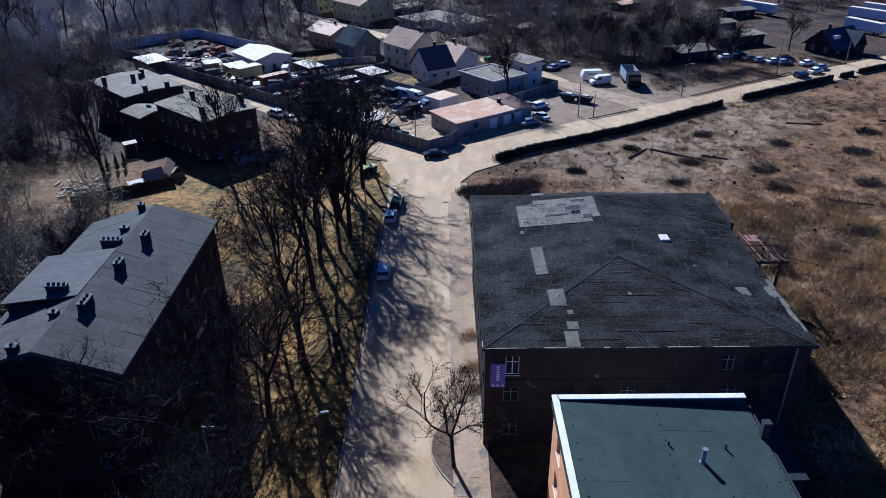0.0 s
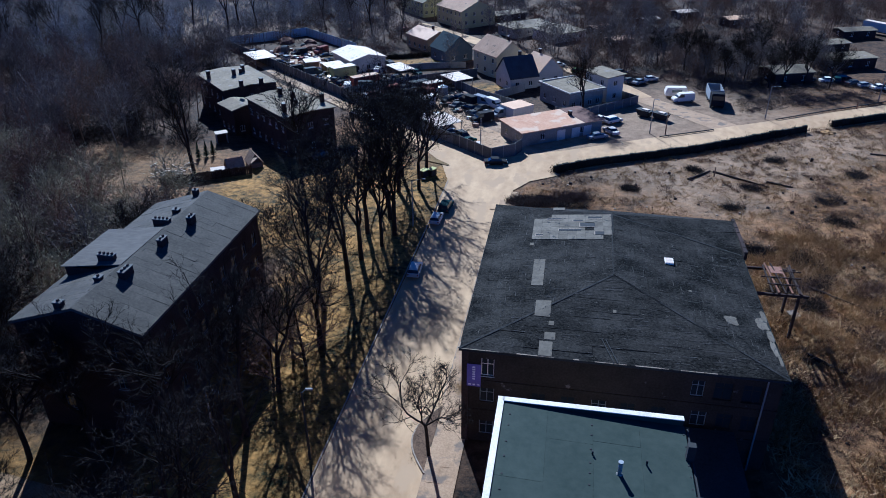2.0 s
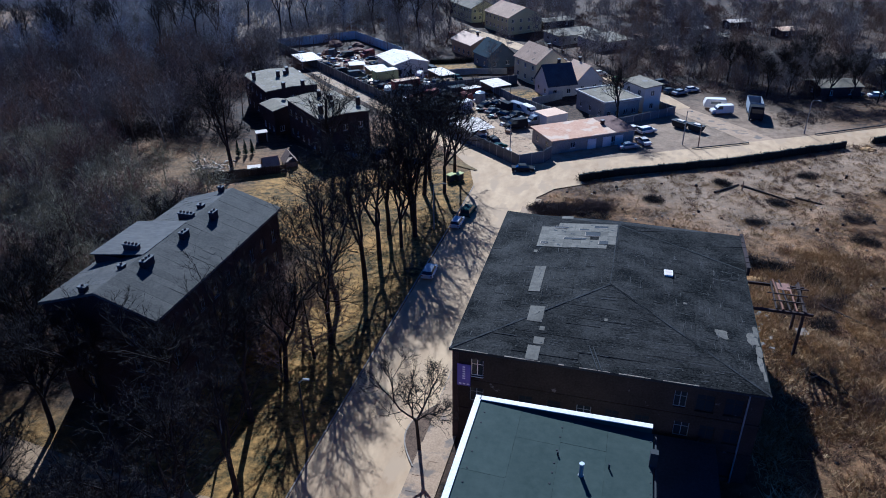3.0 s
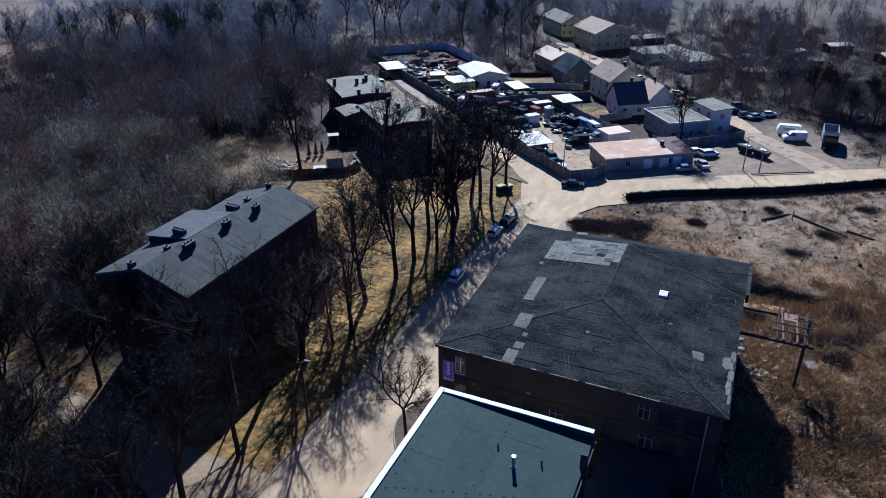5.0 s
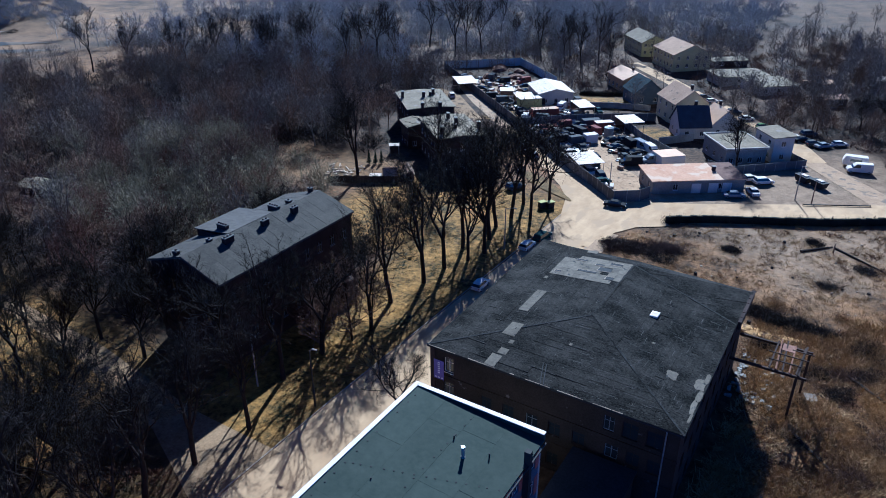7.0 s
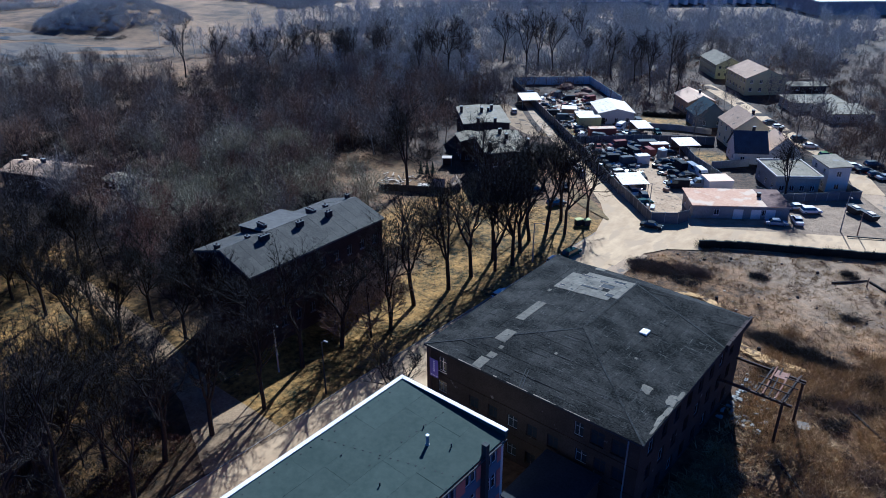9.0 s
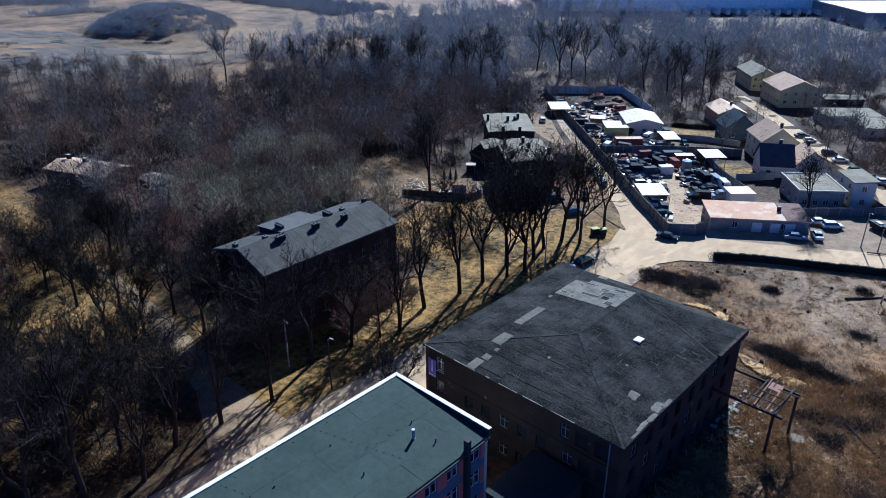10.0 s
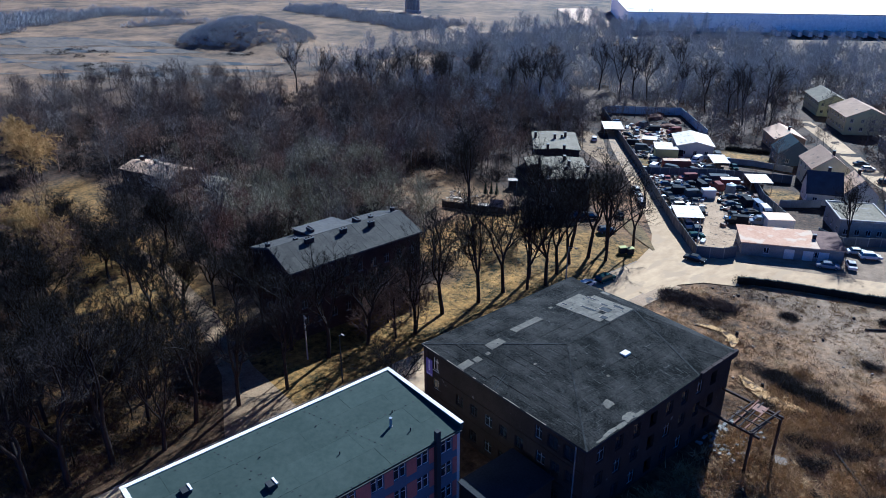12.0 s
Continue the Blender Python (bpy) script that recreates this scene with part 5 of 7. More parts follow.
house("school", "tall grey-yellow school wing with a grey gable roof", -52, 301, -51, 20, 11, 8.2, 10.8, M_YELLOW_WALL, M_FELT_OLD, (7, 4), 3, base=-8.5)
house("school", "tall grey-yellow school block with a pale roof", -31.0, 279.5, -49, 18, 15, 8.8, 12.0, M_YELLOW_WALL, M_FELT_TAN, (6, 4), 3, base=-8.2)
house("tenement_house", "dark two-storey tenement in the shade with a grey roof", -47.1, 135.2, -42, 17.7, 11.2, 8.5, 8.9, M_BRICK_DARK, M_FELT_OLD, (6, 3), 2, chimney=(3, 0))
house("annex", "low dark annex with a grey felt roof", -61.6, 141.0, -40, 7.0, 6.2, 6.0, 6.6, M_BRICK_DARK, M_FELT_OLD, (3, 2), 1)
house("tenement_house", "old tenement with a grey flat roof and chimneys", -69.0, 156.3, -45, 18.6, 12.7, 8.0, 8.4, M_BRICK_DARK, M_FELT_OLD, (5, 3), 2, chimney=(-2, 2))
dark_house = house("house", "dark tiled house with a cross gable beside the far street", 112, 207, 28, 12, 9, 2.7, 6.6, M_BRICK_DARK, M_TILE_DARK, (3, 2), 1, chimney=(-2, 1), over=0.9)
bm = bmesh.new()
slab(bm, ((-0.2, -6.6, 2.5), (2.6, -6.6, 6.3), (2.6, 0, 6.3), (-0.2, 0, 2.5)), 0.16)
slab(bm, ((5.4, -6.6, 2.5), (5.4, 0, 2.5), (2.6, 0, 6.3), (2.6, -6.6, 6.3)), 0.16)
part("cross_roof", bm, M_TILE_DARK, dark_house)
bm = bmesh.new()
prism(bm, [(0.1, -6.2), (5.1, -6.2), (5.1, -4.5), (0.1, -4.5)], -0.8, 2.6)
part("bay", bm, M_BRICK_DARK, dark_house)
for x in (-4.4, -3.5, -2.6):
    solid("roof_window", M_WHITE_TRIM, dark_house, (x, x + 0.6, -2.9, -1.9, 4.4, 5.3), label="pale roof window")
cottage = house("cottage", "long old brick cottage with a pale low roof among trees", -124.5, 57.5, 22, 19, 9, 4.2, 5.3, M_BRICK_DARK, M_FELT_TAN, (4, 2), 1, chimney=(5.5, -1.5))
for x, y in ((-7.2, 1.2), (-1.0, 0.4)):
    flue = solid("chimney", M_BRICK_DARK, cottage, (x - 0.5, x + 0.5, y - 0.35, y + 0.35, 4.6, 6.3))
    solid("cap", M_CONCRETE, flue, (x - 0.56, x + 0.56, y - 0.41, y + 0.41, 6.303, 6.42))
house("shed", "long low shed with a grey roof beside the cottage", -107, 69, 14, 14, 5, 2.2, 2.8, M_BRICK_DARK, M_FELT_OLD, (3, 1), 1)
for x, y, z in ((-69.3, 161.1, 10.2), (-59.3, 149.1, 10.2), (-62.9, 146.2, 10.2), (-69.6, 156.7, 10.2), (-74.9, 154.0, 10.2), (-50.7, 139.2, 10.7), (-45.3, 127.8, 10.7), (-46.7, 136.4, 10.7), (-40.1, 135.9, 10.7)):
    st = thing("chimney_stack", "dark brick chimney stack on a flat felt roof", "chimney", pose(x, y, gz(x, y) + z - 2.0, 0, 0, -45), "roof chimneys")
    solid("shaft", M_BRICK_DARK, st, (-0.5, 0.5, -0.35, 0.35, 0, 1.7))
    solid("cap", M_CONCRETE, st, (-0.58, 0.58, -0.43, 0.43, 1.703, 1.82))

M_PALE_DOOR = plain("grey_dock_door", (0.56, 0.53, 0.47), 0.7)
hall = thing("warehouse", "vast pale grey logistics warehouse on the horizon", "warehouse", pose(-254, 441, -5, 0, 0, 42))
# Wall colour is this pale and warm in place of distance haze.
solid("wall", plain("haze_pale_cladding", (0.92, 0.86, 0.74), 0.6), hall, (0, 420, 0, 150, -2, 12.5))
for k in range(16):
    solid("dock_door", M_PALE_DOOR, hall, (22 + k * 3.6, 24.4 + k * 3.6, -0.14, -0.01, -1, 2.6))
solid("plinth", M_CONCRETE, hall, (0, 420, -0.3, -0.15, -2, 0.2))
solid("roof", M_SHEET_WHITE, hall, (-0.5, 420.5, -0.5, 150.5, 12.5, 13.1))


# ---- the far open land ----
rm = random.Random(21)
for k in range(26):
    u, v = rm.uniform(-70, 80), rm.uniform(-70, 62)
    cx, cy, half = -375 + 0.707 * u + 0.707 * v, 100 + 0.707 * u - 0.707 * v, rm.uniform(16, 52)
    bend = rm.uniform(-6, 6)
    strip("mud_flat", [(cx - 0.73 * half, cy - 0.68 * half), (cx + bend - 0.3 * half, cy - 0.33 * half), (cx + bend * 1.4, cy - bend), (cx + 0.68 * half, cy + 0.73 * half)], [1.0, rm.uniform(10, 24), rm.uniform(14, 30), 1.5], M_MUD, 0.06 + 0.004 * k, "grey flat of wet mud and tracks", "mud", step=6)
strip("track_far", [(-325, 347), (-316, 383), (-275, 398), (-222, 424), (-154, 420)], [9, 9, 8, 8, 6], M_PAVE, 0.5, "pale dirt road before the distant warehouse", "road", step=8)
strip("track_site", [(-537, 377), (-482, 402), (-400, 384), (-330, 352)], [16, 14, 10, 8], M_PAVE, 0.5, "pale dirt road across a distant building site", "road", step=8)
strip("car_park", [(-390, 541), (-283, 450)], [30, 24], M_SHEET_PALE, 0.4, "pale distant car park beside the warehouse", "car park", step=10)
joined("debris_scrub", clumps, scatter(90, -410, -285, 85, 200, 0.6, 1.6, lambda x, y: min((x - a) ** 2 + (y - b) ** 2 for a, b in ((-397, 103), (-381, 110), (-361, 187), (-334, 186), (-297, 119), (-294, 97), (-332, 102))) < 160, (0.4, 0.7)), M_TWIG, "dark scrub and debris on distant wasteland", "scrub")
silo = thing("batching_plant", "pale grey silos of a distant concrete plant", "silo", pose(-466, 406, gz(-466, 406)))
for k in range(4):
    bm = bmesh.new()
    tube(bm, (k * 4.2, 0, 3), (k * 4.2, 0, 17), 1.8, 1.8, 12)
    tube(bm, (k * 4.2, 0, 3), (k * 4.2, 0, 0.5), 1.8, 0.4, 12)
    part("silo", bm, M_CONCRETE, silo)
solid("frame", M_METAL, silo, (-2, 15, -2, 2, -0.3, 2.5))
solid("tower", M_CONCRETE, silo, (-5, -3.4, -0.8, 0.8, -0.3, 17))
dark_hall = thing("far_hall", "long grey hall with a white roof edge", "warehouse", pose(-122, 571, -4.5, 0, 0, -48))
solid("wall", M_CONCRETE, dark_hall, (0, 82, 0, 50, -1, 7))
solid("roof", M_SHEET_WHITE, dark_hall, (-0.5, 82.5, -0.5, 50.5, 7, 7.6))


# ---- vehicles ----
def paint(name, c):
    m = plain(name, c, 0.8, 0.0, 3.0, 0.05, 0.04)
    return m


PAINTS = {"white": paint("white_car_paint", (0.70, 0.64, 0.55)), "silver": paint("silver_car_paint", (0.26, 0.27, 0.29)), "grey": paint("grey_car_paint", (0.075, 0.078, 0.082)),
          "black": paint("black_car_paint", (0.02, 0.02, 0.023)), "blue": paint("blue_car_paint", (0.05, 0.10, 0.24)), "red": paint("red_car_paint", (0.17, 0.062, 0.048)),
          "teal": paint("dark_teal_car_paint", (0.014, 0.042, 0.042)), "green": paint("green_car_paint", (0.10, 0.16, 0.05)), "yellow": paint("yellow_paint", (0.46, 0.44, 0.16))}
M_LAMP = plain("lamp_glass", (0.6, 0.6, 0.58), 0.2)
M_TAIL = plain("tail_lamp_glass", (0.30, 0.02, 0.02), 0.25)


def wheel_mesh(r, w):
    bm = bmesh.new()
    tube(bm, (0, -w / 2, 0), (0, w / 2, 0), r, r, 12)
    me = bpy.data.meshes.new("wheel")
    bm.to_mesh(me)
    bm.free()
    me.materials.append(M_TYRE)
    return me


def hub_mesh(r, w):
    bm = bmesh.new()
    tube(bm, (0, -w / 2 - 0.01, 0), (0, w / 2 + 0.01, 0), r, r, 8)
    me = bpy.data.meshes.new("rim")
    bm.to_mesh(me)
    bm.free()
    me.materials.append(M_METAL)
    return me


WHEEL, HUB = wheel_mesh(0.31, 0.2), hub_mesh(0.19, 0.2)


def loft(bm, outline, half, inset):
    """A body from a side outline of (x, z, how far up the flank leans in)."""
    rows = [[bm.verts.new((x, s * (half - inset * k), z)) for x, z, k in outline] for s in (-1, 1)]
    bm.faces.new(rows[0])
    bm.faces.new(rows[1][::-1])
    for i in range(len(outline)):
        j = (i + 1) % len(outline)
        bm.faces.new((rows[0][j], rows[0][i], rows[1][i], rows[1][j]))


def car(kind, colour, m, label=None, group=""):
    names = {"hatch": "hatchback", "sedan": "saloon", "van": "van", "suv": "estate"}
    c = thing(kind if kind == "van" else "car", label or f"{colour} parked {names[kind]} car on bare ground", "van" if kind == "van" else "car", m, group)
    p = PAINTS[colour]
    length, half = {"hatch": (3.9, 0.82), "sedan": (4.5, 0.86), "van": (5.3, 0.98), "suv": (4.4, 0.9)}[kind]
    f, r = length / 2, -length / 2
    if kind == "van":
        low = [(r, 0.35, 0), (f - 0.1, 0.32, 0), (f, 0.75, 0), (f - 0.25, 1.15, 0.3), (f - 1.0, 1.28, 0.4), (f - 1.75, 2.2, 1.3), (r + 0.05, 2.25, 1.3), (r, 1.2, 0.4)]
        glass_line = [(f - 0.98, 1.30, 0.2), (f - 1.68, 2.05, 1.15), (f - 2.6, 2.05, 1.15), (f - 2.6, 1.35, 0.2)]
    else:
        h = 1.42 if kind != "suv" else 1.58
        low = [(r, 0.35, 0), (f - 0.08, 0.30, 0), (f, 0.55, 0), (f - 0.18, 0.80, 0.4), (f - 1.05, 0.94, 0.5), (r + (0.8 if kind == "sedan" else 0.15), 0.97, 0.5), (r + 0.02, 0.9, 0.3)]
        b0 = r + (0.75 if kind == "sedan" else 0.12)
        glass_line = [(f - 1.0, 0.93, 0.6), (f - 1.65, h - 0.07, 2.2), (b0 + (0.6 if kind == "sedan" else 0.3), h - 0.07, 2.2), (b0, 0.95, 0.6)]
        roof_line = [(f - 1.62, h - 0.08, 2.1), (f - 1.8, h, 2.4), (b0 + (0.75 if kind == "sedan" else 0.45), h, 2.4), (b0 + (0.55 if kind == "sedan" else 0.25), h - 0.08, 2.1)]
    bm = bmesh.new()
    loft(bm, low, half, 0.09)
    bmesh.ops.bevel(bm, geom=bm.edges[:], offset=0.05, segments=1, affect="EDGES")
    body = part("body", bm, p, c)
    bm = bmesh.new()
    loft(bm, glass_line, half - (0.0 if kind == "van" else 0.01) + (0.012 if kind == "van" else 0), 0.09)
    part("cabin_glass", bm, M_GLASS, c)
    if kind != "van":
        bm = bmesh.new()
        loft(bm, roof_line, half, 0.09)
        part("roof", bm, p, c)
    for x in (f - 0.8, r + 0.75):
        for s in (-1, 1):
            w = part_of("wheel", WHEEL, None, c)
            w.location = (x, s * (half - 0.07), 0.31)
            part_of("rim", HUB, None, w)
    for s in (-1, 1):
        solid("headlight", M_LAMP, c, (f - 0.1, f + 0.01, s * (half - 0.22) - 0.13, s * (half - 0.22) + 0.13, 0.58, 0.72))
        solid("tail_light", M_TAIL, c, (r - 0.015, r + 0.06, s * (half - 0.15) - 0.09, s * (half - 0.15) + 0.09, 0.68, 0.86))
    return c


def park_at(x, y, turn):
    """A pose on the ground, leaning with its slope."""
    return pose(x, y, gz(x, y) + 0.06, 0, 0, turn)


CARS = {}


def put_car(kind, colour, x, y, turn, label=None, group=""):
    key = (kind, colour, label)
    if key not in CARS:
        CARS[key] = car(kind, colour, park_at(x, y, turn), label, group)
        return CARS[key]
    return copy_thing(CARS[key], park_at(x, y, turn))


put_car("hatch", "white", -8.4, 80.9, 92, "pale blue-white hatchback parked at the kerb")
put_car("hatch", "white", -8.6, 98.3, 88, "white hatchback parked at the kerb under bare trees")
put_car("suv", "teal", -7.9, 103.2, 85, "dark teal estate car parked at the kerb")
for kind, colour, x, y, turn in (("sedan", "white", 18.3, 155.8, 40), ("suv", "white", 21.3, 155.3, 40), ("hatch", "grey", 16.0, 154, 40), ("sedan", "white", 20.6, 147.4, 120), ("sedan", "silver", 17.6, 143.4, 30),
                                 ("sedan", "white", 21.0, 196.5, 40), ("sedan", "black", 24.0, 194.6, 40), ("hatch", "grey", 26.9, 192.4, 40), ("sedan", "silver", 29.4, 191.3, 45), ("hatch", "white", 32.8, 195.0, 30), ("suv", "grey", 24.7, 201.4, 40),
                                 ("hatch", "silver", 17.9, 198.4, 20), ("hatch", "green", 13, 203, 40), ("sedan", "white", 7.2, 209.7, 30), ("suv", "grey", 2.6, 215.7, 35), ("hatch", "white", -6.3, 226.7, 40), ("sedan", "grey", -10.1, 231, 40), ("hatch", "white", -44, 255.2, 30), ("hatch", "red", -50.9, 263, 20),
                                 ("sedan", "white", 78.6, 198.9, 10), ("suv", "teal", 81.0, 199.5, 80), ("suv", "black", 83.2, 202.3, 10), ("sedan", "grey", 84.4, 196.9, 20), ("hatch", "silver", 86.5, 194.7, 20), ("sedan", "white", 89.3, 193.0, 20), ("suv", "black", 94.0, 196.2, 10), ("sedan", "white", 97.2, 190.3, 15), ("hatch", "silver", 91.8, 192.0, 20),
                                 ("suv", "grey", 90.1, 178.0, 30), ("sedan", "white", 95.3, 181.6, 30), ("sedan", "silver", 98.5, 185.5, 30), ("hatch", "grey", 74, 200, 0),
                                 ("suv", "grey", -37.2, 125.2, 40), ("sedan", "grey", -34.9, 126.9, 42), ("suv", "black", -32.9, 129.3, 45), ("suv", "grey", -24.4, 124.8, 60), ("suv", "white", -81.4, 191.0, 130), ("sedan", "black", -29, 136, 130)):
    put_car(kind, colour, x, y, turn)
for kind, colour, x, y in (("sedan", "white", -34.2, 151.2), ("suv", "white", -38.6, 155.6), ("hatch", "silver", -31.0, 147.6)):
    put_car(kind, colour, x, y, 136)
put_car("sedan", "black", -2.0, 125.6, 12, "dark saloon car turning at the street junction")

# ---- the concrete yard walls ----
M_PALE_BLUE = mat("pale_blue_concrete", (0.36, 0.42, 0.44), (0.50, 0.56, 0.58), 0.9, 4, 0.3, 0.1, vary=0.1)
M_CONCRETE_DARK = mat("dark_concrete_panels", (0.076, 0.078, 0.080), (0.150, 0.150, 0.148), 0.9, 4, 0.3, 0.2, vary=0.15)


def panel_wall(line, height, name, label, post=2.6, stone=M_CONCRETE):
    """A wall of concrete panels between posts."""
    w = thing(name, label, "wall", kind="structure")
    for (x0, y0), (x1, y1) in zip(line, line[1:]):
        n = max(1, round(math.dist((x0, y0), (x1, y1)) / post))
        ang = math.degrees(math.atan2(y1 - y0, x1 - x0))
        step = math.dist((x0, y0), (x1, y1)) / n
        for k in range(n):
            x, y = x0 + (x1 - x0) * k / n, y0 + (y1 - y0) * k / n
            m = pose(x, y, gz(x, y) + rr.uniform(-0.04, 0.04), 0, rr.uniform(-0.6, 0.6), ang)
            bm = bmesh.new()
            for z in range(4):
                box(bm, 0.12, step - 0.02, -0.05, 0.05, -0.4 if z == 0 else height * z / 4 + 0.01, height * (z + 1) / 4, m)
            part("panel", bm, stone, w)
            solid("post", M_CONCRETE, w, (-0.02, 0.12, -0.09, 0.09, -0.4, height + 0.1), m=m)
    return w


panel_wall([(-108, 229), (-51, 174.5), (-17.6, 141.2), (-12.4, 136.6), (-3.2, 127.8), (1.2, 131.2), (2.4, 134.2)], 2.6, "wall_yard", "dark concrete panel wall round the scrapyard", stone=M_CONCRETE_DARK)
panel_wall([(-108, 229), (-86, 251), (-59.5, 226)], 3.0, "wall_yard_far", "pale concrete wall closing the far yard", stone=M_PALE_BLUE)
panel_wall([(-47.5, 170.5), (-34.4, 184.1), (-24.3, 191.2), (-15.1, 196.3)], 2.3, "wall_between", "dark concrete wall between two yards", stone=M_CONCRETE_DARK)
panel_wall([(-20.5, 185.6), (-12.7, 175.2), (1.5, 161.6)], 2.2, "wall_garden", "dark concrete wall beside a small lawn", stone=M_CONCRETE_DARK)
panel_wall([(-7.4, 173.3), (-0.5, 181.4)], 2.0, "wall_garden", "dark garden wall behind the lawn")
panel_wall([(8, 160.5), (14.2, 158.6), (27.7, 171.7), (22, 178)], 2.0, "wall_villa", "dark grey wall below the pale villa", stone=M_CONCRETE_DARK)
panel_wall([(-40, 200.5), (-30, 205), (-20, 207)], 1.8, "wall_lawn", "low pale wall before the fenced lawn")

# ---- the ruined wall along the field ----
def ruin(line, height, label):
    w = thing("field_wall", label, "wall", kind="structure")
    for (x0, y0), (x1, y1) in zip(line, line[1:]):
        total = math.dist((x0, y0), (x1, y1))
        ang = math.degrees(math.atan2(y1 - y0, x1 - x0))
        u = 0.0
        while u < total:
            step = rr.uniform(0.7, 1.5)
            x, y = x0 + (x1 - x0) * u / total, y0 + (y1 - y0) * u / total
            bm = bmesh.new()
            h = height * rr.uniform(0.93, 1.04)
            top = [bm.verts.new(v) for v in ((0, -0.28, h), (step + 0.05, -0.28, h * rr.uniform(0.93, 1.05)), (step + 0.05, 0.28, h), (0, 0.28, h * rr.uniform(0.95, 1.05)))]
            bot = [bm.verts.new((v.co.x, v.co.y * 1.35, -0.5)) for v in top]
            bm.faces.new(top)
            for i in range(4):
                bm.faces.new((top[(i + 1) % 4], top[i], bot[i], bot[(i + 1) % 4]))
            bmesh.ops.bevel(bm, geom=bm.edges[:], offset=0.08, segments=1, affect="EDGES")
            ob = part("block", bm, M_HEDGE, w)
            ob.matrix_world = pose(x, y, gz(x, y), 0, 0, ang + rr.uniform(-5, 5))
            u += step
    return w


ruin([(9.3, 122.4), (16.5, 127.0), (36.5, 137.0), (61.5, 153.6)], 1.5, "low dark overgrown wall along the field")
ruin([(68.0, 157.9), (96, 174.2)], 1.5, "low dark overgrown wall beyond the gap")
ruin([(99, 176), (103, 178.5)], 1.3, "short dark wall stub")
ruin([(106, 180.5), (122, 189.8), (160, 212)], 1.3, "far low dark wall along the field")
ivy = []
for (x0, y0), (x1, y1), height in (((9.3, 122.4), (16.5, 127.0), 1.5), ((16.5, 127.0), (36.5, 137.0), 1.5), ((36.5, 137.0), (61.5, 153.6), 1.5), ((68.0, 157.9), (96, 174.2), 1.5), ((99, 176), (103, 178.5), 1.3), ((106, 180.5), (122, 189.8), 1.3), ((122, 189.8), (160, 212), 1.3)):
    n = int(math.dist((x0, y0), (x1, y1)) / 0.55)
    for k in range(n):
        f = k / n
        ivy.append((x0 + (x1 - x0) * f + rr.uniform(-0.35, 0.35), y0 + (y1 - y0) * f + rr.uniform(-0.35, 0.35), rr.uniform(0, 6.3), rr.uniform(0.32, 0.5), rr.uniform(1.5, 2.1) * height / 1.5))
joined("wall_ivy", clumps, ivy, M_HEDGE, "dark ivy tangled over the low field wall", "ivy")
# Low dark bars on posts, following a black line along the street.
rail = thing("guard_rail", "thin low dark bar along the street", "rail", kind="structure")
for (x0, y0), (x1, y1) in (((30.7, 145.6), (42.5, 152.0)), ((57.4, 161.4), (74.4, 172.4)), ((74.4, 172.4), (89, 181.4))):
    n = int(math.dist((x0, y0), (x1, y1)) / 2)
    ang = math.degrees(math.atan2(y1 - y0, x1 - x0))
    m = pose(x0, y0, gz(x0, y0), 0, 0, ang)
    ln = math.dist((x0, y0), (x1, y1))
    solid("beam", M_TYRE, rail, (0, ln, -0.06, 0.06, 0.2, 0.42), m=m)
    for k in range(n + 1):
        solid("post", M_TYRE, rail, (ln * k / n - 0.05, ln * k / n + 0.05, 0.065, 0.16, -0.4, 0.42), m=m)

# ---- yard things ----
def container(x, y, turn, length, width, height, material, label, roof=None, name="container"):
    c = thing(name, label, "container", pose(x, y, gz(x, y), 0, 0, turn))
    bm = bmesh.new()
    box(bm, -length / 2, length / 2, -width / 2, width / 2, 0.1, height)
    part("body", bm, material, c)
    n = int(length / 0.5)
    for s in (-1, 1):
        bm = bmesh.new()
        for k in range(n):
            u = -length / 2 + length * (k + 0.25) / n
            box(bm, u, u + length / n / 2, s * (width / 2 + 0.018) - 0.015, s * (width / 2 + 0.018) + 0.015, 0.15, height - 0.08)
        part("corrugation", bm, material, c)
    solid("roof", roof or material, c, (-length / 2 - 0.04, length / 2 + 0.04, -width / 2 - 0.04, width / 2 + 0.04, height + 0.003, height + 0.09))
    solid("door", material, c, (length / 2 + 0.004, length / 2 + 0.05, -width / 2 + 0.1, -0.02, 0.2, height - 0.1))
    solid("door", material, c, (length / 2 + 0.004, length / 2 + 0.05, 0.02, width / 2 - 0.1, 0.2, height - 0.1))
    return c


def canopy(x, y, turn, length, width, height, material, label, back=M_WOOD):
    c = thing("canopy", label, "canopy", pose(x, y, gz(x, y), 0, 0, turn))
    bm = bmesh.new()
    slab(bm, ((-length / 2, -width / 2, height - 0.1), (length / 2, -width / 2, height - 0.1), (length / 2, width / 2, height + 0.15), (-length / 2, width / 2, height + 0.15)), 0.1)
    part("roof", bm, material, c)
    for sx in (-1, 1):
        for sy in (-1, 1):
            solid("post", M_METAL, c, (sx * (length / 2 - 0.2) - 0.06, sx * (length / 2 - 0.2) + 0.06, sy * (width / 2 - 0.2) - 0.06, sy * (width / 2 - 0.2) + 0.06, -0.1, height - 0.15))
    solid("back_wall", back, c, (-length / 2 + 0.1, length / 2 - 0.1, width / 2 - 0.12, width / 2 - 0.06, 0, height - 0.1))
    return c


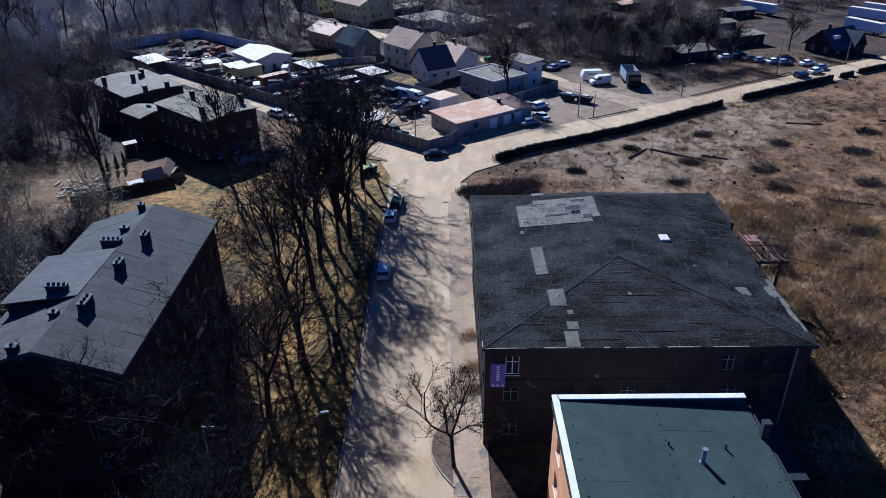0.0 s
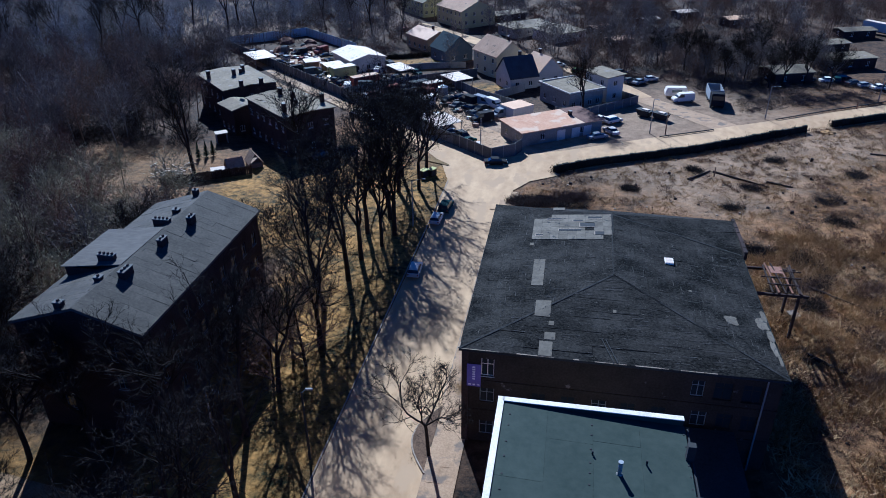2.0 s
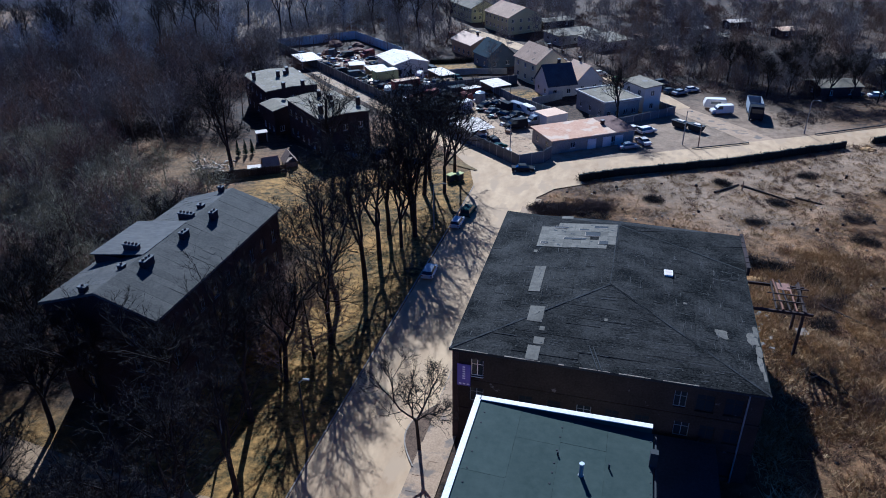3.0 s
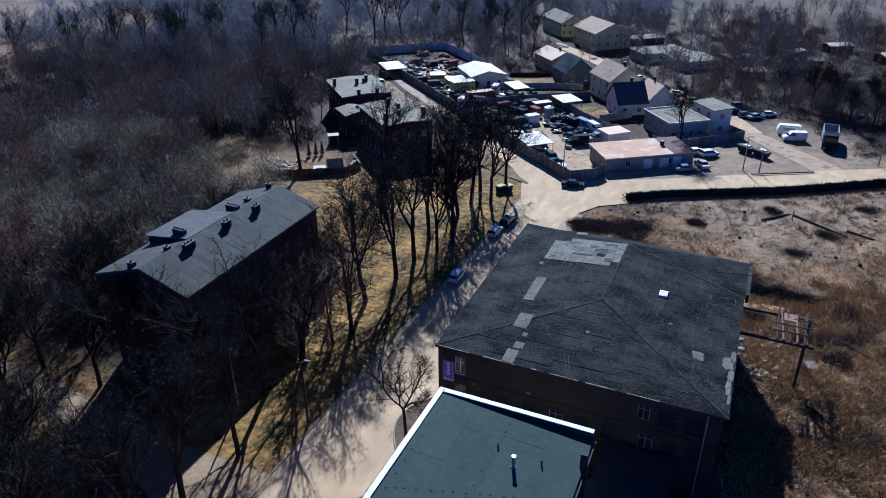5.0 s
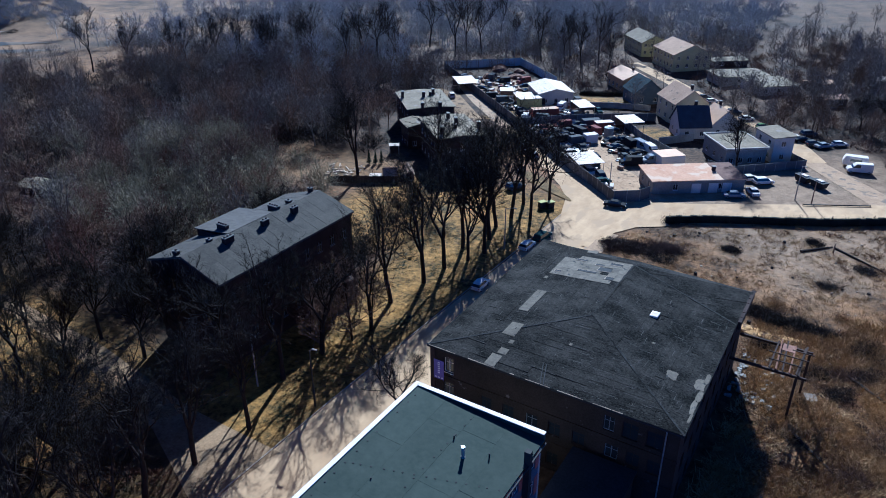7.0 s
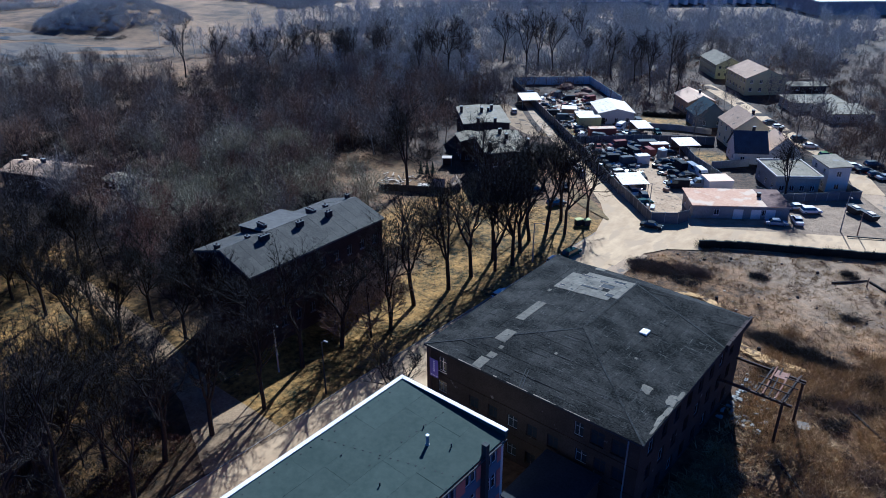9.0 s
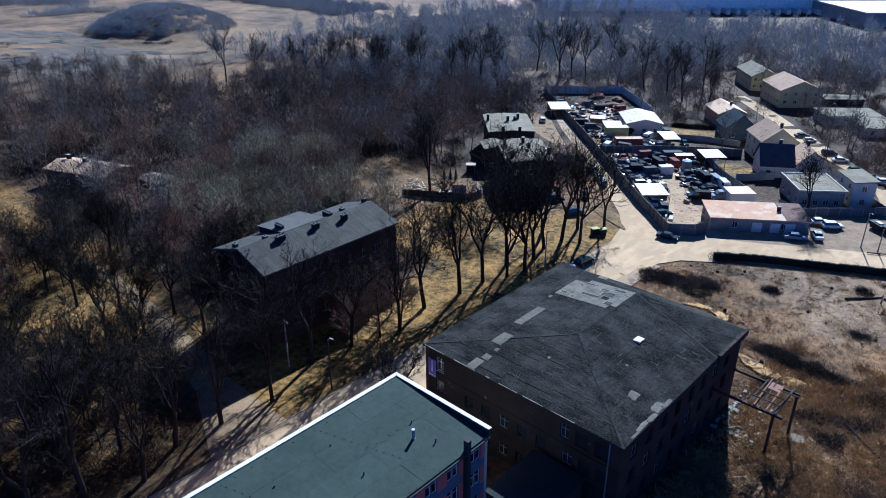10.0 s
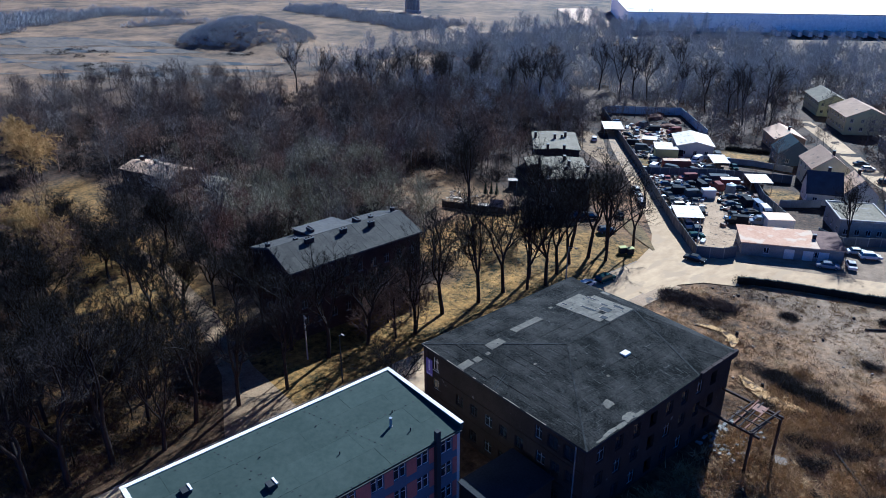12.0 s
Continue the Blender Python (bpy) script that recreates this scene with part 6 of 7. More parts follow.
container(-0.8, 158.8, 44, 6.0, 5.0, 2.7, PAINTS["white"], "white site container with a rusty pale roof", M_SHEET_PALE)
container(-45.0, 184.6, 44, 8, 2.5, 2.5, PAINTS["red"], "long red container with a faded pink roof", M_SHEET_RED)
container(-53.5, 191.8, 44, 7, 3.2, 3.2, PAINTS["yellow"], "yellow box with a white roof in the yard", M_SHEET_WHITE)
container(-23.5, 166.5, 50, 3.4, 2.2, 2.3, PAINTS["white"], "white box body standing in the scrapyard")
container(-24.8, 179.6, 44, 5, 2.4, 2.4, PAINTS["red"], "faded red container in the scrapyard", M_SHEET_WHITE)
container(-29, 181, 44, 5, 2.2, 2.2, PAINTS["grey"], "grey box body in the scrapyard")
canopy(-16.3, 145.0, 44, 6.5, 7.5, 2.9, M_SHEET_WHITE, "white sheet canopy beside the yard wall")
canopy(-19.2, 184.6, 44, 6, 7, 2.8, M_SHEET_WHITE, "white sheet canopy over scrap cars")
canopy(-37.5, 195.5, 44, 5, 8, 2.6, M_SHEET_WHITE, "white flat carport beside a lawn")
canopy(-84.2, 204.5, 44, 7, 10, 3.0, M_SHEET_WHITE, "white sheet shed at the yard wall")
canopy(-66, 201, 30, 5, 4, 2.6, M_SHEET_WHITE, "small white canopy among scrap")
canopy(-58, 197, 40, 6, 5, 2.6, M_SHEET_WHITE, "small white canopy beside a workshop")
tank = thing("tank", "grey upright storage tank in the scrapyard", "tank", pose(-21.0, 173.4, gz(-21, 173.4)))
bm = bmesh.new()
tube(bm, (0, 0, 0), (0, 0, 2.8), 1.3, 1.3, 20)
part("shell", bm, M_CONCRETE, tank)
bm = bmesh.new()
tube(bm, (0, 0, 2.803), (0, 0, 3.2), 1.3, 0.4, 20)
part("lid", bm, M_METAL, tank)

UX, VX = Vector((-0.723, 0.69)), Vector((0.69, 0.723))
ORIGIN = Vector((-3.2, 127.6))
ry = random.Random(77)
lane = [ORIGIN + UX * u + VX * v for u, v in ((2.5, 5), (9, 7), (15, 8.5), (21, 10), (41, 15), (50, 16.5))]
strip("yard_lane", [(p.x, p.y) for p in lane], [4, 10, 9, 5.5, 4.5, 2], M_YARD_SAND, 0.05, "sunlit sandy lane between rows of scrap cars", "yard")
colours = ["black", "grey", "grey", "black", "white", "grey", "black", "silver", "black", "white", "silver", "black", "grey", "white", "teal", "grey", "red", "black"]
spots = []


def free(p, d):
    return all((p - q).length > d for q in spots)


for q in ((-0.8, 158.8), (-16.3, 145), (-19.2, 184.6), (-23.5, 166.5), (-24.8, 179.6), (-29, 181), (-21, 173.4), (-45, 184.6), (-53.5, 191.8), (-54, 207), (-37.5, 195.5), (-84.2, 204.5), (-66, 201), (-58, 197), (-20, 176)):
    spots.append(Vector(q))
count = 0
while count < 40:
    u, v = ry.uniform(10, 58), ry.uniform(3, 25)
    if abs(v - 10 - 0.25 * (u - 21)) < 2.9 and u < 46 or (u < 19 and v > 9) or v > 26 - 0.02 * u:
        continue
    p = ORIGIN + UX * u + VX * v
    if not free(p, 3.1):
        continue
    spots.append(p)
    kind = ry.choice(("hatch", "sedan", "suv", "sedan", "van"))
    put_car(kind, ry.choice(colours), p.x, p.y, ry.choice((46, 136, 226, 316)) + ry.uniform(-14, 14), f"old {'van' if kind == 'van' else 'car'} standing in the crowded scrapyard", "scrapyard cars")
    count += 1
count = 0
while count < 26:
    u, v = ry.uniform(64, 128), ry.uniform(3, 30)
    if 84 < u and v > 22:
        continue
    p = ORIGIN + UX * u + VX * v
    if not free(p, 4.5 if u < 96 else 6):
        continue
    spots.append(p)
    put_car(ry.choice(("hatch", "sedan", "van", "suv")), ry.choice(colours), p.x, p.y, ry.uniform(0, 360), "old car standing in the far cluttered yard", "far yard cars")
    count += 1
for k in range(700):
    u, v = (ry.uniform(8, 60) if k % 3 else ry.uniform(60, 125)), ry.uniform(2, 27)
    if (u < 20 and v > 9) or abs(v - 10 - 0.25 * (u - 21)) < 2.2 and u < 45:
        continue
    p = ORIGIN + UX * u + VX * v
    if not free(p, 1.7) or not free(p, 2.3) and k % 2:
        continue
    j = thing("scrap_heap", "small heap of scrap parts in the yard", "scrap", pose(p.x, p.y, gz(p.x, p.y), 0, 0, ry.uniform(0, 360)), "scrap heaps")
    for i in range(ry.randint(2, 4)):
        a, b, c = ry.uniform(0.3, 0.9), ry.uniform(0.2, 0.6), ry.uniform(0.2, 0.9)
        x, y = ry.uniform(-0.7, 0.7), ry.uniform(-0.7, 0.7)
        bm = bmesh.new()
        box(bm, -a, a, -b, b, 0, c, pose(x, y, -0.03, 0, ry.uniform(-8, 8), ry.uniform(0, 180)))
        bmesh.ops.bevel(bm, geom=bm.edges[:], offset=0.06, segments=1, affect="EDGES")
        part("piece", bm, ry.choice((M_RUST, M_METAL, M_RUST, M_TYRE, PAINTS["white"], PAINTS["black"], PAINTS["white"], PAINTS["grey"], M_WOOD, M_WOOD)), j)
for x, y, s in ((-85.6, 224, 2.6), (-88.6, 237.4, 3.2), (-76.9, 229, 3.0), (-70, 223, 2.4), (-90.9, 243.5, 2.2), (-80, 238, 2.4)):
    bm = bmesh.new()
    bmesh.ops.create_icosphere(bm, subdivisions=3, radius=1)
    for v in bm.verts:
        n = 1 + 0.35 * noise.noise(v.co * 1.7 + Vector((x, y, 0)))
        v.co = Vector((v.co.x * s * n, v.co.y * s * n * 0.85, max(v.co.z, -0.1) * s * 0.5 * n))
    ob = part("dirt_mound", bm, M_RUST, None)
    ob.matrix_world = pose(x, y, gz(x, y), 0, 0, x * 7)
    tagged(ob, "reddish-brown heap of spoil in the walled yard", "heap", "spoil heaps")

# tipper lorry and caravan on the dirt yard
lorry = thing("lorry", "tipper lorry with a black cab and empty pale-sided bed", "lorry", park_at(46.0, 174, -92) @ Matrix.Scale(1.3, 4))
solid("chassis", M_TYRE, lorry, (-4.2, 3.6, -0.5, 0.5, 0.5, 0.85))
bm = bmesh.new()
loft(bm, [(3.7, 0.5, 0), (3.75, 1.6, 0.3), (3.45, 2.7, 1.2), (1.9, 2.8, 1.2), (1.9, 0.5, 0)], 1.2, 0.08)
bmesh.ops.bevel(bm, geom=bm.edges[:], offset=0.08, segments=1, affect="EDGES")
cab = part("cab", bm, PAINTS["black"], lorry)
bm = bmesh.new()
box(bm, 3.55, 3.78, -0.95, 0.95, 1.65, 2.4, pose(0, 0, 0))
part("windscreen", bm, M_GLASS, cab)
bed = solid("bed", M_RUST, lorry, (-4.22, 1.52, -1.17, 1.17, 0.88, 0.95))
for b in ((-4.3, 1.6, -1.25, -1.17, 0.95, 2.6), (-4.3, 1.6, 1.17, 1.25, 0.95, 2.6), (-4.3, -4.22, -1.17, 1.17, 0.95, 2.6), (1.52, 1.6, -1.17, 1.17, 0.95, 2.9)):
    solid("side", PAINTS["silver"], bed, b)
for x in (2.8, -1.8, -3.2):
    for s in (-1, 1):
        w = part_of("wheel", wheel_mesh(0.5, 0.32), None, lorry)
        w.location = (x, s * 1.0, 0.5)
put_car("van", "white", 38.6, 174.6, 196, "white van standing beside a caravan")
caravan = thing("caravan", "white caravan with a rounded roof on bare ground", "caravan", park_at(37.4, 179.4, 186))
bm = bmesh.new()
loft(bm, [(-2.6, 0.4, 0), (2.6, 0.4, 0), (2.75, 1.3, 0.2), (2.3, 2.45, 0.8), (-2.4, 2.45, 0.8), (-2.7, 1.4, 0.2)], 1.1, 0.1)
bmesh.ops.bevel(bm, geom=bm.edges[:], offset=0.1, segments=2, affect="EDGES")
part("body", bm, PAINTS["white"], caravan)
for s in (-1, 1):
    solid("pane", M_GLASS, caravan, (-1.2, 1.2, s * 1.09 - 0.02, s * 1.09 + 0.02, 1.3, 1.9))
    w = part_of("wheel", WHEEL, None, caravan)
    w.location = (0, s * 0.95, 0.31)
for x, y, turn in ((28.6, 161.2, 140), (32.0, 159.0, 140)):
    sk = thing("skip", "dark rubbish skip with scrap at the yard edge", "skip", park_at(x, y, turn))
    bm = bmesh.new()
    loft(bm, [(-1.9, 1.5, 0), (-1.3, 0.1, 0.8), (1.3, 0.1, 0.8), (1.9, 1.5, 0)], 0.95, 0.15)
    part("body", bm, M_TYRE, sk)
    solid("load", M_SHEET_WHITE, sk, (-1.0, 0.6, -0.5, 0.5, 1.5, 1.72))
for x, y in ((-14.6, 117.6), (-13.2, 118.4)):
    bin_ = thing("recycling_bin", "dark recycling bin with a yellow-green lid", "bin", park_at(x, y, 60))
    bm = bmesh.new()
    box(bm, -0.75, 0.75, -0.55, 0.55, 0, 1.25)
    bmesh.ops.bevel(bm, geom=bm.edges[:], offset=0.1, segments=1, affect="EDGES")
    part("body", bm, M_TYRE, bin_)
    solid("lid", PAINTS["yellow"], bin_, (-0.8, 0.8, -0.6, 0.6, 1.25, 1.4))

# far lorries and sheds beyond the east street and in front of the warehouse
ROW = [(-254 + 0.743 * u + 0.669 * 9, 441 + 0.669 * u - 0.743 * 9, 132) for u in range(100, 196, 7)]
for x, y, turn in (*ROW, (134.5, 233, -65), (147, 254, -55), (115, 269, -55), (156, 262, -55)):
    tr = thing("box_trailer", "white box trailer in a distant yard", "trailer", park_at(x, y, turn))
    solid("box", PAINTS["white"], tr, (-6.5, 6.5, -1.25, 1.25, 1.1, 3.9))
    solid("box_roof", M_SHEET_WHITE, tr, (-6.52, 6.52, -1.27, 1.27, 3.903, 4.0))
    for wx in (-5, -3.8, 4.5):
        for s in (-1, 1):
            w = part_of("wheel", WHEEL, None, tr)
            w.location, w.scale = (wx, s * 1.0, 0.5), (1.6, 1.6, 1.6)
    solid("chassis", M_TYRE, tr, (-6.4, 6.4, -0.5, 0.5, 0.7, 1.1))
house("shed", "long low grey shed with a pale felt roof", -6, 262, 40, 18, 10, 3, 3.2, M_CONCRETE, M_FELT_OLD, (4, 2), 1)
house("shed", "low pale shed with a felt roof", 6, 253, 40, 14, 12, 3, 3.2, M_WHITE_WALL, M_FELT_OLD, (3, 2), 1)
house("shed", "dark shed with a grey sloping roof among trees", 68, 200, 20, 11, 8, 3, 3.8, M_BRICK_DARK, M_FELT_OLD, (2, 1), 1)
house("shed", "long low grey shed beside parked cars", 88, 218, 20, 16, 6, 3, 3.3, M_BRICK_DARK, M_FELT_OLD, (3, 1), 1)

for x, y, w, d, turn in ((42.2, 264.3, 9, 5, 25), (54.2, 238.5, 8, 5, 10), (90.9, 242.2, 10, 6, 25), (105, 264.7, 12, 6, 20), (68.9, 281.2, 9, 6, 30), (37.8, 277.2, 7, 5, 40), (52.9, 293.6, 9, 5, 30), (-15.7, 287.9, 14, 7, 40), (20, 262, 8, 5, 40), (26, 242, 7, 5, 35)):
    house("shed", "low allotment shed with a pale felt roof among bare trees", x, y, turn, w, d, 2.6, 3.1, M_BRICK_DARK, (M_FELT_OLD, M_SHEET_WHITE, M_SHEET_PALE)[int(x) % 3], (2, 1), 1)
for a, b, c, d in ((-6.4, 6.4, -5.4, -5.1), (-6.4, 6.4, 5.1, 5.4), (-6.4, -6.1, -5.1, 5.1), (6.1, 6.4, -5.1, 5.1)):
    cope = solid("coping", M_WHITE_WALL, None, (a, b, c, d, 4.2, 4.72), m=pose(11.5, 171.2, gz(11.5, 171.2), 0, 0, -52))
    tagged(cope, "white coping round the flat villa roof", "coping", kind="structure")

# ---- lamp posts and poles ----
def pole(x, y, height, label, arm=0.0, turn=0.0, material=M_CONCRETE, name="street_lamp"):
    p = thing(name, label, "lamp post" if arm else "pole", pose(x, y, gz(x, y), 0, 0, turn))
    bm = bmesh.new()
    tube(bm, (0, 0, -0.4), (0, 0, height), 0.14, 0.08, 8)
    part("pole", bm, material, p)
    if arm:
        bm = bmesh.new()
        tube(bm, (0, 0, height - 0.1), (arm, 0, height + 0.35), 0.045, 0.04, 6)
        part("arm", bm, M_METAL, p)
        bm = bmesh.new()
        box(bm, arm - 0.1, arm + 0.6, -0.14, 0.14, height + 0.27, height + 0.42)
        bmesh.ops.bevel(bm, geom=bm.edges[:], offset=0.05, segments=1, affect="EDGES")
        part("lantern", bm, M_CONCRETE, p)
    return p


pole(-19.8, 43.0, 8.1, "pale concrete street lamp beside the dark tenement", 1.4, -20)
pole(-10.7, 43.7, 8.2, "dark steel street lamp with a pale lantern", 0.45, 10, M_TYRE)
pole(-12.0, 96.0, 8.0, "concrete street lamp beside the parked cars", 1.6, 0)
pole(28.8, 148.4, 7.5, "slim grey street lamp beside the street", 1.2, -60)
pole(32.0, 147.9, 5.0, "bare wooden pole beside the street", material=M_WOOD, name="pole")
pole(55.2, 162.2, 7.5, "slim grey street lamp on the verge", 1.4, -40)
pole(84.9, 180.4, 8.5, "concrete pole leaning beside the street", name="pole")
pole(108.1, 191.5, 9, "tall concrete pole beside the far street", name="pole")
pole(-5.9, 132.6, 7.0, "concrete pole behind the yard wall", name="pole")
pole(77.9, 173.4, 1.7, "short dark post at the roadside", material=M_RUST, name="post")
pole(38.4, 124.1, 1.8, "dark timber post in the field", material=M_WOOD, name="post")

# ---- the field ----
def in_field(x, y):
    if x < 3 or y > 119 + 0.585 * x:
        return False
    if x < 33 and y < 81 or x < 11 and y > 111.5 + 1.12 * (x - 2.6):
        return False
    return True


tufts = []
for i in range(6):
    r2 = random.Random(300 + i)
    segs = []
    for k in range(16):
        p = Vector((r2.gauss(0, 0.35), r2.gauss(0, 0.35), -0.05))
        d = Vector((r2.gauss(0, 0.7), r2.gauss(0, 0.7), 0.8)).normalized()
        segs.append((p, p + d * r2.uniform(0.3, 0.75), 0.03, 0.012, 0))
    tufts.append(blades(segs, 0.028))
joined("dry_grass", tufts, scatter(9000, 3, 110, 40, 160, 0.5, 1.6, in_field, (0.5, 1.1)) + scatter(9000, 32, 80, 36, 100, 0.9, 2.2, lambda x, y: in_field(x, y) and noise.noise(Vector((x * 0.12, y * 0.12, 21))) > -0.1, (0.6, 1.2)), M_DRY, "dry trampled grass and stalks over the field", "grass")
joined("bramble_tangle", clumps, scatter(650, 3, 110, 40, 160, 0.2, 0.6, lambda x, y: in_field(x, y) and noise.noise(Vector((x * 0.07, y * 0.07, 14))) > -0.1, (0.5, 0.9)), M_BRAMBLE, "low reddish-brown bramble tangle over the field", "brambles")
joined("brambles", brush, scatter(380, 36, 95, 45, 104, 0.5, 1.15, lambda x, y: noise.noise(Vector((x * 0.09, y * 0.09, 4))) > -0.12, (0.5, 0.95)), M_BRAMBLE, "reddish-brown bramble tangle over the field edge", "brambles")
stalks = []
for i in range(5):
    r2 = random.Random(340 + i)
    segs = []
    for k in range(18):
        p = Vector((r2.gauss(0, 0.5), r2.gauss(0, 0.5), 0))
        d = Vector((r2.gauss(0, 0.8), r2.gauss(0, 0.8), 0.7)).normalized()
        segs.append((p, p + d * r2.uniform(0.6, 1.5), 0.05, 0.02, 0))
    stalks.append(blades(segs, 0.055))
M_STALK = mat("bleached_tall_stalks", (0.26, 0.17, 0.07), (0.60, 0.43, 0.20), 0.95, 2, 0.2, 0.0)
joined("tall_stalks", stalks, scatter(1500, 33, 84, 36, 92, 0.6, 1.25, lambda x, y: in_field(x, y) and noise.noise(Vector((x * 0.2, y * 0.2, 51))) > 0.0, (0.6, 1.1)) + scatter(220, 8, 110, 92, 165, 0.4, 0.8, lambda x, y: in_field(x, y) and noise.noise(Vector((x * 0.15, y * 0.15, 51))) > 0.1, (0.4, 0.8)), M_STALK, "tall bleached stalks bent over in the field", "grass")
joined("furrow_weeds", clumps, [(28.6 + 0.16 * k + r.gauss(0, 0.3), 108 + k, r.uniform(0, 6), r.uniform(0.14, 0.3), 0.5) for k in range(22)], M_TWIG, "line of dark weeds along a furrow in the field", "weeds")
def on_verge(x, y):
    return noise.noise(Vector((x * 0.14, y * 0.14, 61))) > -0.05 and not (y < 46 and x > -20)


joined("lawn_litter", clumps, scatter(420, -27, -10.6, 38, 121, 0.07, 0.2, on_verge, (0.3, 0.6)) + scatter(120, -52, -27, 86, 118, 0.08, 0.22, on_verge, (0.3, 0.6)), M_TWIG_WARM, "brown twigs and leaf litter on the lawn", "litter")
joined("lawn_tufts", tufts, scatter(900, -27, -10.6, 38, 121, 0.4, 0.9, lambda x, y: noise.noise(Vector((x * 0.14, y * 0.14, 61))) < 0.05, (0.4, 0.8)), mat("green_grass_blades", (0.020, 0.030, 0.008), (0.070, 0.085, 0.022), 0.95, 2, 0.2, 0.0), "dark green winter grass tufts on the lawn", "grass")
joined("straw_tussocks", clumps, scatter(420, 33, 82, 36, 92, 0.22, 0.6, lambda x, y: in_field(x, y) and noise.noise(Vector((x * 0.16, y * 0.16, 33))) > 0.0, (0.6, 1.1)) + scatter(160, 8, 110, 84, 165, 0.12, 0.3, in_field, (0.4, 0.8)), M_STRAW, "bleached straw tussocks standing in the field", "grass")
joined("dark_weeds", clumps, scatter(260, 33, 82, 36, 92, 0.2, 0.5, lambda x, y: in_field(x, y) and noise.noise(Vector((x * 0.16, y * 0.16, 33))) < -0.1, (0.5, 0.9)) + scatter(240, 8, 112, 84, 168, 0.12, 0.35, lambda x, y: in_field(x, y) and noise.noise(Vector((x * 0.1, y * 0.1, 44))) > 0.05, (0.4, 0.8)), M_TWIG, "dark dead weeds in low patches over the field", "weeds")
joined("dry_weeds", brush, scatter(1300, 3, 118, 45, 172, 0.3, 0.9, lambda x, y: in_field(x, y) and noise.noise(Vector((x * 0.05, y * 0.05, 9))) > -0.05, (0.5, 0.9)), M_TWIG_WARM, "brown dead weeds and bramble over the field", "weeds")

joined("verge_scrub", clumps, scatter(620, 44, 100, 158, 205, 0.25, 0.9, lambda x, y: y > 136 + 0.585 * x and (x > 52 or y > 180) and noise.noise(Vector((x * 0.13, y * 0.13, 6))) > -0.15, (0.3, 0.8)), M_TWIG_BROWN, "dark brown scrub and rubble behind the street", "scrub")
joined("verge_litter", brush, scatter(240, 44, 100, 150, 200, 0.3, 0.8, lambda x, y: y > 133 + 0.585 * x and x > 50, (0.15, 0.5)), M_STRAW, "pale dead stalks behind the street", "stalks")
joined("dead_branches", brush, scatter(450, 5, 115, 82, 172, 0.5, 1.5, in_field, (0.12, 0.3)) + scatter(420, 32, 90, 40, 90, 0.5, 1.4, in_field, (0.15, 0.4)), M_STRAW, "pale cut branches and straw lying over the field", "branches")


def bush(x, y, size, material, label, tall=0.8, name="bush"):
    r2 = random.Random(int(x * 31 + y * 17))
    vs, fs, k = [], [], 0
    for i in range(int(10 + size * 12)):
        v, f = brush[i % len(brush)]
        a, d, c = r2.uniform(0, 6.3), size * math.sqrt(r2.random()), r2.uniform(0.5, 0.95)
        vs.append(v * (c, c, c * tall) + (d * math.cos(a), d * math.sin(a) * 0.7, 0))
        fs.append(f + k)
        k += len(v)
    ob = new(name, mesh_from(name, np.concatenate(vs), np.concatenate(fs), material))
    ob.matrix_world = pose(x, y, gz(x, y), 0, 0, r2.uniform(-20, 60))
    return tagged(ob, label, "bush")


for x, y, sz in ((5.6, 108.5, 2.6), (9.0, 107.5, 3.0), (13.0, 106.5, 3.0), (23.0, 115.8, 1.8), (51.2, 134, 2.2), (55.4, 115.1, 2.8), (54.6, 106.2, 2.6), (76.0, 122.7, 3.0), (84, 134, 3.0), (26.8, 94.5, 2.4), (31, 95.5, 2.8), (35, 95.0, 3.0), (46.1, 90.2, 2.6), (33.5, 86.5, 1.6), (64, 128, 2.6), (44, 119, 2.0), (60, 90, 2.6), (52, 78, 2.2), (70, 108, 2.6), (39, 110, 1.6)):
    bush(x, y, sz * 0.85, M_TWIG, "dark leafless bramble bush in the field", 0.6)
for x, y, sz in ((5.5, 106.5, 2.6), (8.4, 108.0, 3.0), (11.4, 109.6, 3.0), (14.2, 110.8, 2.2), (3.6, 107.6, 1.6)):
    bush(x, y, sz, M_TWIG_BROWN, "broad brown bramble bush at the street corner", 1.1)
for k in range(11):
    bush(-46.2 + 1.12 * k, 216.9 + 0.47 * k, 0.55, M_HEDGE, "dark green evergreen in a hedge row by the lawn", 1.3, "hedge")
for x, y, sz in ((52, 84, 2.4), (49, 72, 2.4), (56, 70, 2.6), (46, 64, 2.0), (60, 78, 2.6), (54, 60, 2.4), (44, 84, 1.8), (66, 84, 2.6)):
    bush(x, y, sz, M_TWIG_WARM, "reddish-brown bramble thicket in the field", 0.8)
rs = random.Random(9)
for k in range(24):
    x, y = rs.uniform(12, 90), rs.uniform(84, 150)
    if not in_field(x, y) or y > 112 + 0.585 * x:
        continue
    bm = bmesh.new()
    tube(bm, (0, 0, -0.2), (rs.uniform(-0.05, 0.05), 0, rs.uniform(0.3, 0.55)), 0.32, 0.24, 8)
    ob = part("stump", bm, M_BARK, None)
    ob.matrix_world = stand(x, y)
    tagged(ob, "dark cut tree stump in the dry grass", "stump", "stumps")
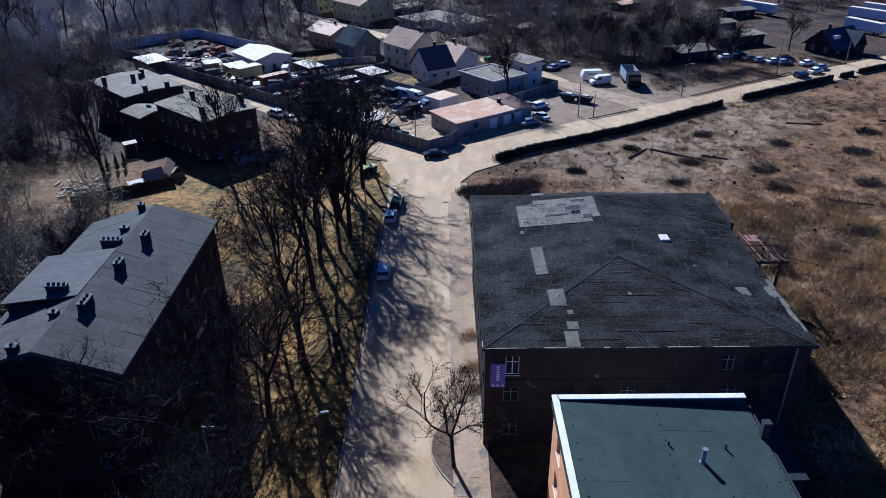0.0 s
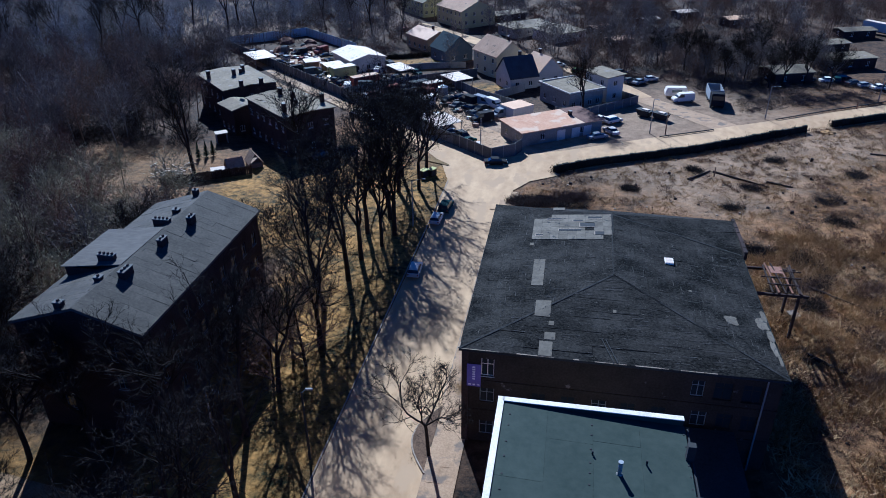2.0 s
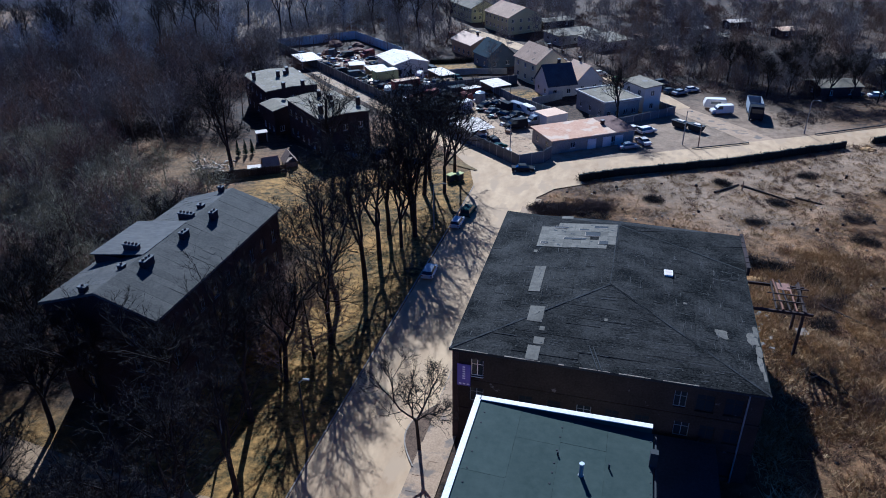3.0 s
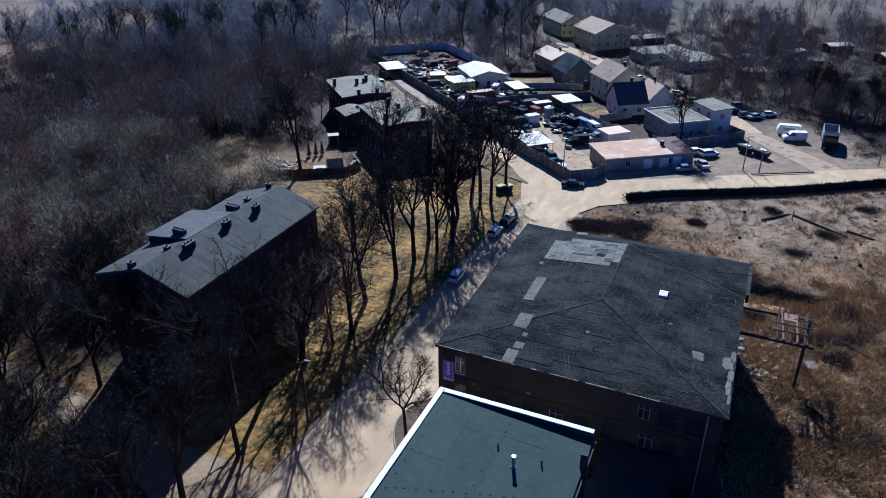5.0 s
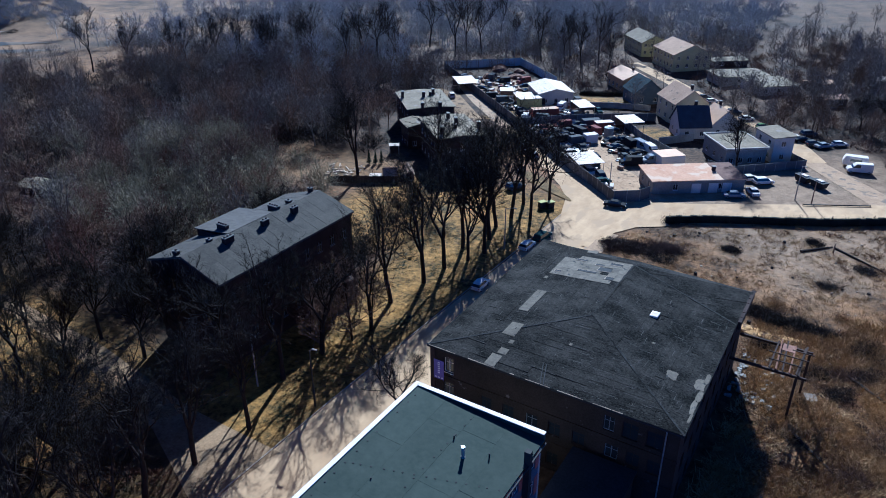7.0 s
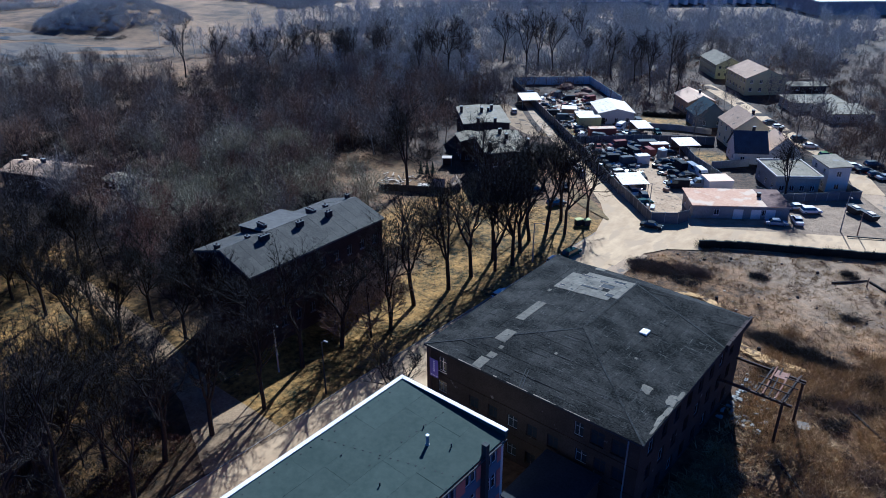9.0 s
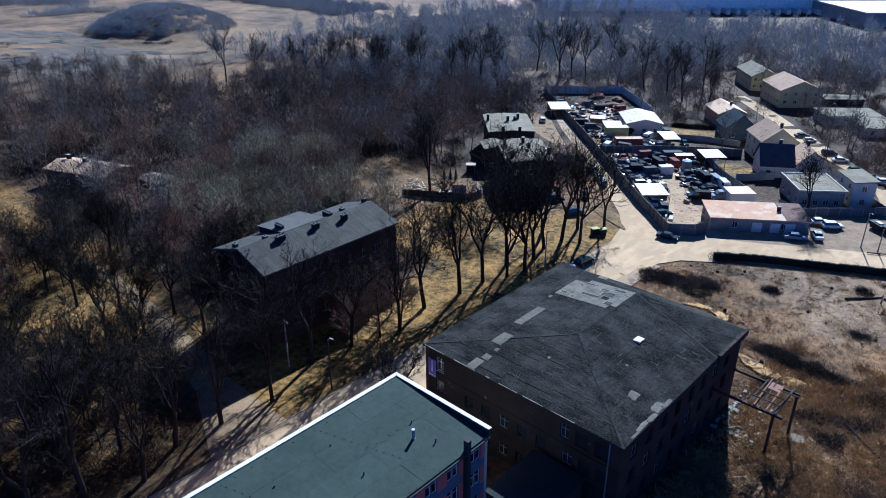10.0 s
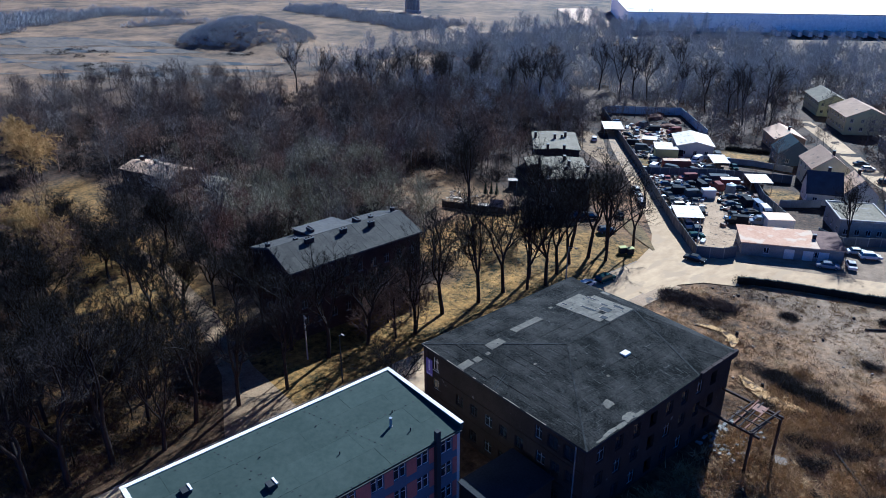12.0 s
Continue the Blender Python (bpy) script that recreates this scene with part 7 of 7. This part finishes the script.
for x0, y0, x1, y1 in ((38.5, 126, 47, 119.5), (33.5, 121.5, 38, 126.5), (47, 122, 51, 120), (90, 141, 97, 137), (44, 84, 50, 79), (60, 101, 66, 99), (40, 68, 45, 63), (70, 140, 77, 139)):
    bm = bmesh.new()
    a, b = Vector((x0, y0, gz(x0, y0) + 0.2)), Vector((x1, y1, gz(x1, y1) + 0.15))
    tube(bm, a, b, 0.24, 0.13, 8)
    for k in range(4):
        p = a.lerp(b, 0.4 + 0.15 * k)
        tube(bm, p, p + Vector((rs.uniform(-1, 1), rs.uniform(-1, 1), rs.uniform(0.1, 0.7))), 0.06, 0.02, 5)
    ob = part("fallen_trunk", bm, M_BARK, None)
    tagged(ob, "fallen bare tree trunk lying in the dry field", "log", "fallen trunks")
M_SAND = mat("bare_yellow_sand", (0.36, 0.22, 0.072), (0.56, 0.365, 0.135), 0.95, 3, 0.5, 0.5, wear=(0.10, 0.066, 0.038), wear_at=0.54, wear_scale=0.9)
for x, y, s in ((30.2, 89.6, 1.5), (33.6, 88.9, 1.4), (36.4, 89.4, 1.2), (66.0, 153.4, 1.6), (101, 174.5, 1.2), (15.4, 101.6, 0.9), (20.6, 100.2, 1.0)):
    bm = bmesh.new()
    bmesh.ops.create_icosphere(bm, subdivisions=3, radius=1)
    for v in bm.verts:
        n = 1 + 0.4 * noise.noise(v.co * 2.1 + Vector((x, y, 0)))
        v.co = Vector((v.co.x * s * n, v.co.y * s * n * 0.7, max(v.co.z, -0.1) * s * 0.28 * n))
    ob = part("sand_mound", bm, M_SAND, None)
    ob.matrix_world = stand(x, y)
    tagged(ob, "low heap of pale yellow sand", "heap", "sand heaps")

strip("sand_patch", [(27.0, 91.4), (29.0, 90.2), (31, 89.4), (33.5, 88.9), (36.0, 89.2), (38.0, 90.0)], [0.5, 1.8, 2.4, 2.2, 2.0, 0.4], M_SAND, 0.22, "bare yellow sand patch beside the factory", "sand", step=1.0)
strip("sand_patch", [(13.2, 100.6), (15.4, 101.8), (18.0, 102.0), (20.6, 101.0), (21.8, 98.4)], [0.4, 1.4, 0.8, 1.9, 0.5], M_SAND, 0.2, "bare yellow sand patch in the field", "sand", step=0.8)
for x, y, sz in ((30, 95.5, 1.6), (32, 94.6, 1.8), (34, 94.2, 2.0), (36.5, 94.2, 2.0), (38.5, 94.2, 1.8), (40.5, 93.8, 1.6), (40.6, 82.6, 1.6), (43.6, 79.4, 1.8), (45.5, 92.2, 1.8), (46.2, 85.4, 1.8), (35.3, 126.4, 1.5), (22.7, 116, 1.3)):
    bush(x, y, sz, M_TWIG, "dense dark bramble bush in the field", 0.75)
bit = (np.array([(sx, sy, sz) for sz in (-0.05, 0.12) for sx, sy in ((-0.12, -0.09), (0.12, -0.1), (0.1, 0.1), (-0.1, 0.09))], float), np.array([(4, 5, 6, 7), (0, 1, 5, 4), (1, 2, 6, 5), (2, 3, 7, 6), (3, 0, 4, 7)]))
joined("field_stones", [bit], scatter(260, 5, 95, 82, 160, 0.4, 1.7, in_field), M_KERB, "small pale stones and litter strewn over the field", "stones")
joined("field_clods", [bit], scatter(170, 5, 95, 45, 160, 0.6, 2.0, in_field), M_BARK, "small dark stumps and clods strewn over the field", "clods")

# ---- the rusty frame beside the factory ----
M_STEEL_DARK = mat("dark_rusted_steel", (0.018, 0.013, 0.011), (0.06, 0.04, 0.03), 0.85, 6, 0.6, 0.2)
gantry = thing("steel_gantry", "rusty steel gantry with a broken deck beside the factory", "gantry")
for x, y in ((38.6, 71.0), (39.3, 77.0)):
    bm = bmesh.new()
    box(bm, x - 0.14, x + 0.14, y - 0.14, y + 0.14, gz(x, y) - 0.4, 5.4)
    part("post", bm, M_STEEL_DARK, gantry)
for y in (71.0, 77.0):
    bm = bmesh.new()
    box(bm, 31.2, 39.6, y - 0.13, y + 0.13, 5.4, 5.7)
    part("beam", bm, M_STEEL_DARK, gantry)
solid("beam", M_STEEL_DARK, gantry, (38.6, 38.85, 70.8, 77.2, 5.703, 5.95))
solid("beam", M_STEEL_DARK, gantry, (36.2, 36.4, 70.8, 77.2, 5.703, 5.9))
for k in range(5):
    x = 35.6 + 0.72 * k
    bm = bmesh.new()
    box(bm, -0.09, 0.09, 0, 6.4 + rs.uniform(-0.3, 0.5), 0, 0.12, pose(x, 70.7, 5.96, rs.uniform(0, 1.5), 0, rs.uniform(-4, 4)))
    part("batten", bm, M_RUST if k % 2 else M_STEEL_DARK, gantry)
for y, x0, x1 in ((72.4, 35.3, 38.9), (74.0, 35.0, 39.4), (75.6, 37.4, 39.8)):
    bm = bmesh.new()
    box(bm, x0, x1, y - 0.07, y + 0.07, 6.1, 6.2)
    part("batten", bm, M_STEEL_DARK, gantry)
solid("plate", mat("rust_red_sheet", (0.17, 0.09, 0.06), (0.28, 0.165, 0.11), 0.8, 4, 0.6, 0.2), gantry, (36.3, 37.7, 75.0, 76.6, 6.1, 6.16), label="rust-brown sheet")
for k in range(80):
    x, y = 31.6 + 5.5 * rs.random() ** 1.6, rs.uniform(71.5, 83)
    bm = bmesh.new()
    box(bm, -rs.uniform(0.12, 0.5), rs.uniform(0.12, 0.5), -0.22, 0.22, 0, rs.uniform(0.12, 0.35))
    bmesh.ops.bevel(bm, geom=bm.edges[:], offset=0.07, segments=1, affect="EDGES")
    ob = part("rubble", bm, M_CONCRETE, None)
    ob.matrix_world = pose(x, y, gz(x, y) - 0.05, rs.uniform(-10, 10), rs.uniform(-15, 15), rs.uniform(0, 180))
    tagged(ob, "pale broken concrete rubble beside the factory", "rubble", "rubble")
board = solid("board", M_KERB, None, (-0.75, 0.75, -0.6, 0.6, 0, 0.06))
board.matrix_world = pose(40.6, 76.6, gz(40.6, 76.6) + 0.25, 14, 8, 30)
tagged(board, "pale square board lying in dry grass", "board")

# ---- the old houses' yard ----
M_PLANK = mat("bleached_waste_timber", (0.42, 0.34, 0.24), (0.62, 0.52, 0.38), 0.9, 4, 0.6, 0.1, vary=0.2)
for x, y, w, d, turn in ((-51.6, 115.6, 3.0, 3.4, 38), (-49.4, 119.6, 3.2, 2.6, 128)):
    hut = thing("hut", "small timber hut with a steep board roof", "hut", pose(x, y, gz(x, y), 0, 0, turn))
    solid("wall", M_WOOD, hut, (-w / 2, w / 2, -d / 2, d / 2, -0.2, 0.9))
    for s in (-1, 1):
        bm = bmesh.new()
        c = [(-w / 2 - 0.2, s * (d / 2 + 0.2), 0.85), (w / 2 + 0.2, s * (d / 2 + 0.2), 0.85), (w / 2 + 0.2, 0, 2.9), (-w / 2 - 0.2, 0, 2.9)]
        slab(bm, c if s < 0 else c[::-1], 0.08)
        part("roof", bm, M_WOOD, hut)
canopy(-53.6, 112.8, 30, 2.8, 1.8, 1.5, M_SHEET_WHITE, "white sheet lean-to roof in the yard", M_BRICK_DARK)
canopy(-62.0, 131.7, 38, 2.6, 1.4, 2.4, M_SHEET_WHITE, "white translucent porch roof on the dark house", M_BRICK_DARK)
fence = thing("board_fence", "dark board fence round the shaded yard", "fence")
n = 46
for k in range(n):
    f = k / (n - 1)
    x, y = (-62 + 14 * f, 106.5 + 8.5 * f)
    solid("board", M_WOOD_DARK, fence, (-0.175, 0.175, -0.02, 0.02, -0.3, 1.7 + rs.uniform(-0.1, 0.1)), m=pose(x, y, gz(x, y), 0, 0, 31))
for f in (0.3, 1.2):
    bm = bmesh.new()
    tube(bm, (-62, 106.55, gz(-62, 106.5) + f), (-48, 115.05, gz(-48, 115) + f), 0.04, 0.04, 5)
    part("rail", bm, M_WOOD, fence)
for k in range(36):
    x, y = rs.gauss(-63.5, 2.2), rs.gauss(115, 2.4)
    bm = bmesh.new()
    box(bm, -rs.uniform(0.3, 1.2), rs.uniform(0.3, 1.2), -0.12, 0.12, 0, rs.uniform(0.08, 0.3))
    ob = part("plank", bm, M_PLANK if k % 4 else M_WOOD, None)
    ob.matrix_world = pose(x, y, gz(x, y) + rs.uniform(-0.02, 0.25), rs.uniform(-8, 8), rs.uniform(-12, 12), rs.uniform(0, 180))
    tagged(ob, "pale waste timber thrown on a pile", "timber", "timber pile")
for x, y in ((-62.4, 121.8), (-61.2, 122.8), (-60.2, 123.8)):
    r2 = random.Random(int(-x * 10))
    segs = []
    for k in range(260):
        z = r2.uniform(0.1, 3.2)
        a, w = r2.uniform(0, 6.3), 0.75 * (1 - z / 3.4)
        p = Vector((0, 0, z))
        segs.append((p, p + Vector((math.cos(a) * w, math.sin(a) * w, r2.uniform(0.1, 0.5))), 0.05, 0.02, 2))
    con = thing("conifer", "small dark columnar conifer in the yard", "tree", stand(x, y), "conifers")
    part_of("crown", mesh_from("crown", *tubes(segs, 3, 0.02), mat("dark_needles", (0.010, 0.022, 0.012), (0.03, 0.05, 0.025), 0.9, 8, 1, 0)), None, con)
    bm = bmesh.new()
    tube(bm, (0, 0, -0.2), (0, 0, 3.3), 0.07, 0.02, 6)
    part("trunk", bm, M_BARK, con)

# ---- the kerbs and the tree bed ----
kerb = thing("kerb", "pale stone kerb along the street", "kerb", kind="structure")
for x, y0, y1 in ((-9.75, 10, 116), (0.42, 10, 40), (0.42, 54, 110)):
    n = int((y1 - y0) / 2.0)
    for k in range(n):
        y = y0 + 2.0 * k
        g = gz(x, y + 1)
        solid("kerbstone", M_KERB, kerb, (x - 0.08, x + 0.08, y, y + 1.985, g - 0.2, g + 0.11))
bed_kerb = thing("tree_bed", "kerbed oval tree bed with dark soil and litter", "tree bed", kind="structure")
pts = [(0.5 - 2.1 * math.sin(math.pi * k / 12), 43.4 + 9.5 * k / 12) for k in range(13)]
for (x0, y0), (x1, y1) in zip(pts, pts[1:]):
    m = pose(x0, y0, gz(x0, y0), 0, 0, math.degrees(math.atan2(y1 - y0, x1 - x0)))
    solid("kerbstone", M_KERB, bed_kerb, (0, math.dist((x0, y0), (x1, y1)) - 0.01, -0.07, 0.07, -0.2, 0.2), m=m)
bm = bmesh.new()
prism(bm, [(x, y) for x, y in pts], gz(0, 48) - 0.1, gz(0, 48) + 0.155)
part("soil", bm, mat("dark_litter", (0.05, 0.035, 0.022), (0.17, 0.112, 0.066), 0.95, 5, 1, 0.5), bed_kerb)
slabs = thing("paving", "worn concrete paving slabs beside the factory", "paving", kind="structure")
rs2 = random.Random(4)
for k in range(40):
    for j in range(2):
        y = 26 + k * 2.05
        if 43 < y < 53 and j == 0:
            continue
        x = 0.75 + j * 1.15
        g = gz(1.5, y)
        solid("slab", M_PAVE, slabs, (x, x + 1.12, y, y + 2.0, g, g + 0.135 + rs2.uniform(0, 0.02)))
for x, y, sz in ((2.6, 60, 0.7), (2.5, 66, 0.6), (2.6, 56.5, 0.5)):
    bush(x, y, sz, M_DRY, "small dry weeds along the factory wall", 0.5, "weeds")
joined("bed_litter", tufts, [(rs2.uniform(-1.1, 0.5), rs2.uniform(44.5, 52), rs2.uniform(0, 6.3), rs2.uniform(0.3, 0.7), rs2.uniform(0.5, 1.0)) for k in range(60)], M_BRAMBLE, "dry leaves and weeds in the tree bed", "litter")
